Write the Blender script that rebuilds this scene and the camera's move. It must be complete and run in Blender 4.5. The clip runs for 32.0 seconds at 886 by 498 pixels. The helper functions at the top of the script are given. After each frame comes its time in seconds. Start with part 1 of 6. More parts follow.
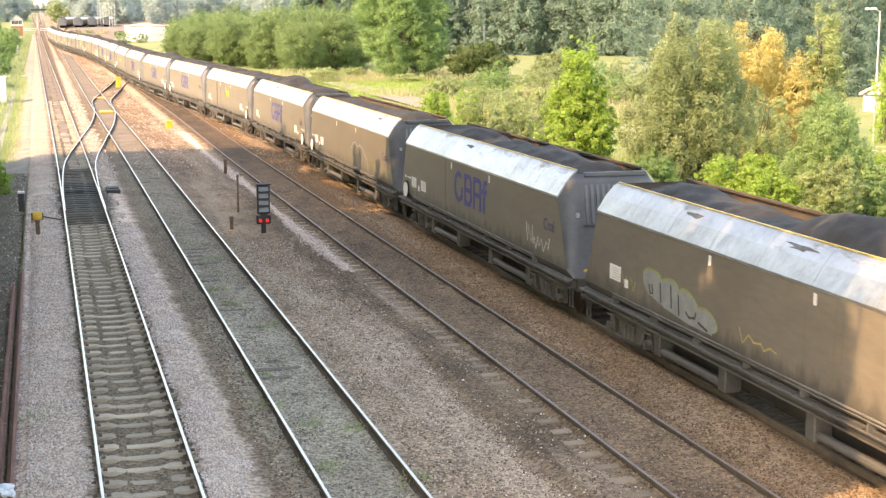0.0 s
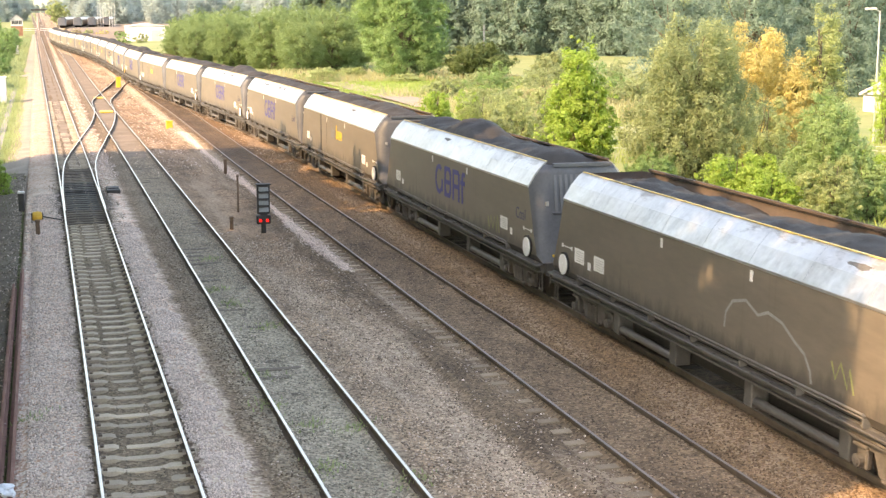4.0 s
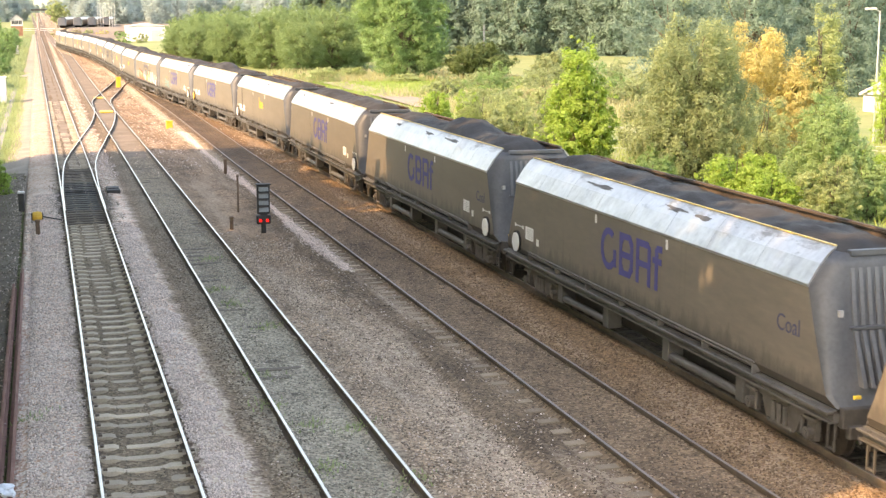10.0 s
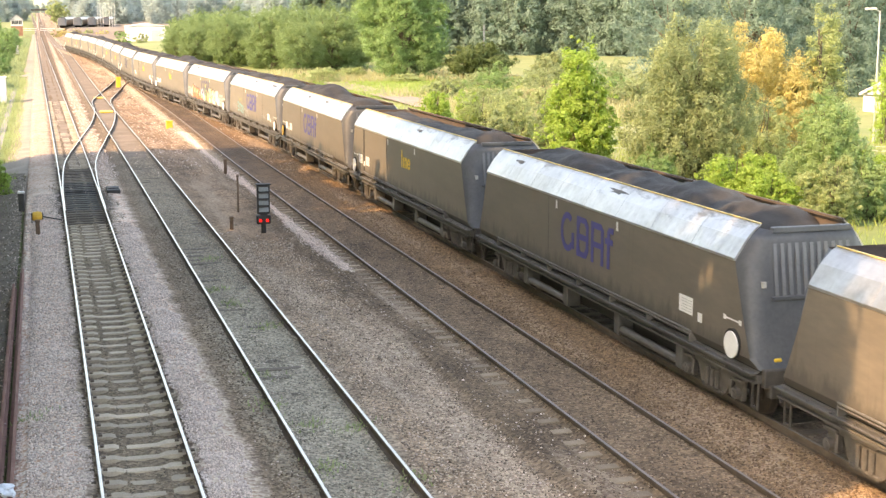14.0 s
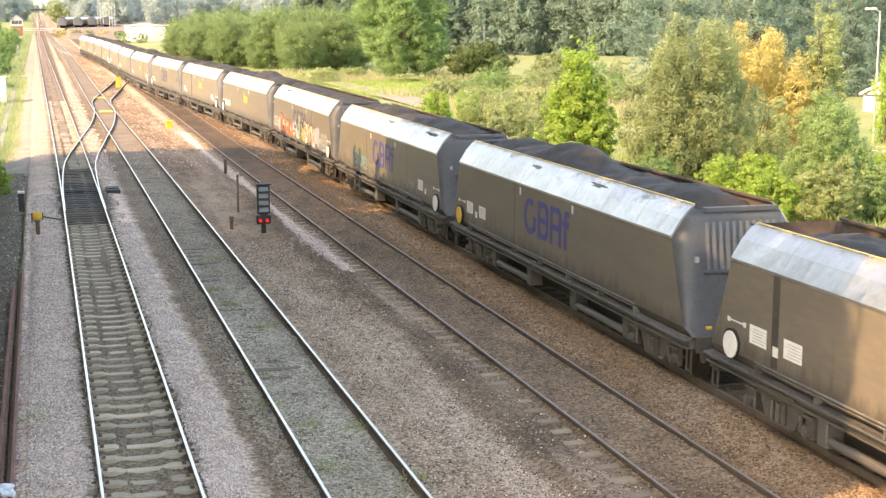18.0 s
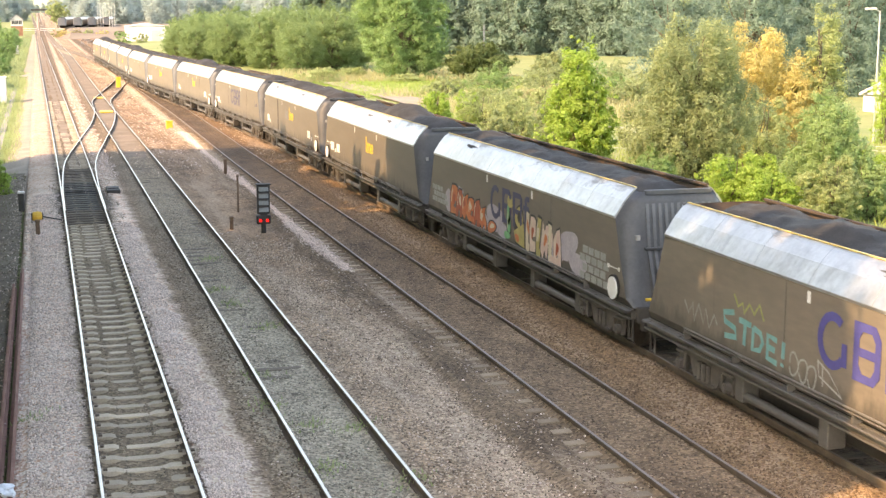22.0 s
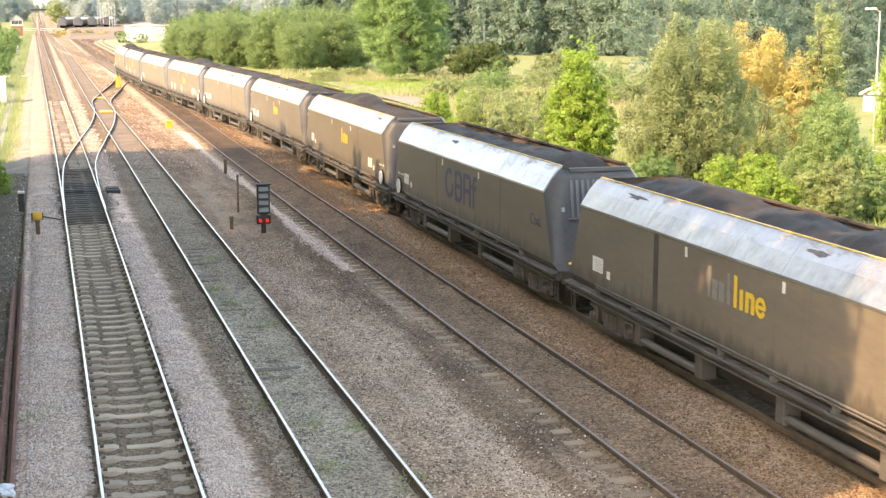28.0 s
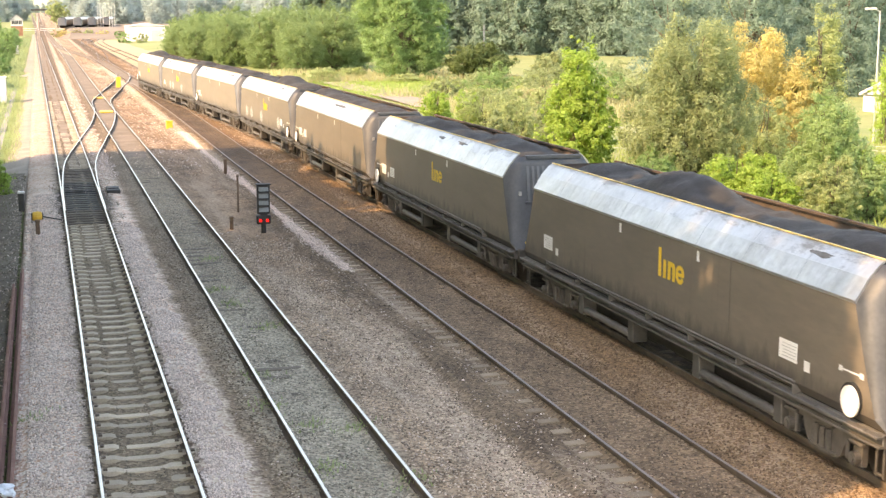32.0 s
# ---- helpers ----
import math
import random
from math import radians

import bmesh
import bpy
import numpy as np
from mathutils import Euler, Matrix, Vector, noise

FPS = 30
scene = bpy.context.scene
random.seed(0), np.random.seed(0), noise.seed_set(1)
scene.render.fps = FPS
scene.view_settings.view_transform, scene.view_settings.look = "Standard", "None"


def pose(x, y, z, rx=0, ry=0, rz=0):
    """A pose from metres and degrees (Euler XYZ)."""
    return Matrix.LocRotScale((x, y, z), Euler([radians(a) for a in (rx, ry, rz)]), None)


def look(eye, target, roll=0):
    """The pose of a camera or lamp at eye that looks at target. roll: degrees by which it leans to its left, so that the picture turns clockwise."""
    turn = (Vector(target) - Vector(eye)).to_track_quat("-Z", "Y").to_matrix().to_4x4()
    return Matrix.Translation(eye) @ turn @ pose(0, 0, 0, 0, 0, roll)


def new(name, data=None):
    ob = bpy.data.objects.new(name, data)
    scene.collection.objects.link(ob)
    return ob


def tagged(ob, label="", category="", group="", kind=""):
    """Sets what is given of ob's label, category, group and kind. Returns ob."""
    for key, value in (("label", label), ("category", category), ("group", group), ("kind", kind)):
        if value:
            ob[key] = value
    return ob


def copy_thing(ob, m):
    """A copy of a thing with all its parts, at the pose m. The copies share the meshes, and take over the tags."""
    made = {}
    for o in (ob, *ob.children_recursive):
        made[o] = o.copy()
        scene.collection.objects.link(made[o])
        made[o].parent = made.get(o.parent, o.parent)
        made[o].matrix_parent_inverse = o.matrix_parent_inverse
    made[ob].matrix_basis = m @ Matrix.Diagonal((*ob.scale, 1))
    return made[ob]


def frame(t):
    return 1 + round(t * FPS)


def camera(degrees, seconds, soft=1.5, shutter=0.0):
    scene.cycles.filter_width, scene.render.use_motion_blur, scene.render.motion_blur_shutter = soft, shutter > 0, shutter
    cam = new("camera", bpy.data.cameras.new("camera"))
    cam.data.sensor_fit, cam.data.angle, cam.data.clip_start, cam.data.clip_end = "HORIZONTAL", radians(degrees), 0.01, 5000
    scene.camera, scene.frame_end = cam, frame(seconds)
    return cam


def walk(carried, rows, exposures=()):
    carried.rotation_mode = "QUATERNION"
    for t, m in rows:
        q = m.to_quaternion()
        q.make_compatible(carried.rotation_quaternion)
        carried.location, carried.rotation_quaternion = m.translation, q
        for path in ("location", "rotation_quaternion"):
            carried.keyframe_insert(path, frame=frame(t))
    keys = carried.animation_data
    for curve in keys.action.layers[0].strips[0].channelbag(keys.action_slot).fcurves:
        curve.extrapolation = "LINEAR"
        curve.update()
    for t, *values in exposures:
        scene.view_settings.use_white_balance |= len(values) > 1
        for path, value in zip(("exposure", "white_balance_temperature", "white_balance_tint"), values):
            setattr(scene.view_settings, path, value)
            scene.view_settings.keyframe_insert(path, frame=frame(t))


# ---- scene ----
# ------------------------------------------------------------------ camera
PATH_POSE = Matrix.Translation((0.0, 0.0, 7.37)) @ pose(0, 0, 0, 90 - 9.637, 0, -16.057)
cam = camera(35.35, 32.0, soft=1.4, shutter=0.15)
walk(cam, [(0.0, PATH_POSE), (32.0, PATH_POSE)], exposures=[(0.0, 2.25, 9400, 15), (32.0, 2.25, 9400, 15)])

# ------------------------------------------------------------------ light
SUN_EL, SUN_AZ = 40.0, 17.0  # elevation; swing of the sun from -X towards -Y
to_sun = Vector((-math.cos(radians(SUN_AZ)) * math.cos(radians(SUN_EL)),
                 -math.sin(radians(SUN_AZ)) * math.cos(radians(SUN_EL)), math.sin(radians(SUN_EL))))
world = bpy.data.worlds.new("sky")
scene.world = world
world.use_nodes = True
wn = world.node_tree.nodes
sky = wn.new("ShaderNodeTexSky")
sky.sky_type = "NISHITA"
sky.sun_disc = False
sky.sun_elevation = radians(SUN_EL)
sky.sun_rotation = math.atan2(to_sun.x, to_sun.y)
sky.dust_density = 1.05
world.node_tree.links.new(sky.outputs[0], wn["Background"].inputs[0])
wn["Background"].inputs[1].default_value = 0.15
sun_data = bpy.data.lights.new("sun", "SUN")
sun_data.energy, sun_data.angle, sun_data.color = 1.8, radians(0.5), (0.95, 0.735, 0.52)
sun = new("sun", sun_data)
sun.matrix_world = look(to_sun * 100, (0, 0, 0))


# ------------------------------------------------------------------ materials
def nodes_of(name):
    m = bpy.data.materials.new(name)
    m.use_nodes = True
    t = m.node_tree
    return m, t, t.nodes["Principled BSDF"]


def noise_node(t, scale, detail=4.0, rough=0.6, coords="Object", stretch=(1, 1, 1)):
    tc = t.nodes.new("ShaderNodeTexCoord")
    mp = t.nodes.new("ShaderNodeMapping")
    mp.inputs["Scale"].default_value = stretch
    n = t.nodes.new("ShaderNodeTexNoise")
    n.inputs["Scale"].default_value, n.inputs["Detail"].default_value = scale, detail
    n.inputs["Roughness"].default_value = rough
    t.links.new(tc.outputs[coords], mp.inputs[0])
    t.links.new(mp.outputs[0], n.inputs["Vector"])
    return n.outputs["Fac"]


def ramp(t, fac, stops):
    r = t.nodes.new("ShaderNodeValToRGB")
    e = r.color_ramp.elements
    while len(e) < len(stops):
        e.new(0.5)
    for k, (p, c) in enumerate(stops):
        e[k].position, e[k].color = p, (*c, 1) if len(c) == 3 else c
    t.links.new(fac, r.inputs[0])
    return r.outputs[0]


def mixed(t, fac, a, b, mode="MIX"):
    m = t.nodes.new("ShaderNodeMix")
    m.data_type, m.blend_type = "RGBA", mode
    for sock, v in ((m.inputs[0], fac), (m.inputs[6], a), (m.inputs[7], b)):
        if isinstance(v, (int, float)):
            sock.default_value = v
        elif isinstance(v, tuple):
            sock.default_value = (*v, 1)
        else:
            t.links.new(v, sock)
    return m.outputs[2]


def calc(t, op, a, b=0.0, clamp=False):
    m = t.nodes.new("ShaderNodeMath")
    m.operation, m.use_clamp = op, clamp
    for sock, v in ((m.inputs[0], a), (m.inputs[1], b)):
        if isinstance(v, (int, float)):
            sock.default_value = v
        else:
            t.links.new(v, sock)
    return m.outputs[0]


def bumped(t, bsdf, height, strength=0.3, distance=0.02):
    b = t.nodes.new("ShaderNodeBump")
    b.inputs["Strength"].default_value, b.inputs["Distance"].default_value = strength, distance
    t.links.new(height, b.inputs["Height"])
    t.links.new(b.outputs[0], bsdf.inputs["Normal"])


def surface(name, a, b, rough=0.7, metal=0.0, scale=3.0, fine=40.0, bump=0.2, stretch=(1, 1, 1), coords="Object", jitter=0.0):
    """Two colours mottled by a large noise, with a fine grain, fine relief and, by jitter, a spread from piece to piece."""
    m, t, bsdf = nodes_of(name)
    big = noise_node(t, scale, 5, 0.65, coords, stretch)
    small = noise_node(t, fine, 3, 0.6, coords, stretch)
    col = mixed(t, ramp(t, big, [(0.3, (0, 0, 0)), (0.7, (1, 1, 1))]), a, b)
    col = mixed(t, 0.5, col, ramp(t, small, [(0.25, (0.35, 0.35, 0.35)), (0.75, (0.65, 0.65, 0.65))]), "OVERLAY")
    if jitter:
        info = t.nodes.new("ShaderNodeObjectInfo")
        hsv = t.nodes.new("ShaderNodeHueSaturation")
        t.links.new(calc(t, "MULTIPLY_ADD", info.outputs["Random"], jitter * 2), hsv.inputs["Value"])
        hsv.inputs["Value"].links[0].from_node.inputs[2].default_value = 1 - jitter
        t.links.new(col, hsv.inputs["Color"])
        col = hsv.outputs[0]
    t.links.new(col, bsdf.inputs["Base Color"])
    bsdf.inputs["Metallic"].default_value = metal
    rr = calc(t, "MULTIPLY_ADD", small, 0.25)
    rr.node.inputs[2].default_value = rough - 0.12
    t.links.new(rr, bsdf.inputs["Roughness"])
    if bump:
        bumped(t, bsdf, small, bump, 0.01)
    return m


def painted(name, a, b, *rest, **more):
    """Wagon paint with soot splashed up from the frame in ragged tongues and a few long streaks."""
    m = surface(name, a, b, *rest, **more)
    t = m.node_tree
    bsdf = t.nodes["Principled BSDF"]
    col = bsdf.inputs["Base Color"].links[0].from_socket
    tc = t.nodes.new("ShaderNodeTexCoord")
    sep = t.nodes.new("ShaderNodeSeparateXYZ")
    t.links.new(tc.outputs["Object"], sep.inputs[0])
    tongue = noise_node(t, 2.6, 6, 0.7, "Object", (0.2, 1.0, 0.35))
    height = calc(t, "SUBTRACT", sep.outputs[2], calc(t, "MULTIPLY", tongue, 1.3))
    soot = ramp(t, calc(t, "ADD", height, 0.0), [(0.62, (0.65, 0.65, 0.65)), (0.90, (0, 0, 0))])
    col = mixed(t, soot, col, (0.055, 0.05, 0.044))
    run = noise_node(t, 1.7, 4, 0.6, "Object", (0.2, 2.4, 0.06))
    col = mixed(t, ramp(t, run, [(0.62, (0, 0, 0)), (0.74, (0.45, 0.45, 0.45))]), col, (0.10, 0.075, 0.055))
    dust = noise_node(t, 0.8, 4, 0.6, "Object", (0.3, 0.5, 1.6))
    col = mixed(t, ramp(t, dust, [(0.5, (0, 0, 0)), (0.75, (0.3, 0.3, 0.3))]), col, (0.185, 0.16, 0.13))
    t.links.new(col, bsdf.inputs["Base Color"])
    return m


def dusted(name, *rest, **more):
    """Bare sheet with coal dust blown over it in ragged smears."""
    m = surface(name, *rest, **more)
    t = m.node_tree
    bsdf = t.nodes["Principled BSDF"]
    col = bsdf.inputs["Base Color"].links[0].from_socket
    smear = noise_node(t, 1.3, 7, 0.72, "Object", (1.6, 0.55, 1.6))
    tc = t.nodes.new("ShaderNodeTexCoord")
    sep = t.nodes.new("ShaderNodeSeparateXYZ")
    t.links.new(tc.outputs["Object"], sep.inputs[0])
    spill = calc(t, "ADD", smear, calc(t, "MULTIPLY", calc(t, "SUBTRACT", sep.outputs[2], 3.28), 0.34))
    mask = ramp(t, spill, [(0.59, (0, 0, 0)), (0.70, (0.8, 0.8, 0.8))])
    col = mixed(t, mask, col, (0.15, 0.145, 0.14))
    dent = noise_node(t, 1.1, 3, 0.5, "Object", (1.0, 1.6, 1.0))
    old = bsdf.inputs["Normal"].links[0].from_node
    bump = t.nodes.new("ShaderNodeBump")
    bump.inputs["Strength"].default_value, bump.inputs["Distance"].default_value = 0.55, 0.09
    t.links.new(dent, bump.inputs["Height"])
    t.links.new(bump.outputs[0], old.inputs["Normal"])
    t.links.new(mixed(t, mask, (0.9, 0.9, 0.9), (0.0, 0.0, 0.0)), bsdf.inputs["Metallic"])
    film = noise_node(t, 0.45, 4, 0.6, "Object", (0.5, 1, 1))
    col = mixed(t, ramp(t, film, [(0.45, (0, 0, 0)), (0.75, (0.4, 0.4, 0.4))]), col, (0.46, 0.42, 0.38))
    t.links.new(col, bsdf.inputs["Base Color"])
    return m


def leaf_material(name, a, b, c):
    m, t, bsdf = nodes_of(name)
    geo = t.nodes.new("ShaderNodeNewGeometry")
    col = ramp(t, geo.outputs["Random Per Island"], [(0.0, tuple(0.4 * p + 0.6 * q for p, q in zip(a, b))), (0.55, b), (1.0, tuple(0.4 * p + 0.6 * q for p, q in zip(c, b)))])
    big = noise_node(t, 0.9, 5, 0.6)
    col = mixed(t, 0.55, col, ramp(t, big, [(0.3, (0.38, 0.4, 0.36)), (0.72, (0.72, 0.71, 0.64))]), "OVERLAY")
    t.links.new(col, bsdf.inputs["Base Color"])
    bsdf.inputs["Roughness"].default_value = 0.6
    bsdf.inputs["Specular IOR Level"].default_value = 0.25
    tr = t.nodes.new("ShaderNodeBsdfTranslucent")
    t.links.new(col, tr.inputs[0])
    mx = t.nodes.new("ShaderNodeMixShader")
    mx.inputs[0].default_value = 0.5
    t.links.new(bsdf.outputs[0], mx.inputs[1])
    t.links.new(tr.outputs[0], mx.inputs[2])
    t.links.new(mx.outputs[0], t.nodes["Material Output"].inputs[0])
    return m


def stone_material(name, dark, light, island=True):
    m, t, bsdf = nodes_of(name)
    geo = t.nodes.new("ShaderNodeNewGeometry")
    col = ramp(t, geo.outputs["Random Per Island"], [(0.0, dark), (0.6, tuple((p + q) / 2 for p, q in zip(dark, light))), (1.0, light)])
    big = noise_node(t, 0.9, 4, 0.6)
    col = mixed(t, 0.5, col, ramp(t, big, [(0.3, (0.36, 0.35, 0.33)), (0.7, (0.62, 0.62, 0.62))]), "OVERLAY")
    t.links.new(col, bsdf.inputs["Base Color"])
    bsdf.inputs["Roughness"].default_value = 0.85
    return m


def ballast_material():
    """Track bed: clean pale stone beside the first line, grey-brown between the rest, brown by the loaded line."""
    m, t, bsdf = nodes_of("ballast")
    geo = t.nodes.new("ShaderNodeNewGeometry")
    sep = t.nodes.new("ShaderNodeSeparateXYZ")
    t.links.new(geo.outputs["Position"], sep.inputs[0])
    edge = noise_node(t, 1.6, 5, 0.65)
    wob = calc(t, "MULTIPLY_ADD", edge, 0.7)
    wob.node.inputs[2].default_value = -0.35
    x = calc(t, "ADD", sep.outputs[0], wob)
    fac = calc(t, "MULTIPLY_ADD", x, 1 / 20)
    fac.node.inputs[2].default_value = 2 / 20
    P = lambda v: (v + 2) / 20
    pale, dirty, brown, dark = (0.73, 0.57, 0.475), (0.235, 0.164, 0.106), (0.27, 0.168, 0.09), (0.235, 0.175, 0.118)
    grey = (0.36, 0.262, 0.183)
    # Near-black from x 12.8 to 14 paints the shade beneath the train.
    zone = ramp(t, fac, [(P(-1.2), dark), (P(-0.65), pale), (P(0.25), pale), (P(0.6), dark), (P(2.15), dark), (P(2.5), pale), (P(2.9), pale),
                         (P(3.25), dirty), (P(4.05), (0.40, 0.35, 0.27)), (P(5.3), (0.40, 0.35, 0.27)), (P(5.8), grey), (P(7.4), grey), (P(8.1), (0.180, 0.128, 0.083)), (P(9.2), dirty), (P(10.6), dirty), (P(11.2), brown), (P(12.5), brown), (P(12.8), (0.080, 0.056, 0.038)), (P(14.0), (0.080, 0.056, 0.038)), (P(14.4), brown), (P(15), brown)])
    vor = t.nodes.new("ShaderNodeTexVoronoi")
    vor.inputs["Scale"].default_value = 17
    tc = t.nodes.new("ShaderNodeTexCoord")
    t.links.new(tc.outputs["Object"], vor.inputs["Vector"])
    bw = t.nodes.new("ShaderNodeSeparateColor")
    t.links.new(vor.outputs["Color"], bw.inputs[0])
    col = mixed(t, 0.8, zone, ramp(t, bw.outputs[0], [(0, (0.18, 0.17, 0.16)), (0.5, (0.5, 0.5, 0.5)), (1, (0.8, 0.8, 0.8))]), "OVERLAY")
    stain = noise_node(t, 0.35, 6, 0.7)
    col = mixed(t, 0.55, col, ramp(t, stain, [(0.3, (0.28, 0.265, 0.245)), (0.7, (0.68, 0.665, 0.64))]), "OVERLAY")
    # wet and sooty blotches between the open lines
    blotch = noise_node(t, 0.85, 6, 0.68, "Object", (1.0, 0.45, 1))
    where = ramp(t, fac, [(P(3.2), (0.3, 0.3, 0.3)), (P(5.6), (0.45, 0.45, 0.45)), (P(6.2), (0.9, 0.9, 0.9)), (P(10.8), (0.9, 0.9, 0.9)), (P(11.4), (0.35, 0.35, 0.35))])
    col = mixed(t, where, col, mixed(t, 1.0, col, ramp(t, blotch, [(0.34, (0.56, 0.53, 0.49)), (0.5, (1.0, 0.98, 0.95)), (0.66, (1.4, 1.38, 1.35))]), "MULTIPLY"))
    # spilled pale stone lies in long streaks between the lines
    streak = noise_node(t, 1.0, 5, 0.62, "Object", (0.75, 0.07, 1))
    away = ramp(t, fac, [(P(2.2), (0, 0, 0)), (P(2.5), (1, 1, 1)), (P(3.0), (1, 1, 1)), (P(3.3), (0, 0, 0)), (P(5.7), (0, 0, 0)), (P(6.1), (0.8, 0.8, 0.8)), (P(8.6), (0.8, 0.8, 0.8)), (P(9.0), (0, 0, 0)), (P(10.9), (0, 0, 0)), (P(11.2), (0.4, 0.4, 0.4))])
    spill = mixed(t, 1.0, ramp(t, streak, [(0.48, (0, 0, 0)), (0.6, (0.75, 0.75, 0.75))]), away, "MULTIPLY")
    grain = mixed(t, 0.7, (0.58, 0.46, 0.35), ramp(t, bw.outputs[0], [(0, (0.2, 0.2, 0.2)), (1, (0.8, 0.8, 0.8))]), "OVERLAY")
    col = mixed(t, spill, col, grain)
    # the way grows dirtier towards the junction
    dirt = mixed(t, 1.0, ramp(t, calc(t, "MULTIPLY", calc(t, "ADD", sep.outputs[1], calc(t, "MULTIPLY", edge, 9)), 0.004), [(0.136, (0, 0, 0)), (0.184, (0.85, 0.85, 0.85)), (0.44, (0.8, 0.8, 0.8)), (0.62, (0.1, 0.1, 0.1))]),
                 ramp(t, fac, [(P(3.3), (0, 0, 0)), (P(3.7), (1, 1, 1)), (P(11.0), (1, 1, 1)), (P(11.6), (0.3, 0.3, 0.3))]), "MULTIPLY")
    col = mixed(t, dirt, col, mixed(t, 1.0, col, (0.68, 0.63, 0.58), "MULTIPLY"))
    # Sunlit stone past y 58 is toned down in its colour, against glare.
    dusty = ramp(t, calc(t, "MULTIPLY", sep.outputs[1], 0.01), [(0.58, (0, 0, 0)), (0.72, (1, 1, 1))])
    col = mixed(t, dusty, col, mixed(t, 1.0, col, ramp(t, fac, [(P(3.2), (0.60, 0.57, 0.545)), (P(3.8), (0.82, 0.785, 0.76))]), "MULTIPLY"))
    # coal dust lies between the rails of the dull line, clean spill along its edge
    far = ramp(t, calc(t, "MULTIPLY", calc(t, "ADD", sep.outputs[1], calc(t, "MULTIPLY", edge, 12)), 0.005), [(0.35, (0, 0, 0)), (0.41, (0.85, 0.85, 0.85)), (0.9, (0.7, 0.7, 0.7))])
    dust = mixed(t, 1.0, far, ramp(t, fac, [(P(9.0), (0, 0, 0)), (P(9.35), (1, 1, 1)), (P(10.6), (1, 1, 1)), (P(11.0), (0, 0, 0))]), "MULTIPLY")
    col = mixed(t, dust, col, mixed(t, 1.0, col, (0.50, 0.53, 0.56), "MULTIPLY"))
    fresh = mixed(t, 1.0, far, ramp(t, fac, [(P(7.9), (0, 0, 0)), (P(8.3), (0.75, 0.75, 0.75)), (P(8.75), (0.75, 0.75, 0.75)), (P(9.0), (0, 0, 0))]), "MULTIPLY")
    col = mixed(t, fresh, col, grain)
    # oil and grease round the switch blades
    near = t.nodes.new("ShaderNodeVectorMath")
    near.operation = "MULTIPLY_ADD"
    near.inputs[1].default_value, near.inputs[2].default_value = (0.55, 0.125, 0), (-1.4 * 0.55, -57.5 * 0.125, 0)
    t.links.new(geo.outputs["Position"], near.inputs[0])
    reach = t.nodes.new("ShaderNodeVectorMath")
    reach.operation = "LENGTH"
    t.links.new(near.outputs[0], reach.inputs[0])
    oil = ramp(t, calc(t, "ADD", reach.outputs["Value"], calc(t, "MULTIPLY", edge, 0.5)), [(0.8, (0.85, 0.85, 0.85)), (1.2, (0, 0, 0))])
    col = mixed(t, oil, col, (0.055, 0.052, 0.048))
    t.links.new(col, bsdf.inputs["Base Color"])
    bsdf.inputs["Roughness"].default_value = 0.9
    bumped(t, bsdf, vor.outputs["Distance"], 0.8, 0.04)
    return m


M_ballast = ballast_material()
M_dark_stone = stone_material("oily_stones", (0.085, 0.068, 0.05), (0.36, 0.29, 0.21))
M_pale_stone = stone_material("pale_stones", (0.40, 0.315, 0.27), (0.95, 0.79, 0.69))
M_grey_stone = stone_material("dirty_stones", (0.075, 0.053, 0.035), (0.46, 0.34, 0.24))
M_ash_stone = stone_material("ash_grey_stones", (0.13, 0.12, 0.09), (0.62, 0.56, 0.45))
M_pink_stone = stone_material("pinkish_stones", (0.105, 0.075, 0.053), (0.82, 0.655, 0.51))
M_brown_stone = stone_material("brown_stones", (0.10, 0.062, 0.034), (0.38, 0.252, 0.15))
M_soil = surface("dark_earth", (0.10, 0.08, 0.058), (0.20, 0.165, 0.12), 0.95, 0, 1.3, 14, 0.9)
M_field = surface("meadow_grass", (0.15, 0.21, 0.07), (0.28, 0.285, 0.12), 0.95, 0, 0.09, 1.2, 0.6)
M_trackbed = surface("brown_track_bed", (0.14, 0.108, 0.08), (0.23, 0.182, 0.14), 0.95, 0, 0.5, 9, 0.5)
M_yard = surface("yard_cinders", (0.17, 0.135, 0.105), (0.26, 0.215, 0.17), 0.95, 0, 0.06, 0.9, 0.3)
M_junction = surface("dusty_cinders", (0.30, 0.25, 0.18), (0.40, 0.33, 0.20), 0.95, 0, 0.12, 1.4, 0.4)
M_path = surface("pale_gravel_path", (0.235, 0.195, 0.155), (0.35, 0.295, 0.24), 0.95, 0, 0.6, 14, 0.3)
M_railhead = surface("polished_steel", (0.66, 0.62, 0.57), (0.80, 0.76, 0.70), 0.34, 0.75, 2, 60, 0.05)
M_rusthead = surface("worn_steel", (0.24, 0.20, 0.175), (0.36, 0.31, 0.28), 0.5, 0.4, 2, 60, 0.05)
M_railweb = surface("rusty_rail_side", (0.075, 0.055, 0.04), (0.13, 0.096, 0.07), 0.85, 0.1, 3, 50, 0.3)
M_brownweb = surface("brown_rail_side", (0.13, 0.098, 0.07), (0.21, 0.16, 0.115), 0.85, 0.1, 3, 50, 0.3)
M_redrust = surface("red_rust", (0.19, 0.085, 0.065), (0.30, 0.16, 0.125), 0.85, 0.1, 1.5, 30, 0.4)
M_concrete = surface("sleeper_concrete", (0.40, 0.325, 0.24), (0.58, 0.48, 0.365), 0.9, 0, 2.2, 35, 0.35, jitter=0.22)
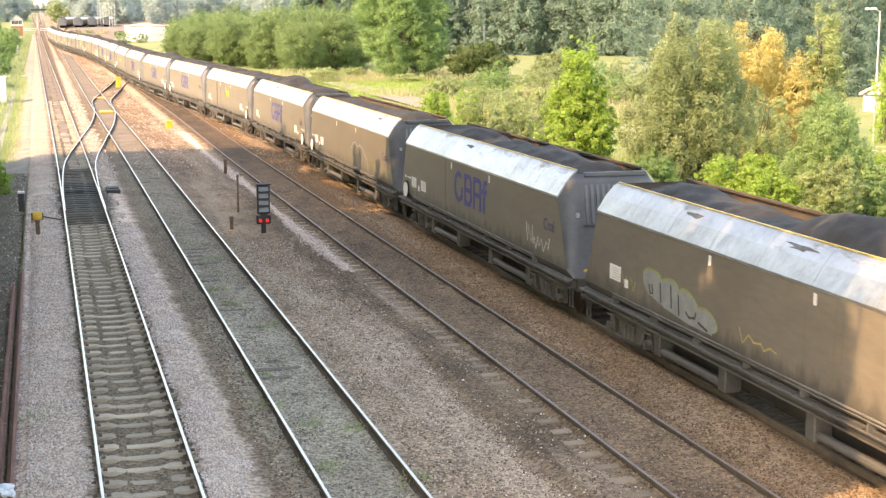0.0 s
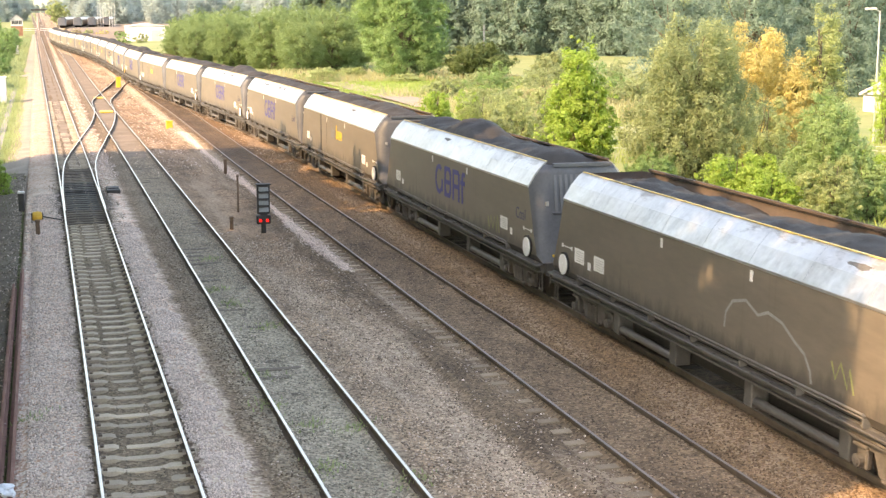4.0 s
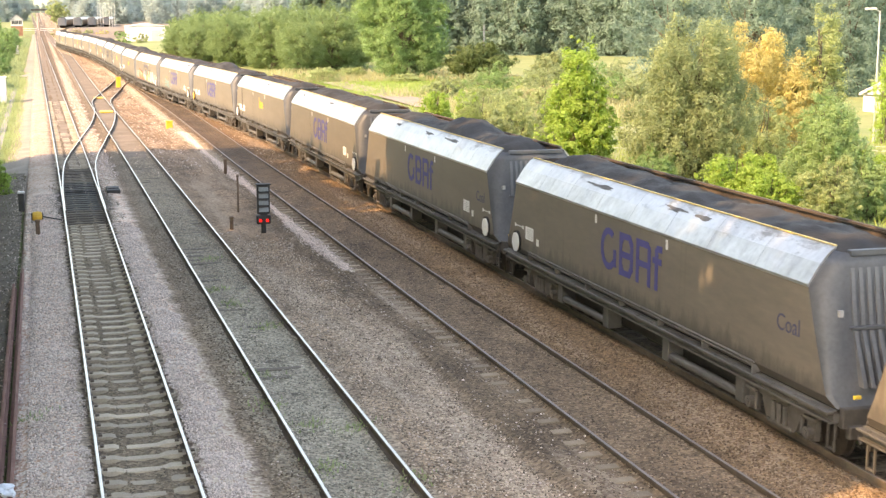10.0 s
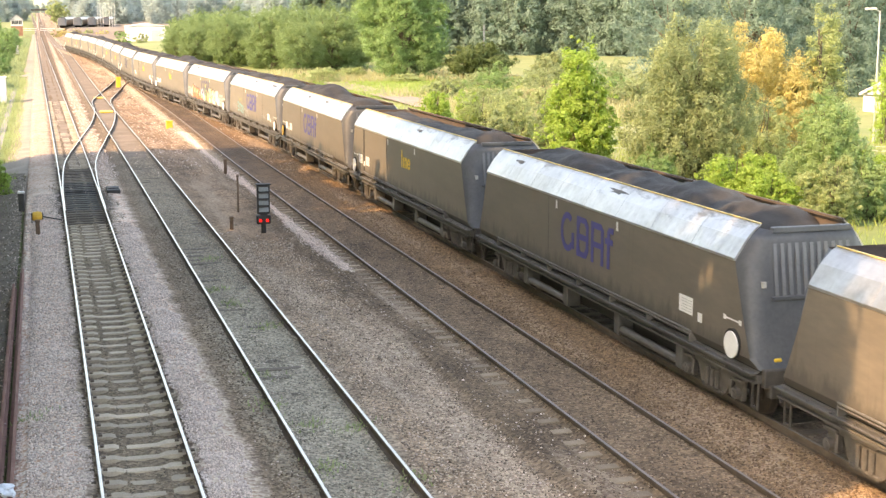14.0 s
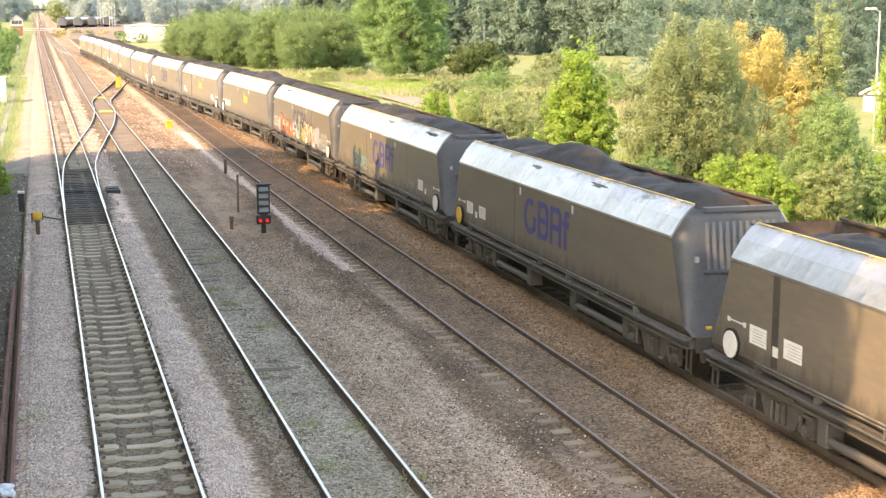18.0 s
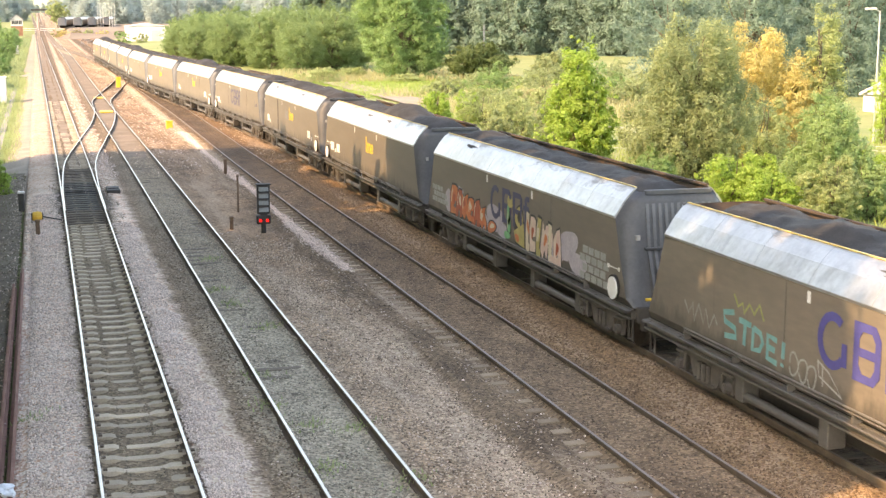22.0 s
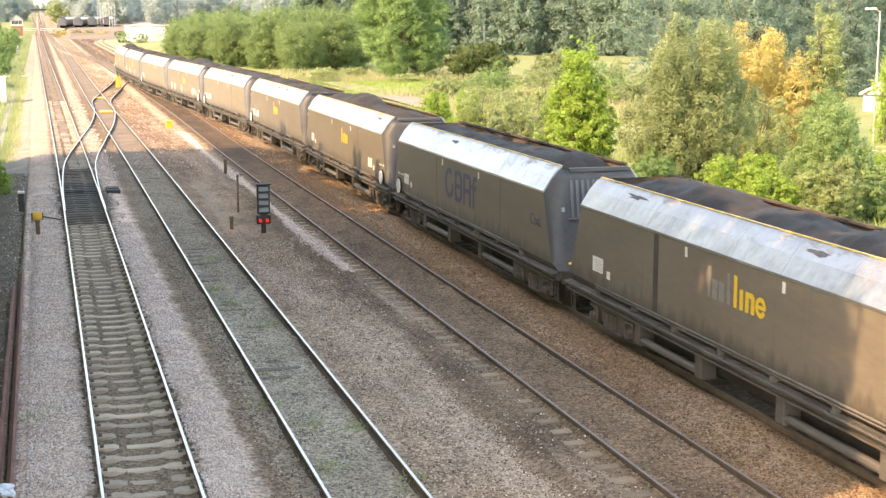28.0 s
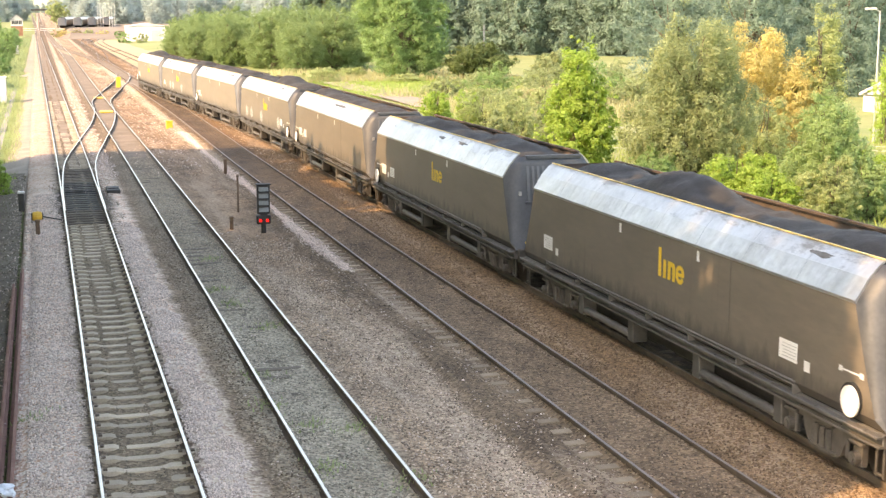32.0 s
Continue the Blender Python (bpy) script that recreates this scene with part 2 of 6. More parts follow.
M_old_concrete = surface("dirty_concrete", (0.24, 0.18, 0.12), (0.36, 0.28, 0.20), 0.95, 0, 2.2, 35, 0.35, jitter=0.3)
M_timber = surface("weathered_timber", (0.10, 0.08, 0.062), (0.21, 0.17, 0.13), 0.9, 0, 2.0, 30, 0.4, (1, 8, 8), jitter=0.25)
M_oily_timber = surface("oily_timber", (0.06, 0.057, 0.05), (0.13, 0.12, 0.10), 0.8, 0, 2.0, 30, 0.4, (1, 8, 8), jitter=0.25)
M_clip = surface("rail_clip", (0.12, 0.09, 0.07), (0.2, 0.15, 0.11), 0.8, 0.4, 5, 50, 0.1)
M_body = painted("wagon_grey_paint", (0.150, 0.128, 0.102), (0.203, 0.172, 0.136), 0.5, 0.0, 0.7, 6, 0.08, (1, 0.35, 1.4), jitter=0.12)
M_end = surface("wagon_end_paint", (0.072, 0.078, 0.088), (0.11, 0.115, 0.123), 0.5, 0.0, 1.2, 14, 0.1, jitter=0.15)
# Sky light on the ribs is painted in: lighter than the end sheet.
M_rib = surface("skylit_end_rib", (0.115, 0.121, 0.13), (0.175, 0.18, 0.185), 0.45, 0.1, 1.5, 18, 0.1)
M_rust = surface("rusty_inside", (0.055, 0.043, 0.035), (0.115, 0.083, 0.062), 0.85, 0, 1.4, 16, 0.3)
M_roof = dusted("bare_aluminium_sheet", (0.50, 0.485, 0.47), (0.70, 0.68, 0.66), 0.40, 0.7, 1.1, 9, 0.1, (1, 0.7, 1), jitter=0.1)
M_frame = surface("dirty_underframe", (0.045, 0.04, 0.036), (0.10, 0.09, 0.078), 0.75, 0.1, 1.6, 24, 0.3)
M_sole = surface("dusty_solebar", (0.074, 0.069, 0.063), (0.135, 0.127, 0.116), 0.6, 0.1, 1.2, 18, 0.2, jitter=0.15)
# Near-black stands in for the shade under the body and inside the bogies.
M_void = surface("shade_black_underside", (0.018, 0.016, 0.014), (0.038, 0.034, 0.029), 0.9, 0, 1.6, 20, 0.2)
M_bogie = surface("dusty_bogie", (0.071, 0.063, 0.055), (0.138, 0.122, 0.105), 0.8, 0.1, 2.5, 30, 0.3)
M_wheel = surface("wheel_steel", (0.04, 0.034, 0.03), (0.09, 0.075, 0.062), 0.6, 0.5, 3, 40, 0.2)
M_pipe = surface("sooty_pipe", (0.09, 0.084, 0.076), (0.19, 0.178, 0.16), 0.7, 0.1, 1.8, 30, 0.2)
M_seam = surface("sheet_seam", (0.095, 0.085, 0.073), (0.14, 0.123, 0.105), 0.6, 0, 3, 25, 0.1)
M_scuff = surface("scuffed_aluminium", (0.34, 0.34, 0.345), (0.5, 0.5, 0.5), 0.5, 0.3, 4, 30, 0.1)
M_coaldust = surface("coal_dust", (0.07, 0.067, 0.064), (0.2, 0.195, 0.19), 0.8, 0, 6, 40, 0.3)
M_coal = surface("coal", (0.020, 0.0185, 0.0175), (0.048, 0.044, 0.04), 0.75, 0, 2.0, 22, 0.9)
M_black = surface("black_interior", (0.012, 0.011, 0.011), (0.024, 0.022, 0.02), 0.8, 0, 2, 20, 0.2)
M_yellow = surface("yellow_paint", (0.72, 0.46, 0.04), (0.8, 0.55, 0.08), 0.5, 0, 3, 30, 0.1)
M_rim = surface("worn_yellow_edge", (0.70, 0.47, 0.10), (0.76, 0.60, 0.26), 0.5, 0, 0.9, 12, 0.1)
M_white = surface("white_paint", (0.74, 0.73, 0.7), (0.84, 0.83, 0.8), 0.5, 0, 3, 30, 0.05)
M_amber = surface("amber_disc_paint", (0.72, 0.40, 0.05), (0.8, 0.48, 0.08), 0.5, 0, 3, 30, 0.05)
M_blue = surface("faded_blue_paint", (0.055, 0.055, 0.20), (0.08, 0.08, 0.27), 0.6, 0, 2, 25, 0.05)
M_faint = surface("faint_blue_paint", (0.06, 0.06, 0.11), (0.085, 0.085, 0.15), 0.6, 0, 2, 25, 0.05)
M_pale = surface("faded_grey_paint", (0.30, 0.30, 0.29), (0.45, 0.44, 0.42), 0.6, 0, 3, 25, 0.05)
M_worn_mark = surface("worn_grey_mark", (0.17, 0.167, 0.16), (0.25, 0.245, 0.235), 0.6, 0, 3, 25, 0.05)
M_bark = surface("bark", (0.11, 0.09, 0.065), (0.2, 0.165, 0.125), 0.95, 0, 3, 25, 0.6, (1, 1, 0.3))


def part(name, bm, material, parent, label=""):
    """Links a bmesh as one mesh object under a thing or a part."""
    me = bpy.data.meshes.new(name)
    if isinstance(bm, bmesh.types.BMesh):
        bm.to_mesh(me)
        bm.free()
    else:
        me.from_pydata(*bm)
    me.materials.append(material)
    ob = new(name, me)
    ob.parent = parent
    return tagged(ob, label)


def again(name, me, parent, m=None):
    """One more object on a mesh that stands already."""
    ob = new(name, me)
    ob.parent = parent
    if m is not None:
        ob.matrix_basis = m
    return ob


def empty(name, m=None):
    ob = new(name)
    if m is not None:
        ob.matrix_basis = m
    return ob


def box(bm, x0, x1, y0, y1, z0, z1, bevel=0.0):
    vs = [bm.verts.new((x, y, z)) for z in (z0, z1) for x, y in ((x0, y0), (x1, y0), (x1, y1), (x0, y1))]
    fs = [bm.faces.new([vs[i] for i in q]) for q in ((3, 2, 1, 0), (4, 5, 6, 7), (0, 1, 5, 4), (1, 2, 6, 5), (2, 3, 7, 6), (3, 0, 4, 7))]
    if bevel:
        bmesh.ops.bevel(bm, geom=list({e for f in fs for e in f.edges}), offset=bevel, segments=1, affect="EDGES")
    return bm


def rod(bm, a, b, r, n=8, r2=None):
    a, b = Vector(a), Vector(b)
    q = (b - a).to_track_quat("Z", "Y")
    rings = [[bm.verts.new(p + q @ Vector((rr * math.cos(k * math.tau / n), rr * math.sin(k * math.tau / n), 0))) for k in range(n)]
             for p, rr in ((a, r), (b, r if r2 is None else r2))]
    for k in range(n):
        bm.faces.new((rings[0][k], rings[0][(k + 1) % n], rings[1][(k + 1) % n], rings[1][k]))
    bm.faces.new(rings[0][::-1])
    bm.faces.new(rings[1])
    return bm


def extrude_profile(pts, y0, y1):
    """A closed outline in x, z drawn out along y."""
    n = len(pts)
    v = [(x, y, z) for y in (y0, y1) for x, z in pts]
    f = [(k, (k + 1) % n, n + (k + 1) % n, n + k) for k in range(n)] + [tuple(range(n))[::-1], tuple(range(n, 2 * n))]
    return v, [], f


# ------------------------------------------------------------------ plan of the lines
XA, XB, XC, XD = 1.371, 4.738, 9.917, 13.41
HALF = 0.7525


def spline(points):
    """A smooth x over y through a few (y, x) points."""
    ys, xs = np.array([p[0] for p in points], float), np.array([p[1] for p in points], float)
    sl = np.gradient(xs, ys)

    def at(y):
        k = int(np.clip(np.searchsorted(ys, y) - 1, 0, len(ys) - 2))
        h = ys[k + 1] - ys[k]
        u = (y - ys[k]) / h
        if u > 1:
            return xs[-1] + sl[-1] * (y - ys[-1])
        if u < 0:
            return xs[0] + sl[0] * (y - ys[0])
        return ((1 + 2 * u) * (1 - u) ** 2 * xs[k] + u * (1 - u) ** 2 * h * sl[k] + u * u * (3 - 2 * u) * xs[k + 1] + u * u * (u - 1) * h * sl[k + 1])
    return at


line_a = spline([(0, XA), (70, XA), (100, 1.27), (140, 1.1), (200, 0.85), (260, 0.62), (400, 0.2), (850, -1.9), (1600, -6.0)])
line_b = spline([(0, XB), (80, XB), (120, 4.6), (160, 4.62), (250, 4.7), (400, 3.7), (850, 1.8), (1600, -2.0)])
line_c = spline([(0, XC), (75, XC), (105, 10.1), (125, 9.98), (160, 9.75), (200, 9.6), (250, 9.3), (300, 9.4), (360, 11.0), (420, 15)])
line_d = spline([(-40, XD), (60, XD), (75, XD), (86.5, 13.1), (104, 12.23), (121, 11.25), (137, 10.45), (155, 10.05), (175, 9.85), (210, 9.35),
                 (242, 8.4), (267, 7.0), (291, 5.7), (323, 4.6), (350, 4.1), (400, 3.7), (520, 3.2)])
line_x = spline([(50, XA + 0.05), (62, XA + 0.1), (72, 1.75), (84, 2.75), (97, 3.9), (108, 4.55), (116, 4.75)])       # crossover from first to second line
line_y = spline([(112, 4.7), (122, 4.9), (131, 5.75), (143, 7.0), (155, 8.3), (167, 9.3), (178, 9.75)])               # on towards the loaded line


# ------------------------------------------------------------------ ground
def sheet(name, xs, ys, height, material, label, kind="structure"):
    v = [(x, y, height(x, y)) for y in ys for x in xs]
    n = len(xs)
    f = [(j * n + i, j * n + i + 1, (j + 1) * n + i + 1, (j + 1) * n + i) for j in range(len(ys) - 1) for i in range(n - 1)]
    ob = part(name, (v, [], f), material, None)
    return tagged(ob, label, name.split("_")[0], kind=kind)


def rise(y):
    """The land and the line climb gently far away."""
    return 0.006 * min(1250, max(0.0, y - 450))


def earth(x, y):
    z = -0.55 + rise(y) + 0.12 * noise.noise((x * 0.15, y * 0.15, 1))
    if x < -1.2:
        z += min(0.35, (-1.2 - x) * 0.15)
    if x > 17:
        z += min(0.45, (x - 17) * 0.05)
    return z


far_steps = [-3000, -1200, -500, -200, -90, -50, -30, -20, -14, -9, -6, -4, -2.5, -1.5, 0, 5, 10, 15, 17, 19, 22, 26, 30, 36, 44, 54, 70, 95, 130, 200, 320, 600, 1300, 3000]
deep_steps = [-400, -100, -20] + list(range(0, 200, 6)) + [200, 220, 250, 300, 370, 450, 600, 900, 1300, 1700, 2600, 4200]
ground = sheet("ground", far_steps, deep_steps, earth, M_field, "dry yellow-green grass and earth beside the railway")


def bed_height(x, y):
    z = -0.20
    for key, line, up in (("a", line_a, 0), ("b", line_b, -0.01), ("c", line_c, -0.02), ("d", line_d, 0.02)):
        d = abs(x - line(y))
        if key == "c" and d < 2.0:
            z = -0.10 if d < 0.84 else -0.168 if line(y) - 1.4 < x < line(y) else -0.12
        elif key == "d" and d < 1.9:
            z = -0.17 if d < 0.62 else -0.15 if d < 0.90 else -0.10 if d < 1.05 else -0.045 - 0.08 * max(0, d - 1.2)
        elif d < 0.62:
            z = -0.18 + up
            if key == "a":
                z += 0.055 * math.exp(-((d - 0.3) / 0.11) ** 2) * (0.75 + 0.6 * noise.noise((x * 2, y * 1.1, 11)))
        elif d < 0.84:
            z = -0.15 + up
        elif d < 1.9:
            z = max(z, (-0.095 if key == "a" else -0.13) + up - 0.07 * max(0, d - 1.25))
    return z + rise(y) + 0.035 * noise.noise((x * 0.8, y * 0.5, 7)) + 0.018 * noise.noise((x * 3.1, y * 3.1, 3))


bed_x = list(np.arange(-0.9, 16.6, 0.13)) 
bed_y = [-260, -200, -150, -110, -80, -60, -45, -34, -26, -20, -15, -10, -6, -3, 0, 3] + list(np.arange(6, 70, 0.5)) + list(np.arange(70, 180, 2.0)) + list(np.arange(180, 420, 6)) + [430, 450, 470, 520, 600, 700, 860, 1000, 1300, 1700]
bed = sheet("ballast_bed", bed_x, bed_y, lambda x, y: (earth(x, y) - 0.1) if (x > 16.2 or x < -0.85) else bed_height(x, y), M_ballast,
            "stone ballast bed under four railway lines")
for p in bed.data.polygons:
    p.use_smooth = True


# ------------------------------------------------------------------ rails and sleepers
RAIL_HEAD = [(-0.026, -0.0090), (0.026, -0.0090), (0.026, -0.002), (0.020, 0.0), (-0.020, 0.0), (-0.026, -0.002)]
RAIL_WEB = [(-0.07, -0.159), (0.07, -0.159), (0.07, -0.148), (0.012, -0.13), (0.01, -0.05), (0.036, -0.043), (0.036, -0.010), (0.031, -0.0045), (-0.031, -0.0045), (-0.036, -0.010), (-0.036, -0.043), (-0.01, -0.05), (-0.012, -0.13), (-0.07, -0.148)]


def sweep(profile, line, offset, ys, lift=0.0):
    n, v, f = len(profile), [], []
    for y in ys:
        x = line(y) + offset
        v += [(x + px, y, pz + lift + rise(y)) for px, pz in profile]
    for j in range(len(ys) - 1):
        f += [(j * n + k, j * n + (k + 1) % n, (j + 1) * n + (k + 1) % n, (j + 1) * n + k) for k in range(n)]
    f += [tuple(range(n))[::-1], tuple(range((len(ys) - 1) * n, len(ys) * n))]
    return v, [], f


def rail_pair(track, line, ys, head, lift=0.0, sides=(-1, 1), web=None):
    for s in sides:
        r = part("rail", sweep(RAIL_WEB, line, s * HALF, ys, lift), web or M_railweb, track, "steel rail with rusty sides")
        part("rail_head", sweep(RAIL_HEAD, line, s * HALF, ys, lift), head, r, "bright worn running surface")


long_y = [-260, -200, -140, -80, -30] + list(np.arange(4, 60, 14)) + list(np.arange(60, 440, 5)) + [450, 480, 540, 620, 720, 860, 1050, 1300, 1600]
TRACKS = {}
for key, line, head, ys, words in (
        ("a", line_a, M_railhead, long_y, "straight railway track, bright rails on concrete sleepers in pale ballast"),
        ("b", line_b, M_railhead, long_y, "railway track with bright rails, sleepers half buried in weedy ballast"),
        ("c", line_c, M_rusthead, [y for y in long_y if y < 420], "railway track with dull brown rails in grey ballast"),
        ("d", line_d, M_rusthead, [y for y in long_y if y < 400], "railway track under the coal train, rusty rails in brown ballast")):
    TRACKS[key] = tagged(empty("railway_track"), words, "railway track", "lines of the railway", "structure")
    rail_pair(TRACKS[key], line, ys, head, web=M_brownweb if key == "d" else None)
TRACKS["x"] = tagged(empty("crossover_track"), "curved crossover rails of a railway junction between two lines", "railway track", kind="structure")
rail_pair(TRACKS["x"], line_x, list(np.arange(54, 117, 2)), M_railhead, 0.004)
rail_pair(TRACKS["x"], line_y, list(np.arange(112, 179, 2)), M_railhead, 0.004)


def sleeper_mesh(kind):
    bm = bmesh.new()
    if kind in ("concrete", "dirty"):
        prof = [(-1.25, -0.13), (-1.2, -0.115), (-0.45, -0.11), (-0.3, -0.15), (0.3, -0.15), (0.45, -0.11), (1.2, -0.115), (1.25, -0.13)]
        rings = []
        for x, z in prof:
            w = 0.115 if abs(x) > 0.4 else 0.095
            rings.append([bm.verts.new(c) for c in ((x, -w - 0.02, -0.34), (x, -w, z), (x, w, z), (x, w + 0.02, -0.34))])
        for a, b in zip(rings, rings[1:]):
            for k in range(3):
                bm.faces.new((a[k], b[k], b[k + 1], a[k + 1]))
        bm.faces.new(rings[0][::-1])
        bm.faces.new(rings[-1])
        bmesh.ops.recalc_face_normals(bm, faces=bm.faces)
    else:
        box(bm, -1.3, 1.3, -0.125, 0.125, -0.3, -0.145, 0.015)
    me = bpy.data.meshes.new("sleeper")
    bm.to_mesh(me)
    bm.free()
    me.materials.append({"concrete": M_concrete, "dirty": M_old_concrete, "oily": M_oily_timber}.get(kind, M_timber))
    return me


def lay_sleepers(track, line, kind, y0, y1, step, top=0.0, spread=0.02):
    me = sleeper_mesh(kind)
    rng = random.Random(round(line(0) * 100))
    y = y0
    while y < y1:
        turn = math.degrees(math.atan((line(y + 1) - line(y - 1)) / 2))
        again("sleeper", me, track, pose(line(y) + rng.uniform(-spread, spread), y, top + rng.uniform(-0.012, 0.004), 0, 0, -turn + rng.uniform(-0.6, 0.6)))
        y += step


lay_sleepers(TRACKS["a"], line_a, "concrete", 16.97, 51.0, 0.6516)
lay_sleepers(TRACKS["a"], line_a, "timber", 51.5, 55.2, 0.62, 0.03)
lay_sleepers(TRACKS["a"], line_a, "oily", 55.22, 64, 0.62, 0.03)
lay_sleepers(TRACKS["a"], line_a, "timber", 64.52, 70, 0.62, 0.03)
lay_sleepers(TRACKS["a"], line_a, "concrete", 70.4, 125, 0.6516)
lay_sleepers(TRACKS["b"], line_b, "timber", 17.1, 110, 0.70, -0.05)
lay_sleepers(TRACKS["c"], line_c, "dirty", 17.3, 90, 0.70, -0.03)
lay_sleepers(TRACKS["d"], line_d, "timber", 15.3, 70, 0.70, 0.0)
lay_sleepers(TRACKS["x"], line_y, "timber", 114, 176, 0.75, -0.03)


for key, line, y1 in (("a", line_a, 1601), ("b", line_b, 1601), ("c", line_c, 410), ("d", line_d, 390)):
    ys = [y for y in list(np.arange(66, 200, 3.0)) + list(np.arange(200, 860, 10.0)) + [860, 1000, 1300, 1600] if y < y1]
    xs = (-0.71, -0.35, 0.0, 0.35, 0.71)
    v = [(line(y) + x, y, rise(y) - 0.152 - 0.075 * max(0, (86 - y) / 22) + 0.02 * noise.noise((x * 2, y * 0.7, 5))) for y in ys for x in xs]
    f = [(j * 5 + i, j * 5 + i + 1, j * 5 + i + 6, j * 5 + i + 5) for j in range(len(ys) - 1) for i in range(4)]
    part("track_bed", (v, [], f), M_trackbed, TRACKS[key], "brown dirt between the rails")


def clips(track, line, y0, y1, step):
    """Rail fastenings, four to a sleeper."""
    bm = bmesh.new()
    y = y0
    while y < y1:
        for s in (-1, 1):
            for d in (-0.105, 0.105):
                x = line(y) + s * HALF + d
                box(bm, x - 0.035, x + 0.035, y - 0.045, y + 0.045, -0.13, -0.085)
        y += step
    tagged(part("rail_clips", bm, M_clip, track), kind="stuff")


clips(TRACKS["a"], line_a, 16.97, 60, 0.6516)


# ------------------------------------------------------------------ stones
def stones(name, material, count, where, size, label):
    """Loose stones: small uneven blocks; where gives a place for each."""
    rng = np.random.default_rng(len(name) + count)
    base = np.array([(1, 0, 0), (-1, 0, 0), (0, 1, 0), (0, -1, 0), (0, 0, 1), (0, 0, -0.6)], float)
    tri = np.array([(0, 2, 4), (2, 1, 4), (1, 3, 4), (3, 0, 4), (2, 0, 5), (1, 2, 5), (3, 1, 5), (0, 3, 5)])
    pos = where(rng, count)
    n = len(pos)
    v = base[None] * rng.uniform(0.5, 1.0, (n, 6, 1)) + rng.uniform(-0.25, 0.25, (n, 6, 3))
    a = rng.uniform(0, math.tau, n)
    c, s = np.cos(a)[:, None], np.sin(a)[:, None]
    v = np.stack([v[..., 0] * c - v[..., 1] * s, v[..., 0] * s + v[..., 1] * c, v[..., 2] * 0.8], -1)
    v *= rng.uniform(size[0], size[1], (n, 1, 1))
    v += pos[:, None, :]
    me = bpy.data.meshes.new(name)
    f = (tri[None] + 6 * np.arange(n)[:, None, None]).reshape(-1, 3)
    me.vertices.add(n * 6)
    me.vertices.foreach_set("co", v.reshape(-1).astype(np.float32))
    me.loops.add(len(f) * 3)
    me.loops.foreach_set("vertex_index", f.reshape(-1).astype(np.int32))
    me.polygons.add(len(f))
    me.polygons.foreach_set("loop_start", (np.arange(len(f)) * 3).astype(np.int32))
    me.update(calc_edges=True)
    me.materials.append(material)
    return tagged(new(name, me), label, "stones", kind="stuff")


def strip(x0, x1, y0, y1, lean=1.6, lift=0.0):
    """Places over a strip of the bed, denser near the eye."""
    def where(rng, count):
        y = y0 + (y1 - y0) * rng.uniform(0, 1, count) ** lean
        x = rng.uniform(x0, x1, count) + 0.12 * np.sin(y * 1.7) + 0.05 * np.sin(y * 5.1)
        z = np.array([bed_height(p, q) for p, q in zip(x, y)]) + lift
        return np.stack([x, y, z], -1)
    return where


stones("pale_ballast_stones", M_pale_stone, 30000, strip(-0.66, 0.50, 16.5, 60), (0.022, 0.042), "pale pinkish-grey crushed ballast stones beside the track")
stones("pale_ballast_stones", M_pale_stone, 24000, strip(2.24, 3.0, 16.5, 51), (0.022, 0.042), "pale pinkish-grey crushed ballast stones between tracks")
stones("dirty_ballast_stones", M_dark_stone, 9000, strip(0.7, 2.05, 16.5, 45, lift=-0.01), (0.02, 0.036), "dark dirty ballast stones between sleepers")
stones("dirty_ballast_stones", M_grey_stone, 5000, strip(3.3, 3.95, 16.5, 50), (0.02, 0.036), "grey-brown dirty ballast stones around the track")
stones("greyish_ballast_stones", M_ash_stone, 12000, strip(4.0, 5.5, 16.5, 60), (0.02, 0.036), "grey stones with a green cast between the rails")
stones("loose_white_stones", M_pale_stone, 1500, strip(5.7, 9.1, 16.5, 48, 1.9), (0.02, 0.042), "scattered loose white stones")
stones("loose_white_stones", M_pale_stone, 450, strip(3.2, 5.6, 16.5, 45, 1.9), (0.02, 0.04), "scattered loose white stones")
stones("pinkish_ballast_stones", M_pink_stone, 17000, strip(5.75, 7.75, 16.5, 46), (0.02, 0.04), "pinkish pale ballast stones spilled along the wide way")
stones("dirty_ballast_stones", M_grey_stone, 17000, strip(7.6, 11.0, 16.5, 60), (0.02, 0.038), "dark grey-brown ballast stones around the dull track")
stones("brown_ballast_stones", M_brown_stone, 26000, strip(10.8, 12.55, 16.5, 75), (0.022, 0.042), "brown rusty ballast stones beside the loaded line")
stones("oily_ballast_stones", M_dark_stone, 2600, strip(0.2, 2.7, 50, 65, 1.0), (0.022, 0.042), "oily blackened stones round the switch blades")
stones("cess_stones", M_dark_stone, 6000, lambda g, n: np.stack([g.uniform(-3.2, -0.86, n), 16.5 + 52 * g.uniform(0, 1, n) ** 1.3, g.uniform(-0.27, -0.19, n)], -1), (0.02, 0.045), "dark dirty stones and ash on the near bank")
stones("cess_stones", M_pale_stone, 900, lambda g, n: np.stack([-0.85 - np.abs(g.normal(0, 0.35, n)), 16.5 + 52 * g.uniform(0, 1, n) ** 1.3, g.uniform(-0.25, -0.19, n)], -1), (0.02, 0.04), "pale stones strewn over the dark bank")
stones("far_pale_stones", M_pale_stone, 6000, strip(2.35, 3.3, 66, 230, 1.3), (0.03, 0.06), "sunlit pale stones between far tracks")
stones("far_pale_stones", M_pale_stone, 2500, strip(5.8, 8.8, 70, 230, 1.3), (0.03, 0.06), "sunlit pale stones in the far wide way")
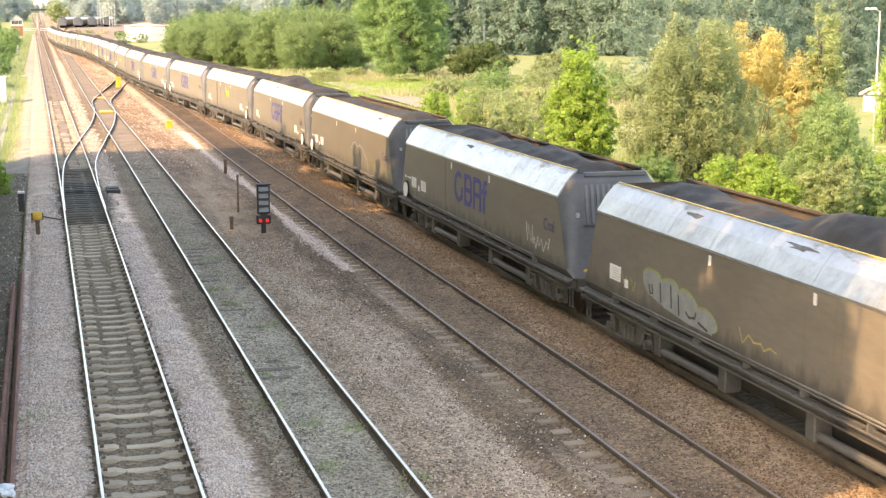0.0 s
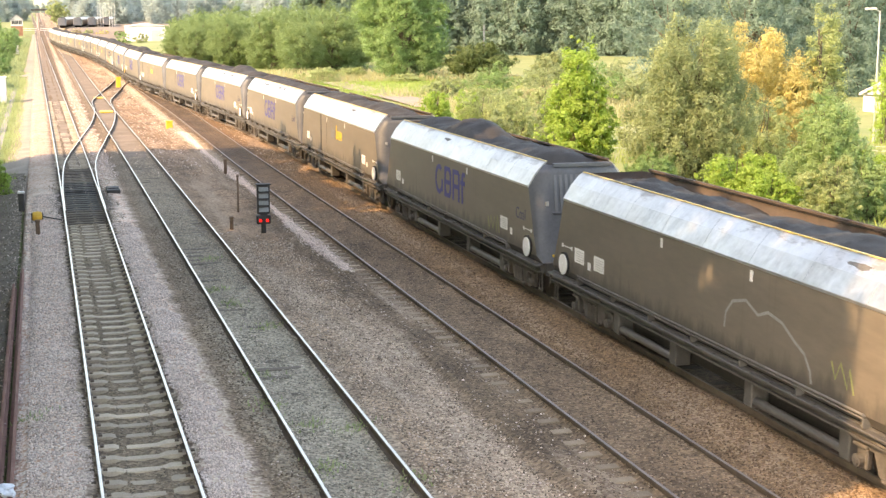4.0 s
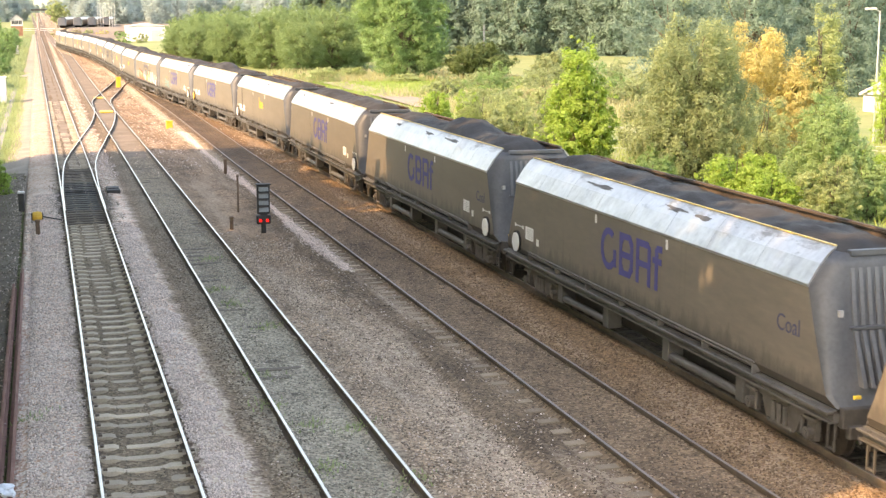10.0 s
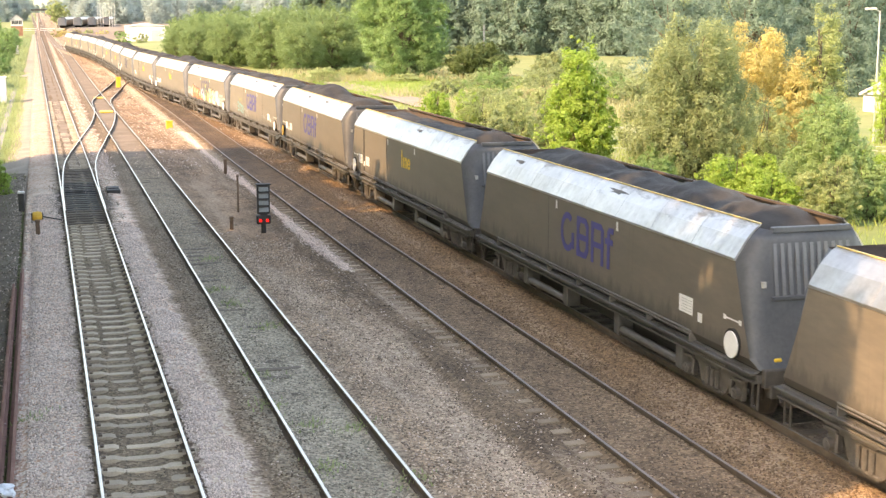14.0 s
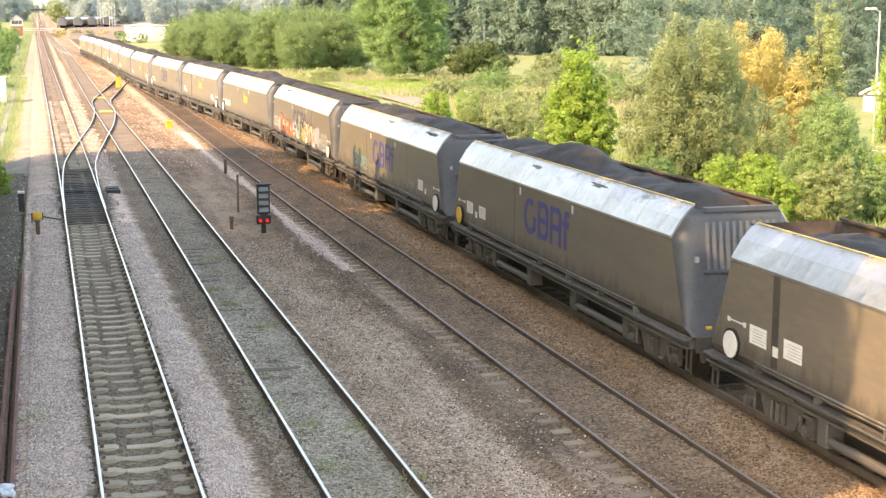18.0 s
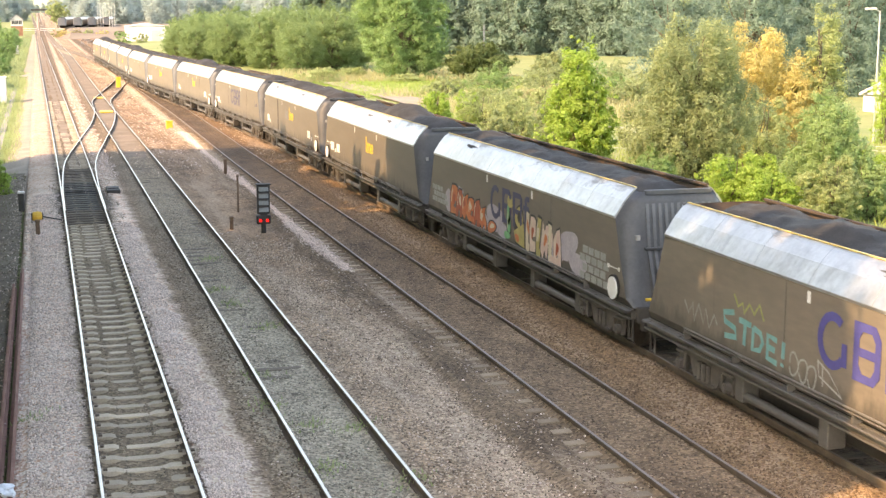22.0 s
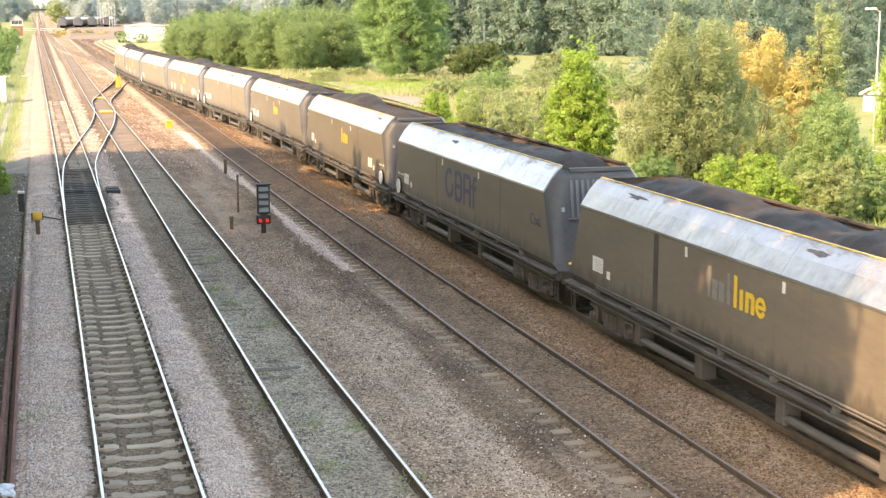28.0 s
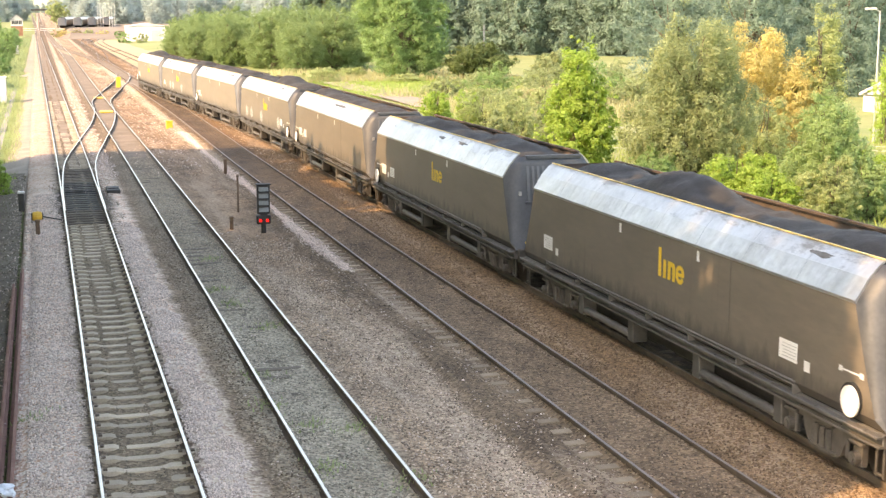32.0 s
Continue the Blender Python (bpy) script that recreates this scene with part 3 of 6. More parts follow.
stones("far_dirty_stones", M_pink_stone, 5400, strip(3.8, 9.0, 66, 200, 1.3), (0.03, 0.06), "brown stones and debris in the far wide way")
stones("far_dirty_stones", M_pink_stone, 1600, strip(10.9, 12.3, 66, 200, 1.3), (0.03, 0.06), "brown stones and debris beside the loaded line")


# ------------------------------------------------------------------ coal wagons
PITCH, SIDE, KINK_Z, TOP_Z, TOP_X = 17.35, 1.36, 2.95, 3.57, 0.86
END_TOP, END_LOW, LOW_Z = 7.37, 8.22, 1.02
WAGON = {}


def store(key, bm, material):
    """A wagon mesh, made once and shared by all wagons."""
    me = bpy.data.meshes.new(key)
    if isinstance(bm, bmesh.types.BMesh):
        bmesh.ops.recalc_face_normals(bm, faces=bm.faces)
        bm.to_mesh(me)
        bm.free()
    else:
        me.from_pydata(*bm)
    me.materials.append(material)
    WAGON[key] = me
    return me


def side_end(z):
    """Half length of the side sheet at a height."""
    u = (z - LOW_Z) / (KINK_Z - LOW_Z)
    return END_LOW + (END_TOP - END_LOW) * min(1, max(0, u)) ** 0.8


def hull():
    """The hopper's sides, bevelled corners and sloping ends, with an open top."""
    bm = bmesh.new()
    rings = []
    for z in (LOW_Z, 1.21, 1.24, 1.5, 2.1, KINK_Z - 0.02):
        e = side_end(z)
        u = (z - LOW_Z) / (KINK_Z - LOW_Z)
        cx, cy = 0.30 + 0.16 * u, 0.06 + 0.3 * u
        pts = []
        tuck = 0.13 if z < 1.2 else 0.0
        for sx, sy in ((1, -1), (1, 1), (-1, 1), (-1, -1)):
            a, b = (sx * (SIDE - tuck), sy * e), (sx * (SIDE - cx), sy * (e + cy))
            m = (sx * (SIDE - tuck - cx * 0.3), sy * (e + cy * 0.72))
            pts += [b, m, a] if sx * sy < 0 else [a, m, b]
        rings.append([bm.verts.new((x, y, z)) for x, y in pts])
    e, cy = END_TOP, 0.36
    top = []
    for sx, sy in ((1, -1), (1, 1), (-1, 1), (-1, -1)):
        a, m, b = (sx * (TOP_X + 0.06), sy * e, TOP_Z - 0.07), (sx * (TOP_X + 0.03), sy * (e + cy * 0.6), TOP_Z - 0.07), (sx * (TOP_X - 0.02), sy * (e + cy * 0.92), TOP_Z - 0.07)
        q = (b, m, a) if sx * sy < 0 else (a, m, b)
        top += list(q)
    # a ring half way keeps the corner round under the roof sheet
    mid = [((p.co.x * 0.42 + t[0] * 0.58), (p.co.y * 0.42 + t[1] * 0.58), 3.27) for p, t in zip(rings[-1], top)]
    for k in (2, 3, 8, 9):
        mid[k] = (math.copysign(1.13, mid[k][0]), mid[k][1], 3.27)
    rings.append([bm.verts.new(c) for c in mid])
    rings.append([bm.verts.new(c) for c in top])
    inner = [bm.verts.new((c[0] * 0.97, c[1] * 0.985, 3.0)) for c in top]
    rings.append(inner)
    n = 12
    for a, b in zip(rings, rings[1:]):
        for k in range(n):
            bm.faces.new((a[k], a[(k + 1) % n], b[(k + 1) % n], b[k]))
    return bm


def roof_side():
    """The bare sheet that curls in from the side to the open top, in three flats with thickness."""
    prof = [(SIDE + 0.012, KINK_Z - 0.05), (SIDE + 0.012, KINK_Z), (1.16, 3.29), (0.98, 3.49), (TOP_X, TOP_Z), (TOP_X, TOP_Z - 0.03), (0.97, 3.45), (1.14, 3.25), (SIDE - 0.004, KINK_Z - 0.05)]
    return extrude_profile([(-x, z) for x, z in prof], -END_TOP - 0.03, END_TOP + 0.03)


def coal_heap(seed):
    """A load of coal in four or five dumps, with a hollow or two between them."""
    rng = random.Random(seed)
    dumps = [(-5.6 + 2.8 * k + rng.uniform(-0.7, 0.7), rng.uniform(1.0, 1.7), rng.uniform(0.16, 0.46)) for k in range(5)]
    bm = bmesh.new()
    nx, ny = 16, 130
    rows = []
    for j in range(ny + 1):
        y = -7.45 + 14.9 * j / ny
        row = []
        for i in range(nx + 1):
            x = -0.85 + 1.70 * i / nx
            peak = sum(h * math.exp(-((y - c) / w) ** 2) for c, w, h in dumps)
            edge = 1 - (abs(x) / 0.9) ** 2.2
            z = 3.40 + 0.9 * peak * edge - 0.16 * max(0, x) * (1 - min(1, peak * 3.2)) + 0.09 * noise.noise((x * 2.2, y * 1.4, 4 + seed)) + 0.045 * noise.noise((x * 9, y * 9, 2)) + 0.02 * noise.noise((x * 19, y * 19, 6)) - 0.34 * max(0, abs(y) - 6.35)
            row.append(bm.verts.new((x, y, z)))
        rows.append(row)
    for a, b in zip(rows, rows[1:]):
        for k in range(nx):
            bm.faces.new((a[k], a[k + 1], b[k + 1], b[k]))
    return bm


def bogie_side():
    """Cast side frame: a top beam, a deep belly in the middle and an axle box hung at each end."""
    prof = [(-1.28, 0.80), (-1.28, 0.71), (-1.14, 0.66), (-1.12, 0.30), (-0.88, 0.30), (-0.86, 0.64), (-0.68, 0.64), (-0.52, 0.32), (-0.32, 0.20), (0.32, 0.20), (0.52, 0.32),
            (0.68, 0.64), (0.86, 0.64), (0.88, 0.30), (1.12, 0.30), (1.14, 0.66), (1.28, 0.71), (1.28, 0.80)]
    bm = bmesh.new()
    a = [bm.verts.new((-0.05, y, z)) for y, z in prof]
    b = [bm.verts.new((0.05, y, z)) for y, z in prof]
    n = len(prof)
    for k in range(n):
        bm.faces.new((a[k], a[(k + 1) % n], b[(k + 1) % n], b[k]))
    bm.faces.new(a[::-1])
    bm.faces.new(b)
    for y in (-1.0, 1.0):
        rod(bm, (-0.16, y, 0.43), (-0.04, y, 0.43), 0.11, 12)
        rod(bm, (-0.18, y, 0.43), (-0.16, y, 0.43), 0.06, 10)
        box(bm, -0.12, 0.0, y - 0.19, y + 0.19, 0.64, 0.71, 0.02)
        rod(bm, (-0.10, y - 0.22 * (1 if y > 0 else -1), 0.36), (-0.10, y - 0.22 * (1 if y > 0 else -1), 0.66), 0.035, 8)
    box(bm, -0.10, 0.02, -0.42, 0.42, 0.24, 0.31, 0.02)
    box(bm, -0.13, 0.02, -0.36, 0.36, 0.72, 0.81, 0.02)
    for y in (-0.2, 0.0, 0.2):
        rod(bm, (-0.085, y, 0.31), (-0.085, y, 0.66), 0.05, 8)
    rod(bm, (-0.12, -0.62, 0.84), (-0.12, 0.62, 0.84), 0.03, 6)
    return bm


def wheelset():
    bm = bmesh.new()
    for s in (-1, 1):
        rod(bm, (s * 0.69, 0, 0), (s * 0.80, 0, 0), 0.42, 24)
        rod(bm, (s * 0.67, 0, 0), (s * 0.69, 0, 0), 0.445, 24)
        rod(bm, (s * 0.80, 0, 0), (s * 0.83, 0, 0), 0.16, 12)
        box(bm, s * 0.815 - 0.02, s * 0.815 + 0.02, 0.18, 0.36, -0.03, 0.03)
    rod(bm, (-0.7, 0, 0), (0.7, 0, 0), 0.09, 10)
    return bm


def prism(outline, x=-SIDE - 0.012, thick=0.006):
    """A flat shape (y, z) fixed to the side that faces the lines."""
    bm = bmesh.new()
    a = [bm.verts.new((x, y, z)) for y, z in outline]
    b = [bm.verts.new((x + thick, y, z)) for y, z in outline]
    n = len(outline)
    for k in range(n):
        bm.faces.new((a[k], a[(k + 1) % n], b[(k + 1) % n], b[k]))
    bm.faces.new(a)
    bm.faces.new(b[::-1])
    return bm


def add_prism(bm, outline, x=-SIDE - 0.012, thick=0.006):
    a = [bm.verts.new((x, y, z)) for y, z in outline]
    b = [bm.verts.new((x + thick, y, z)) for y, z in outline]
    n = len(outline)
    for k in range(n):
        bm.faces.new((a[k], a[(k + 1) % n], b[(k + 1) % n], b[k]))
    bm.faces.new(a)
    bm.faces.new(b[::-1])
    return bm


def rect(y0, y1, z0, z1):
    return [(y0, z0), (y1, z0), (y1, z1), (y0, z1)]


def band(outer, inner):
    """A closed flat ring between two outlines, as one piece."""
    bm = bmesh.new()
    x, n = -SIDE - 0.012, len(outer)
    rings = [[bm.verts.new((xx, y, z)) for y, z in o] for xx, o in ((x, outer), (x, inner), (x + 0.006, inner), (x + 0.006, outer))]
    for a, c in zip(rings, rings[1:] + rings[:1]):
        for k in range(n):
            bm.faces.new((a[k], a[(k + 1) % n], c[(k + 1) % n], c[k]))
    return bm


def block_ring(w, h, t, bar):
    """A rounded block ring, with or without a bar across, about its own middle."""
    o = [(w, -h + 0.18), (w - 0.16, -h), (-w + 0.16, -h), (-w, -h + 0.18), (-w, h - 0.18), (-w + 0.16, h), (w - 0.16, h), (w, h - 0.18)]
    i = [(p * (w - t) / w, q * (h - t * 0.9) / h) for p, q in o]
    bm = band(o, i)
    if bar:
        add_prism(bm, rect(-w + t - 0.02, w - t + 0.02, -0.07, 0.07), -SIDE - 0.0118)
    return bm


MARKS = {
    "blue": [("ring_open", 1.03, 2.175), ("ring_barred", 0.06, 2.175), ("arch", -0.84, 2.175), ("hook", -1.52, 2.175)],
    "yellow": [("bar_tall", -0.26, 2.34), ("bar_short", -0.49, 2.23), ("arch_small", -0.81, 2.23), ("ring_small", -1.2, 2.23)],
    "grey": [("bar_tall", 0.78, 2.34), ("bar_wide", 0.54, 2.23), ("bar_wide", 0.26, 2.23), ("bar_tall", 0.0, 2.34)],
}


def open_band(ry, rz, t, a0, a1, n=18):
    """Part of a flat oval ring about its own middle, as one piece."""
    angles = [radians(a0 + (a1 - a0) * k / n) for k in range(n + 1)]
    o = [(ry * math.cos(a), rz * math.sin(a)) for a in angles] + [((ry - t) * math.cos(a), (rz - t) * math.sin(a)) for a in angles[::-1]]
    return prism(o)


def build_marks():
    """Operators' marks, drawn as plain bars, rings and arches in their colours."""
    for tone, m in (("blue", M_blue), ("faint", M_faint)):
        bm = open_band(0.45, 0.475, 0.15, -138, 128)
        add_prism(bm, rect(-0.42, -0.27, -0.36, 0.02), -SIDE - 0.0122)
        store(tone + "_ring_open", bm, m)
        bm = block_ring(0.37, 0.475, 0.15, True)
        add_prism(bm, rect(0.22, 0.37, -0.475, 0.475), -SIDE - 0.0124)
        store(tone + "_ring_barred", bm, m)
        bm = prism(rect(0.22, 0.37, -0.475, 0.475))
        add_prism(bm, [(0.30, 0.475), (-0.22, 0.475), (-0.37, 0.36), (-0.37, -0.475), (-0.22, -0.475), (-0.22, 0.33), (0.30, 0.33)], -SIDE - 0.0122)
        add_prism(bm, rect(-0.3, 0.3, -0.10, 0.03), -SIDE - 0.0124)
        store(tone + "_arch", bm, m)
        bm = prism(rect(-0.05, 0.10, -0.475, 0.40))
        add_prism(bm, [(0.10, 0.36), (0.0, 0.475), (-0.24, 0.475), (-0.24, 0.34), (-0.03, 0.34)], -SIDE - 0.0122)
        add_prism(bm, rect(-0.22, 0.22, 0.08, 0.21), -SIDE - 0.0125)
        store(tone + "_hook", bm, m)
    for tone, m in (("yellow", M_yellow), ("grey", M_worn_mark)):
        store(tone + "_bar_tall", prism(rect(-0.06, 0.06, -0.3, 0.3)), m)
        store(tone + "_bar_short", prism(rect(-0.06, 0.06, -0.19, 0.19)), m)
        store(tone + "_bar_wide", prism(rect(-0.11, 0.11, -0.19, 0.19)), m)
        bm = prism(rect(0.05, 0.165, -0.19, 0.19))
        add_prism(bm, [(0.1, 0.19), (-0.1, 0.19), (-0.165, 0.12), (-0.165, -0.19), (-0.05, -0.19), (-0.05, 0.09), (0.1, 0.09)], -SIDE - 0.0122)
        store(tone + "_arch_small", bm, m)
        bm = open_band(0.19, 0.19, 0.09, -150, 180)
        add_prism(bm, rect(-0.17, 0.17, -0.035, 0.035), -SIDE - 0.0122)
        store(tone + "_ring_small", bm, m)


def build_wagon_meshes():
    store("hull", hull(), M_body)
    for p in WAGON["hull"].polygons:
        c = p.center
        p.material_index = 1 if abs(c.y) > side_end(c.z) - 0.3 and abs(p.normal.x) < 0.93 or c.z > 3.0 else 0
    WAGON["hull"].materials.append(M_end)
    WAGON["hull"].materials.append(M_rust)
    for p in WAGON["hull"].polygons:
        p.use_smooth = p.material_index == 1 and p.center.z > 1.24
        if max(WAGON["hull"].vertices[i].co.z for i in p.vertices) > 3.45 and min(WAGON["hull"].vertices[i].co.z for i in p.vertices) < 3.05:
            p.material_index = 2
    store("roof_sheet", roof_side(), M_roof)
    bm = bmesh.new()
    prof = [(-SIDE - 0.012, KINK_Z), (-1.16, 3.29), (-0.98, 3.49), (-TOP_X, TOP_Z)]
    rows = [[bm.verts.new((x - d, y, z + d)) for x, z in prof] for y, d in ((-0.010, 0.001), (0, 0.003), (0.010, 0.001))]
    for a, c in zip(rows, rows[1:]):
        for i in range(3):
            bm.faces.new((a[i], a[i + 1], c[i + 1], c[i]))
    store("roof_seam", bm, M_scuff)
    for k in range(3):
        bm = bmesh.new()
        g = random.Random(k)
        pts = []
        for i in range(14):
            t = math.tau * i / 14
            r = g.uniform(0.35, 1.0)
            pts.append((0.62 + 0.30 * r * math.sin(t), (0.45 + 0.25 * k) * r * math.cos(t)))
        for lift in (0.003,):
            top = [bm.verts.new((-1.16 + 0.18 * u - lift * 0.74, y, 3.29 + 0.2 * u + lift * 0.67)) for u, y in pts]
            low = [bm.verts.new((-1.16 + 0.18 * u + 0.01, y, 3.29 + 0.2 * u - 0.01)) for u, y in pts]
            bm.faces.new(top)
            bm.faces.new(low[::-1])
            for i in range(14):
                bm.faces.new((top[i], low[i], low[(i + 1) % 14], top[(i + 1) % 14]))
        store("roof_scuff_%d" % k, bm, M_coaldust)
    bm = bmesh.new()
    box(bm, -TOP_X - 0.03, -TOP_X + 0.02, -END_TOP, END_TOP, TOP_Z - 0.005, TOP_Z + 0.012)
    store("coaming", bm, M_rim)
    bm = bmesh.new()
    box(bm, TOP_X - 0.03, TOP_X + 0.04, -END_TOP, END_TOP, TOP_Z - 0.02, TOP_Z + 0.025)
    store("far_coaming", bm, M_rust)
    for k in range(3):
        store("coal_load_%d" % k, coal_heap(5 + k), M_coal)
        for p in WAGON["coal_load_%d" % k].polygons:
            p.use_smooth = True
    bm = bmesh.new()
    box(bm, -0.80, 0.80, -END_TOP - 0.36, -END_TOP - 0.24, TOP_Z - 0.13, TOP_Z - 0.03, 0.01)
    store("end_rail", bm, M_end)
    bm = bmesh.new()
    box(bm, -0.86, 0.86, -END_TOP - 0.56, -END_TOP - 0.45, 2.24, 2.30, 0.01)
    store("mid_rail", bm, M_end)
    # ribs lean out with the end sheet
    bm = bmesh.new()
    ya, yb = -(END_TOP + 0.30), -(END_TOP + 0.50)
    for (y0, z0), (y1, z1) in (((ya, 3.36), (yb, 2.31)),):
        v = [bm.verts.new(c) for c in ((-0.036, y0 - 0.025, z0), (0.036, y0 - 0.025, z0), (0.036, y0 + 0.1, z0), (-0.036, y0 + 0.1, z0),
                                       (-0.036, y1 - 0.02, z1), (0.036, y1 - 0.02, z1), (0.036, y1 + 0.14, z1), (-0.036, y1 + 0.14, z1))]
        for q in ((0, 1, 2, 3), (7, 6, 5, 4), (0, 4, 5, 1), (1, 5, 6, 2), (2, 6, 7, 3), (3, 7, 4, 0)):
            bm.faces.new([v[i] for i in q])
    store("end_rib", bm, M_rib)
    bm = bmesh.new()
    v = [bm.verts.new(c) for c in ((-0.036, -7.90, 2.24), (0.036, -7.90, 2.24), (0.036, -7.7, 2.24), (-0.036, -7.7, 2.24),
                                   (-0.036, -8.28, 1.35), (0.036, -8.28, 1.35), (0.036, -8.1, 1.35), (-0.036, -8.1, 1.35))]
    for q in ((0, 1, 2, 3), (7, 6, 5, 4), (0, 4, 5, 1), (1, 5, 6, 2), (2, 6, 7, 3), (3, 7, 4, 0)):
        bm.faces.new([v[i] for i in q])
    store("low_rib", bm, M_rib)
    bm = bmesh.new()
    box(bm, -1.31, -1.18, -8.25, 8.25, 0.83, 1.02, 0.01)
    box(bm, -1.44, -1.18, -8.25, 8.25, 0.955, 1.0, 0.008)
    box(bm, -1.38, -1.18, -8.25, 8.25, 0.80, 0.835)
    for k in range(23):
        box(bm, -1.43, -1.36, -7.9 + 0.72 * k, -7.86 + 0.72 * k, 1.0, 1.022)
    store("solebar", bm, M_sole)
    for s, e in ((1, "a"), (-1, "b")):
        bm = bmesh.new()
        h = 1.165 if s > 0 else 1.225
        rod(bm, (-1.40, -5.7, h), (-1.40, 6.3, h), 0.017 if s > 0 else 0.024, 8)
        for y in (-5.7, -3.7, -1.7, 0.3, 2.3, 4.3, 6.3):
            box(bm, -1.41, -1.24, y - 0.02, y + 0.02, h - 0.16 if s > 0 else 1.19, h)
        store("side_pipe_" + e, bm, M_pipe)
    bm = bmesh.new()
    box(bm, -1.30, -0.95, -0.15, 0.15, 0.30, 0.83, 0.02)
    store("bracket", bm, M_sole)
    bm = bmesh.new()
    rod(bm, (-1.2, -1.45, 0.42), (-1.2, 1.45, 0.42), 0.085, 12)
    store("low_pipe", bm, M_sole)
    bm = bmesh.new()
    # Filler box added to blacken the gap under the body.
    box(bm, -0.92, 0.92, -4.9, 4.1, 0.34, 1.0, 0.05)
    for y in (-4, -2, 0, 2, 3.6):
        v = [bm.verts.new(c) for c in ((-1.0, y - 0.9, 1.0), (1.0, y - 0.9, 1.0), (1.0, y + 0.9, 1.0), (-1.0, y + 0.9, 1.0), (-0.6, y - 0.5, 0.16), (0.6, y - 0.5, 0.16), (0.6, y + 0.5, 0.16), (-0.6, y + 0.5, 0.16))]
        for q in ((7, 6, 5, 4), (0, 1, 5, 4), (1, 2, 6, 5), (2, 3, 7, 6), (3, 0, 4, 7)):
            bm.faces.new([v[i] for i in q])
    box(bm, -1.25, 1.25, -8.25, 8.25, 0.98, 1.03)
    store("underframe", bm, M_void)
    bm = bmesh.new()
    box(bm, -1.2, 1.2, -8.36, -8.16, 0.72, 1.06, 0.02)
    box(bm, -1.12, -0.72, -8.45, -8.3, 0.55, 0.78, 0.02)
    box(bm, 0.72, 1.12, -8.45, -8.3, 0.55, 0.78, 0.02)
    for x in (-0.95, -0.62):
        rod(bm, (x, -8.36, 0.74), (x, -8.52, 0.5), 0.03, 6)
    store("headstock", bm, M_frame)
    bm = bmesh.new()
    box(bm, -0.14, 0.14, -8.66, -8.3, 0.82, 1.08, 0.03)
    rod(bm, (-0.3, -8.4, 0.95), (-0.42, -8.62, 0.45), 0.03, 6)
    store("coupler", bm, M_bogie)
    bm = bmesh.new()
    rod(bm, (-1.24, -8.2, 0.3), (-1.24, -8.2, 0.9), 0.025, 6)
    rod(bm, (-1.24, -8.0, 0.3), (-1.24, -8.0, 0.9), 0.025, 6)
    rod(bm, (-1.24, -8.2, 0.34), (-1.24, -8.0, 0.34), 0.025, 6)
    store("step_iron", bm, M_frame)
    store("bogie_side_frame", bogie_side(), M_bogie)
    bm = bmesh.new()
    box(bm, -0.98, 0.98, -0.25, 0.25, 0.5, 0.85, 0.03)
    # Added block, dark like the shade behind the side frames.
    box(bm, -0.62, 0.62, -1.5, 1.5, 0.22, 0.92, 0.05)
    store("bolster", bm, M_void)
    store("wheelset", wheelset(), M_wheel)
    for key, m in (("disc_white", M_white), ("disc_amber", M_amber)):
        bm = bmesh.new()
        rod(bm, (-SIDE - 0.09, 0, 0), (-SIDE - 0.06, 0, 0), 0.25, 28)
        rod(bm, (-SIDE - 0.1, 0, 0), (-SIDE - 0.085, 0, 0), 0.03, 10)
        store(key, bm, m)
    bm = bmesh.new()
    rod(bm, (-SIDE - 0.06, 0.03, 0.02), (-SIDE + 0.02, 0.03, 0.02), 0.275, 24)
    store("disc_recess", bm, M_black)
    store("plate", prism(rect(-0.05, 0.05, -0.1, 0.1)), M_white)
    store("data_panel", prism(rect(-0.30, 0.30, -0.17, 0.17)), M_white)
    store("small_panel", prism(rect(-0.09, 0.09, -0.09, 0.09)), M_white)
    bm = bmesh.new()
    add_prism(bm, rect(-0.25, 0.2, -0.0045, 0.0045), -SIDE - 0.016, 0.003)
    store("panel_line", bm, M_pale)
    bm = bmesh.new()
    add_prism(bm, rect(-0.28, 0.28, -0.012, 0.012))
    for y in (-0.3, 0.3):
        add_prism(bm, rect(y - 0.05, y + 0.05, -0.045, 0.045))
    store("arrow_mark", bm, M_white)
    store("seam", prism(rect(-0.014, 0.014, 1.26, 2.9), -SIDE - 0.006, 0.01), M_seam)
    store("dark_band", prism(rect(-0.11, 0.11, 1.26, 2.9), -SIDE - 0.008, 0.01), M_frame)
    bm = bmesh.new()
    box(bm, -1.04, -0.96, -7.86, -7.6, 2.46, 2.57)
    store("end_plate", bm, M_pale)
    bm = bmesh.new()
    rod(bm, (-1.02, -8.36, 1.24), (-0.9, -8.36, 1.24), 0.035, 8)
    store("end_handle", bm, M_yellow)


build_wagon_meshes()
build_marks()

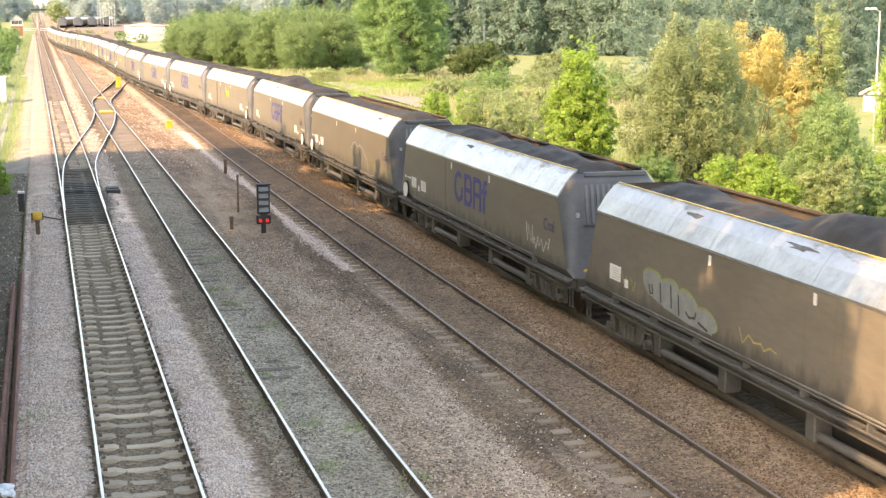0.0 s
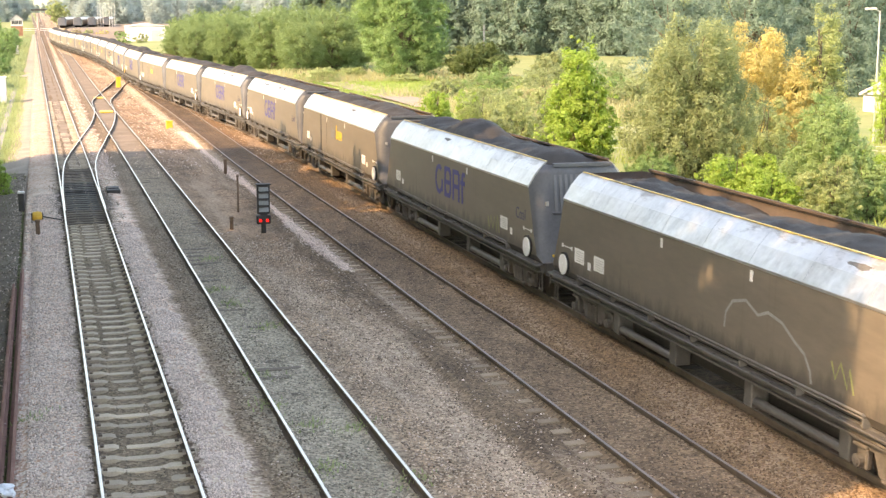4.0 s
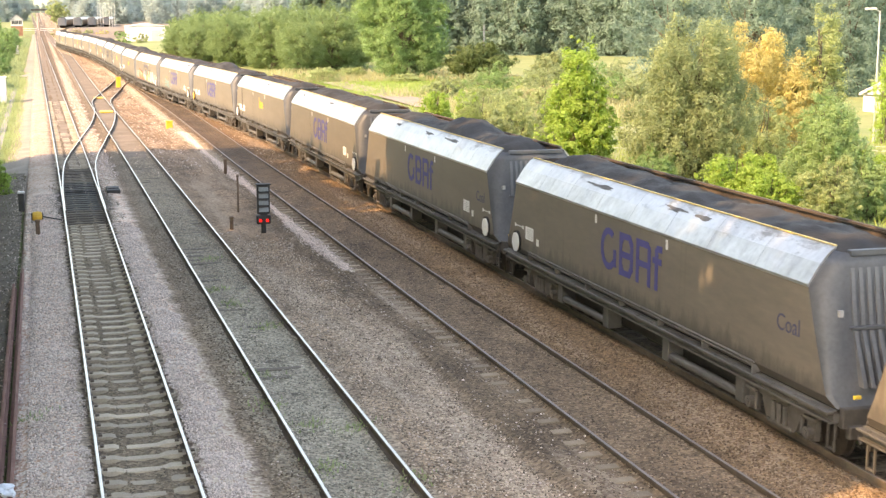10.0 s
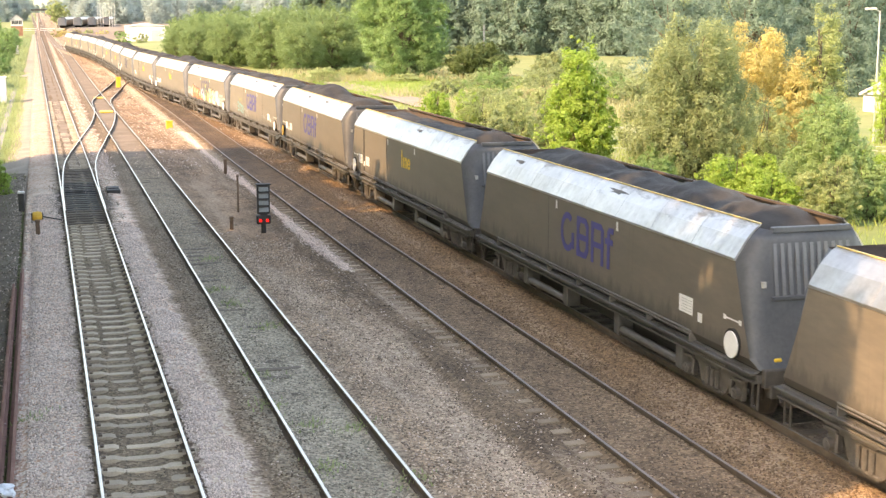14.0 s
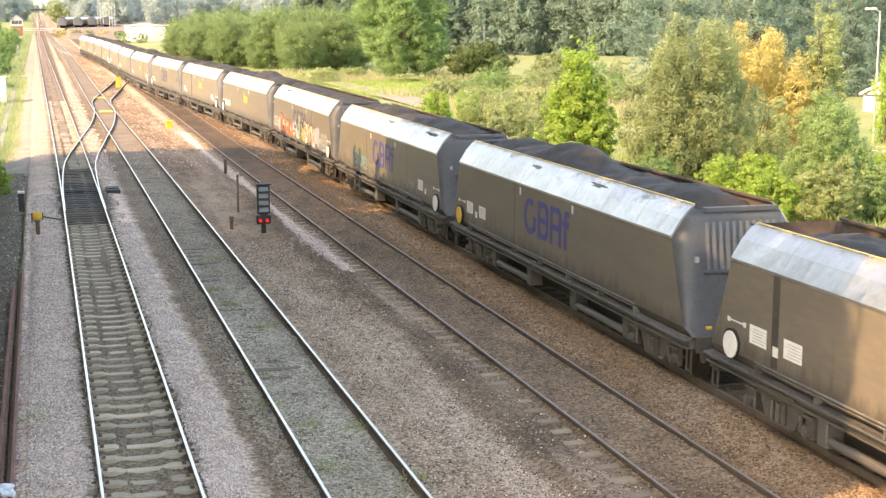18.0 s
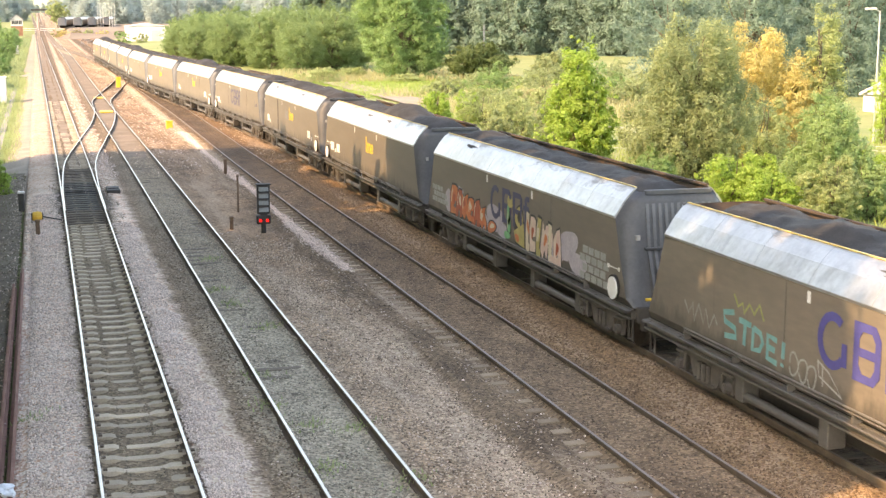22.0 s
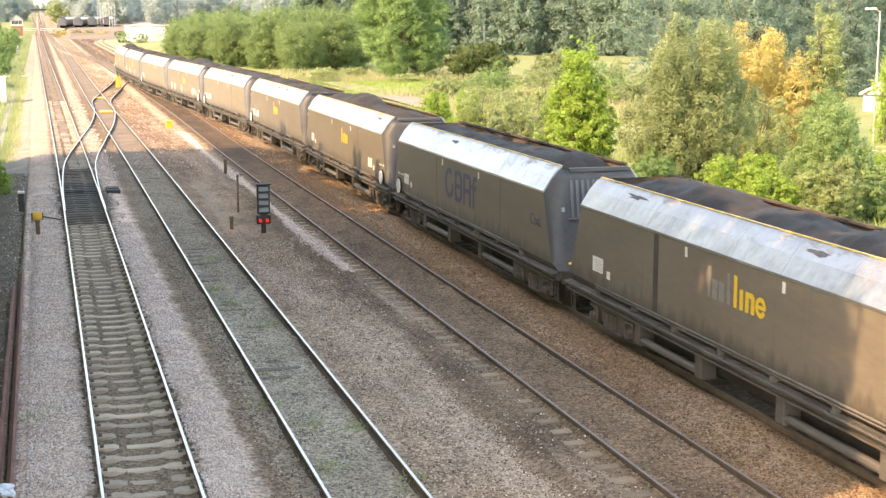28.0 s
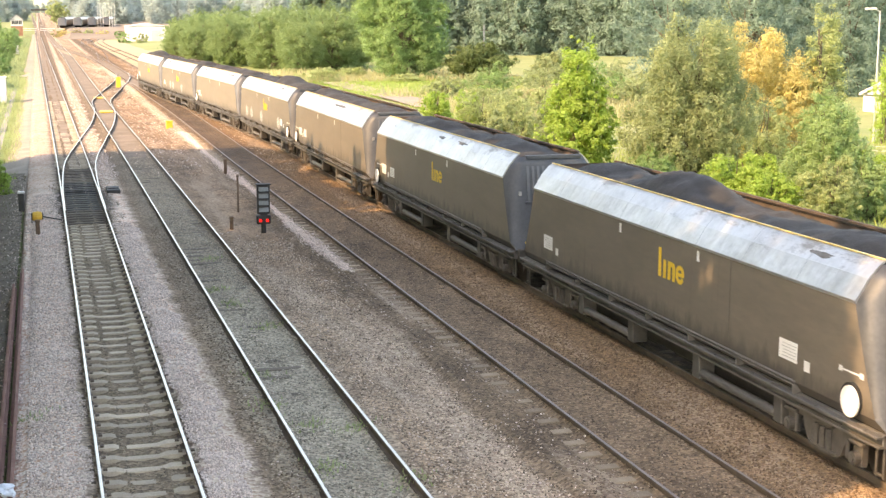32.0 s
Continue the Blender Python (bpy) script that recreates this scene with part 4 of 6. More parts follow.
# number: mark, disc at front or rear, panels front / rear, other words
FLEET = [
    dict(mark="", disc="", front=0, rear=1, art="bubble", words="with silver bubble graffiti"),
    dict(mark="blue_mark", disc="rear", front=0, rear=2, art="scrawl", coal=1, words="with a blue block mark and white scrawl"),
    dict(mark="", disc="rear", front=0, rear=2, art="outline", coal=1, words="with thin green outline graffiti"),
    dict(mark="blue_mark", disc="front", front=1, rear=1, art="scribble", coal=1, words="with a blue block mark and white disc"),
    dict(mark="yellow_mark", grey=1, disc="front", front=1, rear=1, words="with yellow and grey bar mark"),
    dict(mark="blue_mark", disc="rear", front=0, rear=1, coal=1, words="with a blue block mark, disc at rear"),
    dict(mark="blue_mark", disc="front", front=1, rear=0, coal=1, words="with a blue block mark and white disc"),
    dict(mark="blue_mark", disc="front", front=1, rear=0, words="with a blue block mark and dented roof"),
    dict(mark="yellow_mark", disc="rear", front=0, rear=2, words="with a yellow bar mark, disc at rear"),
    dict(mark="blue_mark", disc="rear_amber", front=0, rear=2, words="with a blue block mark and amber disc"),
    dict(mark="blue_mark", disc="front", front=1, rear=0, art="teal", words="with a blue block mark and teal graffiti"),
    dict(mark="faint_mark", disc="front", front=0, rear=0, art="mural", words="with a long multicoloured graffiti mural"),
    dict(mark="yellow_mark", disc="rear", front=0, rear=2, words="with a yellow bar mark, disc at rear"),
    dict(mark="yellow_mark", grey=1, disc="front", front=1, rear=1, words="with yellow and grey bar mark"),
    dict(mark="faint_mark", disc="rear", front=0, rear=1, coal=1, words="with a faint blue block mark"),
    dict(mark="yellow_mark", disc="front", front=1, rear=1, words="with a yellow bar mark and white disc"),
    dict(mark="yellow_mark", disc="rear", front=0, rear=2, words="with a yellow bar mark, disc at rear"),
    dict(mark="", disc="rear", front=0, rear=2, words="with plain dusty sides"),
    dict(mark="yellow_mark", disc="front", front=1, rear=0, art="white", words="with white bubble graffiti"),
    dict(mark="", disc="rear", front=0, rear=1, words="with plain dusty sides"),
    dict(mark="yellow_mark", disc="", front=0, rear=1, art="white", words="with yellow mark and pale graffiti"),
    dict(mark="yellow_mark", disc="rear", front=0, rear=1, words="with a yellow mark, last of the train"),
]
WAGONS, WHEELS = [], []


def fit_out(n, spec):
    w = tagged(empty("coal_wagon"), "grey coal hopper wagon " + spec["words"], "wagon", "wagons of the coal train")
    rng = random.Random(n)
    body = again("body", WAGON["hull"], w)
    roof = again("roof_sheet", WAGON["roof_sheet"], w)
    roof["label"] = "bare silvery aluminium sheet"
    for y in (-5.6, -3.7, -1.85, 0, 1.85, 3.7, 5.6):
        again("seam", WAGON["roof_seam"], roof, pose(0, y, 0))
    for k in range(rng.randint(1, 3)):
        again("scuff", WAGON["roof_scuff_%d" % (k % 3)], roof, pose(0, rng.uniform(-6, 6), 0))
    again("roof_sheet", WAGON["roof_sheet"], w, pose(0, 0, 0, 0, 0, 180))
    again("coaming", WAGON["coaming"], w)["label"] = "worn yellow top edge"
    again("coaming", WAGON["far_coaming"], w)
    again("coal_load", WAGON["coal_load_%d" % (n % 3)], w, pose(0, rng.uniform(-0.05, 0.05), rng.uniform(-0.05, 0.04), 0, 0, 180 * (n % 2)))["label"] = "heaped black coal"
    again("end_rail", WAGON["end_rail"], body)
    again("end_rail", WAGON["mid_rail"], body)
    for k in range(0 if n in (4, 12, 15, 0, 10) else 11):
        again("end_rib", WAGON["end_rib"], body, pose(-0.75 + 0.15 * k, 0, 0))
    for k in range(11 if n in (11, 12, 5, 17) else 0):
        again("end_rib", WAGON["low_rib"], body, pose(-0.75 + 0.15 * k, 0, 0))
    again("end_plate", WAGON["end_plate"], w)
    again("end_handle", WAGON["end_handle"], w)
    again("solebar", WAGON["solebar"], w)
    again("solebar", WAGON["solebar"], w, pose(0, 0, 0, 0, 0, 180))
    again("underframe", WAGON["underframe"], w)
    again("side_pipe", WAGON["side_pipe_a"], w)
    again("side_pipe", WAGON["side_pipe_b"], w)
    for y in (4.2, 1.3, -1.87, -5.05):
        again("bracket", WAGON["bracket"], w, pose(0, y, 0))
    for y in (2.75, -3.46):
        again("low_pipe", WAGON["low_pipe"], w, pose(0, y, 0))
    for a in (0, 180):
        again("headstock", WAGON["headstock"], w, pose(0, 0, 0, 0, 0, a))
        again("coupler", WAGON["coupler"], w, pose(0, 0, 0, 0, 0, a))
        again("step_iron", WAGON["step_iron"], w, pose(0, 0 if a == 0 else 16.2, 0))
    for y in (-6.5, 5.65):
        b = tagged(new("bogie", WAGON["bolster"]), "four-wheeled bogie")
        b.parent, b.matrix_basis = w, pose(0, y, 0)
        again("side_frame", WAGON["bogie_side_frame"], b, pose(-1.2, 0, 0))
        again("side_frame", WAGON["bogie_side_frame"], b, pose(1.2, 0, 0, 0, 0, 180))
        for d in (-1.0, 1.0):
            ax = again("wheelset", WAGON["wheelset"], b, pose(0, d, 0.42))
            WHEELS.append((ax, d))
    if spec["disc"]:
        y = -7.48 if spec["disc"] == "front" else 7.2
        again("disc_recess", WAGON["disc_recess"], w, pose(0, y, 1.36))
        d = again("handwheel_disc", WAGON["disc_amber" if "amber" in spec["disc"] else "disc_white"], w, pose(0, y, 1.36))
        d["label"] = "amber painted disc" if "amber" in spec["disc"] else "white painted disc"
        again("arrow_mark", WAGON["arrow_mark"], w, pose(0, y + (0.1 if y < 0 else -0.1), 1.80))
    for count, y in ((spec["front"], -5.45), (spec["rear"], 6.3)):
        if count:
            p = again("data_panel", WAGON["data_panel"], w, pose(0, y, 1.70))
            for k in range(5):
                again("printed_line", WAGON["panel_line"], p, pose(0, -0.02 * (k % 3), -0.115 + 0.055 * k))
            again("small_panel", WAGON["small_panel"], w, pose(0, y - 0.62, 1.56))
        if count > 1:
            p = again("data_panel", WAGON["data_panel"], w, pose(0, y - 1.2, 1.70))
            for k in range(5):
                again("printed_line", WAGON["panel_line"], p, pose(0, -0.02 * (k % 3), -0.115 + 0.055 * k))
    for y in (1.8, -1.97):
        again("plate", WAGON["plate"], w, pose(0, y, 2.74))
    for y in (2.4, -3.5):
        if rng.random() < 0.4:
            again("seam", WAGON["seam"], w, pose(0, y + rng.uniform(-0.5, 0.3), 0))
    if n in (4, 8, 13):
        again("side_band", WAGON["dark_band"], w, pose(0, 5.72 if n == 8 else 3.2, 0))["label"] = "dark upright band"
    tones = [spec["mark"].split("_")[0]] * bool(spec["mark"]) + ["grey"] * bool(spec.get("grey"))
    for tone in tones:
        for shape, y, z in MARKS["blue" if tone == "faint" else tone]:
            again("operator_mark", WAGON[tone + "_" + shape], w, pose(0, y, z))
    WAGONS.append(w)
    return w


for number, spec in enumerate(FLEET):
    fit_out(number, spec)


# ------------------------------------------------------------------ plants
def leaves_mesh(name, blobs, count, size, material, seed, droop=0.0, inner=0.35, puff=0.19):
    """A crown: leaves gathered in rounded clumps, which sit over a set of blobs (x, y, z, rx, ry, rz)."""
    rng = np.random.default_rng(seed)
    blobs = np.array(blobs, float)
    vol = (blobs[:, 3] * blobs[:, 4] * blobs[:, 5]) ** (2 / 3)
    clumps = max(14, count // 48)
    pick = rng.choice(len(blobs), clumps, p=vol / vol.sum())
    d = rng.normal(size=(clumps, 3))
    d /= np.linalg.norm(d, axis=1)[:, None]
    r = rng.uniform(inner, 1.06, (clumps, 1)) ** 0.6
    r = r * np.where(rng.uniform(0, 1, (clumps, 1)) < 0.14, 1.3, 1.0)
    c = blobs[pick, :3] + d * r * blobs[pick, 3:]
    which = rng.integers(0, clumps, count)
    wide = (puff * blobs[:, 3:].mean() * rng.uniform(0.55, 1.6, clumps))[which]
    out = rng.normal(size=(count, 3))
    out /= np.linalg.norm(out, axis=1)[:, None]
    p = c[which] + out * (wide * rng.uniform(0.1, 1.5, count))[:, None] * np.array([1, 1, 0.8])
    p[:, 2] -= droop * rng.uniform(0, 1, count) ** 2
    p[:, 2] = np.maximum(p[:, 2], 0.03)
    nrm = rng.normal(size=(count, 3)) * 0.5 + out * 0.8 + d[which] * 0.6 + np.array([0, 0, 0.4])
    nrm /= np.linalg.norm(nrm, axis=1)[:, None]
    u = np.cross(nrm, rng.normal(size=(count, 3)))
    u /= np.linalg.norm(u, axis=1)[:, None] + 1e-9
    w = np.cross(nrm, u)
    s = size * rng.uniform(0.6, 1.35, (count, 1))
    v = np.stack([p - u * s, p + w * s * 0.55 + nrm * s * 0.12, p + u * s, p - w * s * 0.55 + nrm * s * 0.12], 1).reshape(-1, 3)
    me = bpy.data.meshes.new(name)
    n = count
    me.vertices.add(4 * n)
    me.vertices.foreach_set("co", v.reshape(-1).astype(np.float32))
    f = (np.array([(0, 1, 2), (0, 2, 3)])[None] + 4 * np.arange(n)[:, None, None]).reshape(-1, 3)
    me.loops.add(len(f) * 3)
    me.loops.foreach_set("vertex_index", f.reshape(-1).astype(np.int32))
    me.polygons.add(len(f))
    me.polygons.foreach_set("loop_start", (np.arange(len(f)) * 3).astype(np.int32))
    me.update(calc_edges=True)
    me.materials.append(material)
    return me


def woody(bm, base, tip, r0, r1, rng, bends=4):
    a, pts = Vector(base), []
    for k in range(bends + 1):
        u = k / bends
        q = a.lerp(Vector(tip), u) + Vector((rng.uniform(-1, 1), rng.uniform(-1, 1), 0)) * 0.06 * (Vector(tip) - a).length * (0 < u < 1)
        pts.append((q, r0 + (r1 - r0) * u))
    for (p, ra), (q, rb) in zip(pts, pts[1:]):
        rod(bm, p, q, ra, 7, rb)
    return [p for p, _ in pts]


def tree(name, label, m, blobs, count, size, material, seed, trunk=0.12, stems=1, droop=0.0, group="", category="tree", inner=0.35, puff=0.19):
    """Tapered trunk with limbs that run to the blobs of the crown."""
    t = tagged(empty(name, m), label, category, group)
    rng = random.Random(seed)
    bm = bmesh.new()
    top = max(b[2] for b in blobs)
    cx, cy = sum(b[0] for b in blobs) / len(blobs), sum(b[1] for b in blobs) / len(blobs)
    for s in range(stems):
        foot = (rng.uniform(-0.3, 0.3) * (stems > 1), rng.uniform(-0.3, 0.3) * (stems > 1), -0.6)
        pts = woody(bm, foot, (cx * 0.6 + rng.uniform(-0.6, 0.6) * (stems > 1), cy * 0.6, top), trunk, trunk * 0.25, rng, 5)
        for b in blobs:
            if stems == 1 or rng.random() < 0.6:
                woody(bm, pts[rng.choice((1, 2, 3))], b[:3], trunk * 0.45, trunk * 0.1, rng, 3)
    part("trunk", bm, M_bark, t, "brown bark")
    k = 2.1 if size < 0.2 else 1.4
    crown = new("crown", leaves_mesh("crown", blobs, int(count * k), size * (0.56 if size < 0.2 else 0.8), material, seed, droop, inner, puff))
    crown.parent = t
    return t


def heap(seed, rx, ry, h, n, low=0.25, flare=0.55, cone=0.0):
    """Blobs for a bushy crown that stands h high."""
    rng = random.Random(seed)
    out = []
    for k in range(n):
        u = (k + 0.5) / n
        z = h * (low + (0.86 - low) * u)
        k2 = math.sin(math.pi * (0.18 + 0.72 * u)) ** 0.7
        k2 = k2 * (1 - cone) + cone * (1.15 - 0.95 * u)
        a = k * 2.4 + rng.uniform(-0.4, 0.4)
        rr = rng.uniform(0.25, 0.62) * k2
        out.append((rx * rr * math.cos(a), ry * rr * math.sin(a), z, rx * flare * k2 * rng.uniform(0.7, 1.1), ry * flare * k2 * rng.uniform(0.7, 1.1), h * 0.17 * rng.uniform(0.8, 1.2)))
    return out


L_willow = leaf_material("willow_leaves", (0.21, 0.27, 0.155), (0.345, 0.405, 0.22), (0.51, 0.545, 0.335))
L_lime = leaf_material("lime_green_leaves", (0.24, 0.375, 0.095), (0.38, 0.53, 0.14), (0.55, 0.66, 0.24))
L_gold = leaf_material("golden_leaves", (0.46, 0.40, 0.18), (0.65, 0.56, 0.26), (0.78, 0.69, 0.39))
L_green = leaf_material("green_leaves", (0.16, 0.26, 0.115), (0.265, 0.40, 0.175), (0.42, 0.54, 0.28))
L_pale = leaf_material("pale_green_leaves", (0.247, 0.316, 0.154), (0.394, 0.459, 0.230), (0.591, 0.622, 0.373))
L_dark = leaf_material("dark_green_leaves", (0.099, 0.143, 0.066), (0.158, 0.214, 0.094), (0.247, 0.306, 0.131))
# Bluish, even tone paints haze over the wood and the tree belt.
L_wood = leaf_material("haze_blue_wood_leaves", (0.20, 0.29, 0.25), (0.245, 0.34, 0.29), (0.29, 0.385, 0.33))
L_hedge = leaf_material("hedge_willow_leaves", (0.16, 0.24, 0.11), (0.24, 0.335, 0.155), (0.345, 0.435, 0.235))
L_straw = leaf_material("straw_grass", (0.355, 0.337, 0.186), (0.493, 0.459, 0.275), (0.651, 0.612, 0.418))
L_fresh = leaf_material("short_green_grass", (0.21, 0.33, 0.08), (0.32, 0.45, 0.13), (0.45, 0.56, 0.2))
L_fresh_bush = leaf_material("fresh_bush_leaves", (0.21, 0.32, 0.14), (0.335, 0.46, 0.215), (0.50, 0.60, 0.34))
L_grass = leaf_material("fresh_grass", (0.217, 0.286, 0.077), (0.355, 0.428, 0.131), (0.532, 0.571, 0.220))

Z0 = -0.1
tree("willow_tree", "tall grey-green willow with feathery drooping leaves", pose(26.3, 53, Z0), heap(1, 3.6, 3.0, 7.7, 26, 0.05, 0.38), 62000, 0.085, L_willow, 1, 0.16, 3, 0.35)
tree("young_tree", "bright lime-green young tree with layered leaves", pose(22.4, 56.5, Z0), heap(2, 2.2, 2.0, 6.5, 28, 0.06, 0.38, 0.4), 25000, 0.105, L_lime, 2, 0.10)
tree("autumn_tree", "tree with golden-yellow autumn leaves", pose(33.4, 61.0, Z0), heap(3, 3.3, 2.7, 7.1, 20, 0.06, 0.36, -0.35), 46000, 0.095, L_gold, 3, 0.13, 2)
tree("autumn_tree", "sparse tree with yellowing olive leaves", pose(36.4, 60.0, Z0), heap(4, 2.1, 2.0, 8.0, 18, 0.06, 0.34, 0.25), 17000, 0.09, L_pale, 4, 0.13, 2)
tree("green_bush", "fresh green feathery bush beside the line", pose(28.6, 46.2, Z0), heap(5, 2.3, 2.1, 4.6, 18, 0.05, 0.42, 0.08), 40000, 0.07, L_fresh_bush, 5, 0.07, 3, category="bush")
for k, (x, y, r, h, mat, words) in enumerate([
        (25.2, 47.5, 1.9, 2.3, L_lime, "low yellow-green bramble bush by the fence"), (22.6, 49.5, 1.6, 2.0, L_green, "low green bramble bush by the fence"),
        (31.6, 43.2, 1.7, 2.4, L_pale, "pale green low bush beside the line"), (33.2, 41.0, 1.6, 2.0, L_green, "green low bush beside the line"),
        (22.2, 64.5, 2.0, 3.6, L_pale, "pale green feathery bush in dry grass"), (22.8, 71.5, 2.2, 3.7, L_pale, "pale green feathery bush in dry grass"),
        (24.6, 80.0, 1.5, 3.0, L_lime, "yellow-green bush at the field edge"), (20.6, 62.0, 1.4, 3.0, L_willow, "olive bush behind the line"),
        (24.4, 86.0, 1.5, 2.6, L_lime, "yellow-green bush beside the gravel path"), (25.0, 67.0, 1.8, 3.3, L_willow, "olive bush in dry grass"),
        (46.6, 69.5, 1.5, 5.6, L_lime, "green tree by the street lamp"), (40.0, 56.0, 1.5, 1.3, L_gold, "yellowing bush by the fence"),
        (32.0, 57.5, 1.9, 3.9, L_pale, "olive bush under the golden tree"), (37.0, 52.0, 1.3, 1.2, L_straw, "straw-coloured tall weeds by the fence"),
        (27.0, 43.6, 1.5, 2.5, L_pale, "pale green low bush beside the line"), (25.2, 44.6, 1.4, 1.9, L_lime, "low yellow-green bramble bush by the fence"), (29.2, 44.4, 1.4, 2.3, L_fresh_bush, "fresh green low bush beside the line"), (30.6, 47.6, 1.5, 2.2, L_pale, "pale green low bush beside the line"),
        (32.4, 49.6, 1.5, 1.9, L_lime, "yellow-green bush by the fence"), (24.0, 52.0, 1.5, 2.2, L_green, "green bramble under the willow"), (19.8, 58.0, 1.3, 2.2, L_pale, "pale green weeds beside the line"), (27.6, 49.8, 1.6, 2.0, L_lime, "low yellow-green bramble bush by the fence")]):
    tree("bush", words, pose(x, y, Z0), heap(20 + k, r * 1.15, r * 1.1, h, 15, 0.04, 0.36, 0.15), 14000, 0.07, mat, 20 + k, 0.05, 3, category="bush", group="bushes beyond the line")

# trees at middle distance
tree("broad_tree", "large bright green broadleaf tree at the field edge", pose(40.0, 156, Z0), heap(40, 7.6, 6.4, 15.5, 44, 0.03, 0.27), 76000, 0.165, L_green, 40, 0.45)
tree("dark_bush", "dark rounded bush under the broad tree", pose(48.0, 152, Z0), heap(41, 4.6, 3.6, 4.3, 11, 0.1), 18000, 0.16, L_dark, 41, 0.1, 2, category="bush")
tree("field_bush", "olive scrub at the field edge", pose(56.5, 150, Z0), heap(42, 3.6, 3.0, 3.4, 9, 0.05), 9000, 0.2, L_willow, 42, 0.1, 2, category="bush")
hedge = tree("hedge_tree", "rounded green willow of a tall hedge beside the yard", pose(30.5, 190, Z0), heap(43, 5.6, 5.4, 8.2, 20, 0.04, 0.42, -0.1), 26000, 0.15, L_hedge, 43, 0.2, 2, group="tall hedge beside the yard")
hedge_b = tree("hedge_tree", "rounded green willow of a tall hedge beside the yard", pose(36.5, 178, Z0), heap(44, 5.9, 5.2, 8.4, 20, 0.04, 0.42, -0.1), 26000, 0.15, L_hedge, 44, 0.2, 2, group="tall hedge beside the yard")
for k, (x, y, s) in enumerate([(21.0, 224, 0.66), (22.6, 212, 0.72), (26.0, 198, 0.84), (31.5, 174, 0.8), (24.0, 215, 0.8), (27.5, 204, 0.92), (33.6, 183, 1.02), (26.0, 232, 0.95), (30.0, 222, 1.05), (34.5, 205, 1.1), (40.5, 186, 1.0), (23.0, 236, 0.78), (28.6, 213, 0.9), (32.0, 196, 0.98), (37.5, 192, 1.05), (28.5, 240, 0.95), (24.5, 262, 0.8), (29.0, 262, 1.0)]):
    copy_thing(hedge if k % 2 else hedge_b, pose(x, y, Z0, 0, 0, 70 * k) @ Matrix.Scale(s, 4))
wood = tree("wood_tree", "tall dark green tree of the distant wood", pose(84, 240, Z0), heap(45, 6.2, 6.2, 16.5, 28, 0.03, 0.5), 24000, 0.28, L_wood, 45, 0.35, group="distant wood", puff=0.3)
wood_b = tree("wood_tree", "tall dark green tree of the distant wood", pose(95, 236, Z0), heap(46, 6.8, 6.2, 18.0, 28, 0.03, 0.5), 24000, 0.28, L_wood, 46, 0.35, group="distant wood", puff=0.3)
tree("pale_tree", "pale green round tree before the distant wood", pose(7.9, 600, 1.0), heap(47, 4.9, 4.9, 11.5, 16, 0.3), 9000, 0.32, L_pale, 47, 0.3)
# Distance haze is mixed into this leaf colour: pale and blue-grey.
L_far = leaf_material("haze_grey_leaves", (0.36, 0.44, 0.46), (0.42, 0.50, 0.52), (0.48, 0.56, 0.58))
far_wood = tree("wood_tree", "tree of the far wood, leaf colour greyed for haze", pose(-24, 700, 1.4), heap(48, 6.4, 6.4, 17.0, 16, 0.03), 9000, 0.5, L_far, 48, 0.35, group="far wood", puff=0.55)
rng = random.Random(9)
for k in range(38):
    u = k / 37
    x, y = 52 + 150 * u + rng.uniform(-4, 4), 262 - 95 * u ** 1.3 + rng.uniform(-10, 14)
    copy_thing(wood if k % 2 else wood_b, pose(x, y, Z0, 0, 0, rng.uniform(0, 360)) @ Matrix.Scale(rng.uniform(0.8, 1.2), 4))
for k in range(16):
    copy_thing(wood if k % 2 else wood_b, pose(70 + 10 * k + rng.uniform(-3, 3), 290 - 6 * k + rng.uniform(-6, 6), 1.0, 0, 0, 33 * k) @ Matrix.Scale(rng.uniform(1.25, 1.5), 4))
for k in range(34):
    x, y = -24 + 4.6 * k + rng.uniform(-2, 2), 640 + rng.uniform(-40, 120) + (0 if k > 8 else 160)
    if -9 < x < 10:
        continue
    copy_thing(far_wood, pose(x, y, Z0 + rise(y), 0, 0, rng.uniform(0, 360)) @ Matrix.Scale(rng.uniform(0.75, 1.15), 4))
for k, (x, y, s) in enumerate([(-9.5, 300, 0.34), (-11, 350, 0.42), (-14, 410, 0.6), (-16, 470, 0.7), (-20, 540, 0.9), (-17, 385, 0.55), (-24, 450, 0.8)]):
    copy_thing(wood if k % 2 else wood_b, pose(x, y, Z0, 0, 0, 50 * k) @ Matrix.Scale(s, 4))

# trees on the near bank, beside the line and out of the picture, that shade the lines
def tall(seed, r, h, n):
    """Blobs that fill a tall broad crown up to a nearly level top."""
    g = random.Random(seed)
    return [(g.uniform(-r, r) * 0.6, g.uniform(-r, r) * 0.6, h * (0.08 + 0.8 * (k + 0.5) / n), r * g.uniform(0.5, 0.75), r * g.uniform(0.5, 0.75), h * 0.1) for k in range(n)]


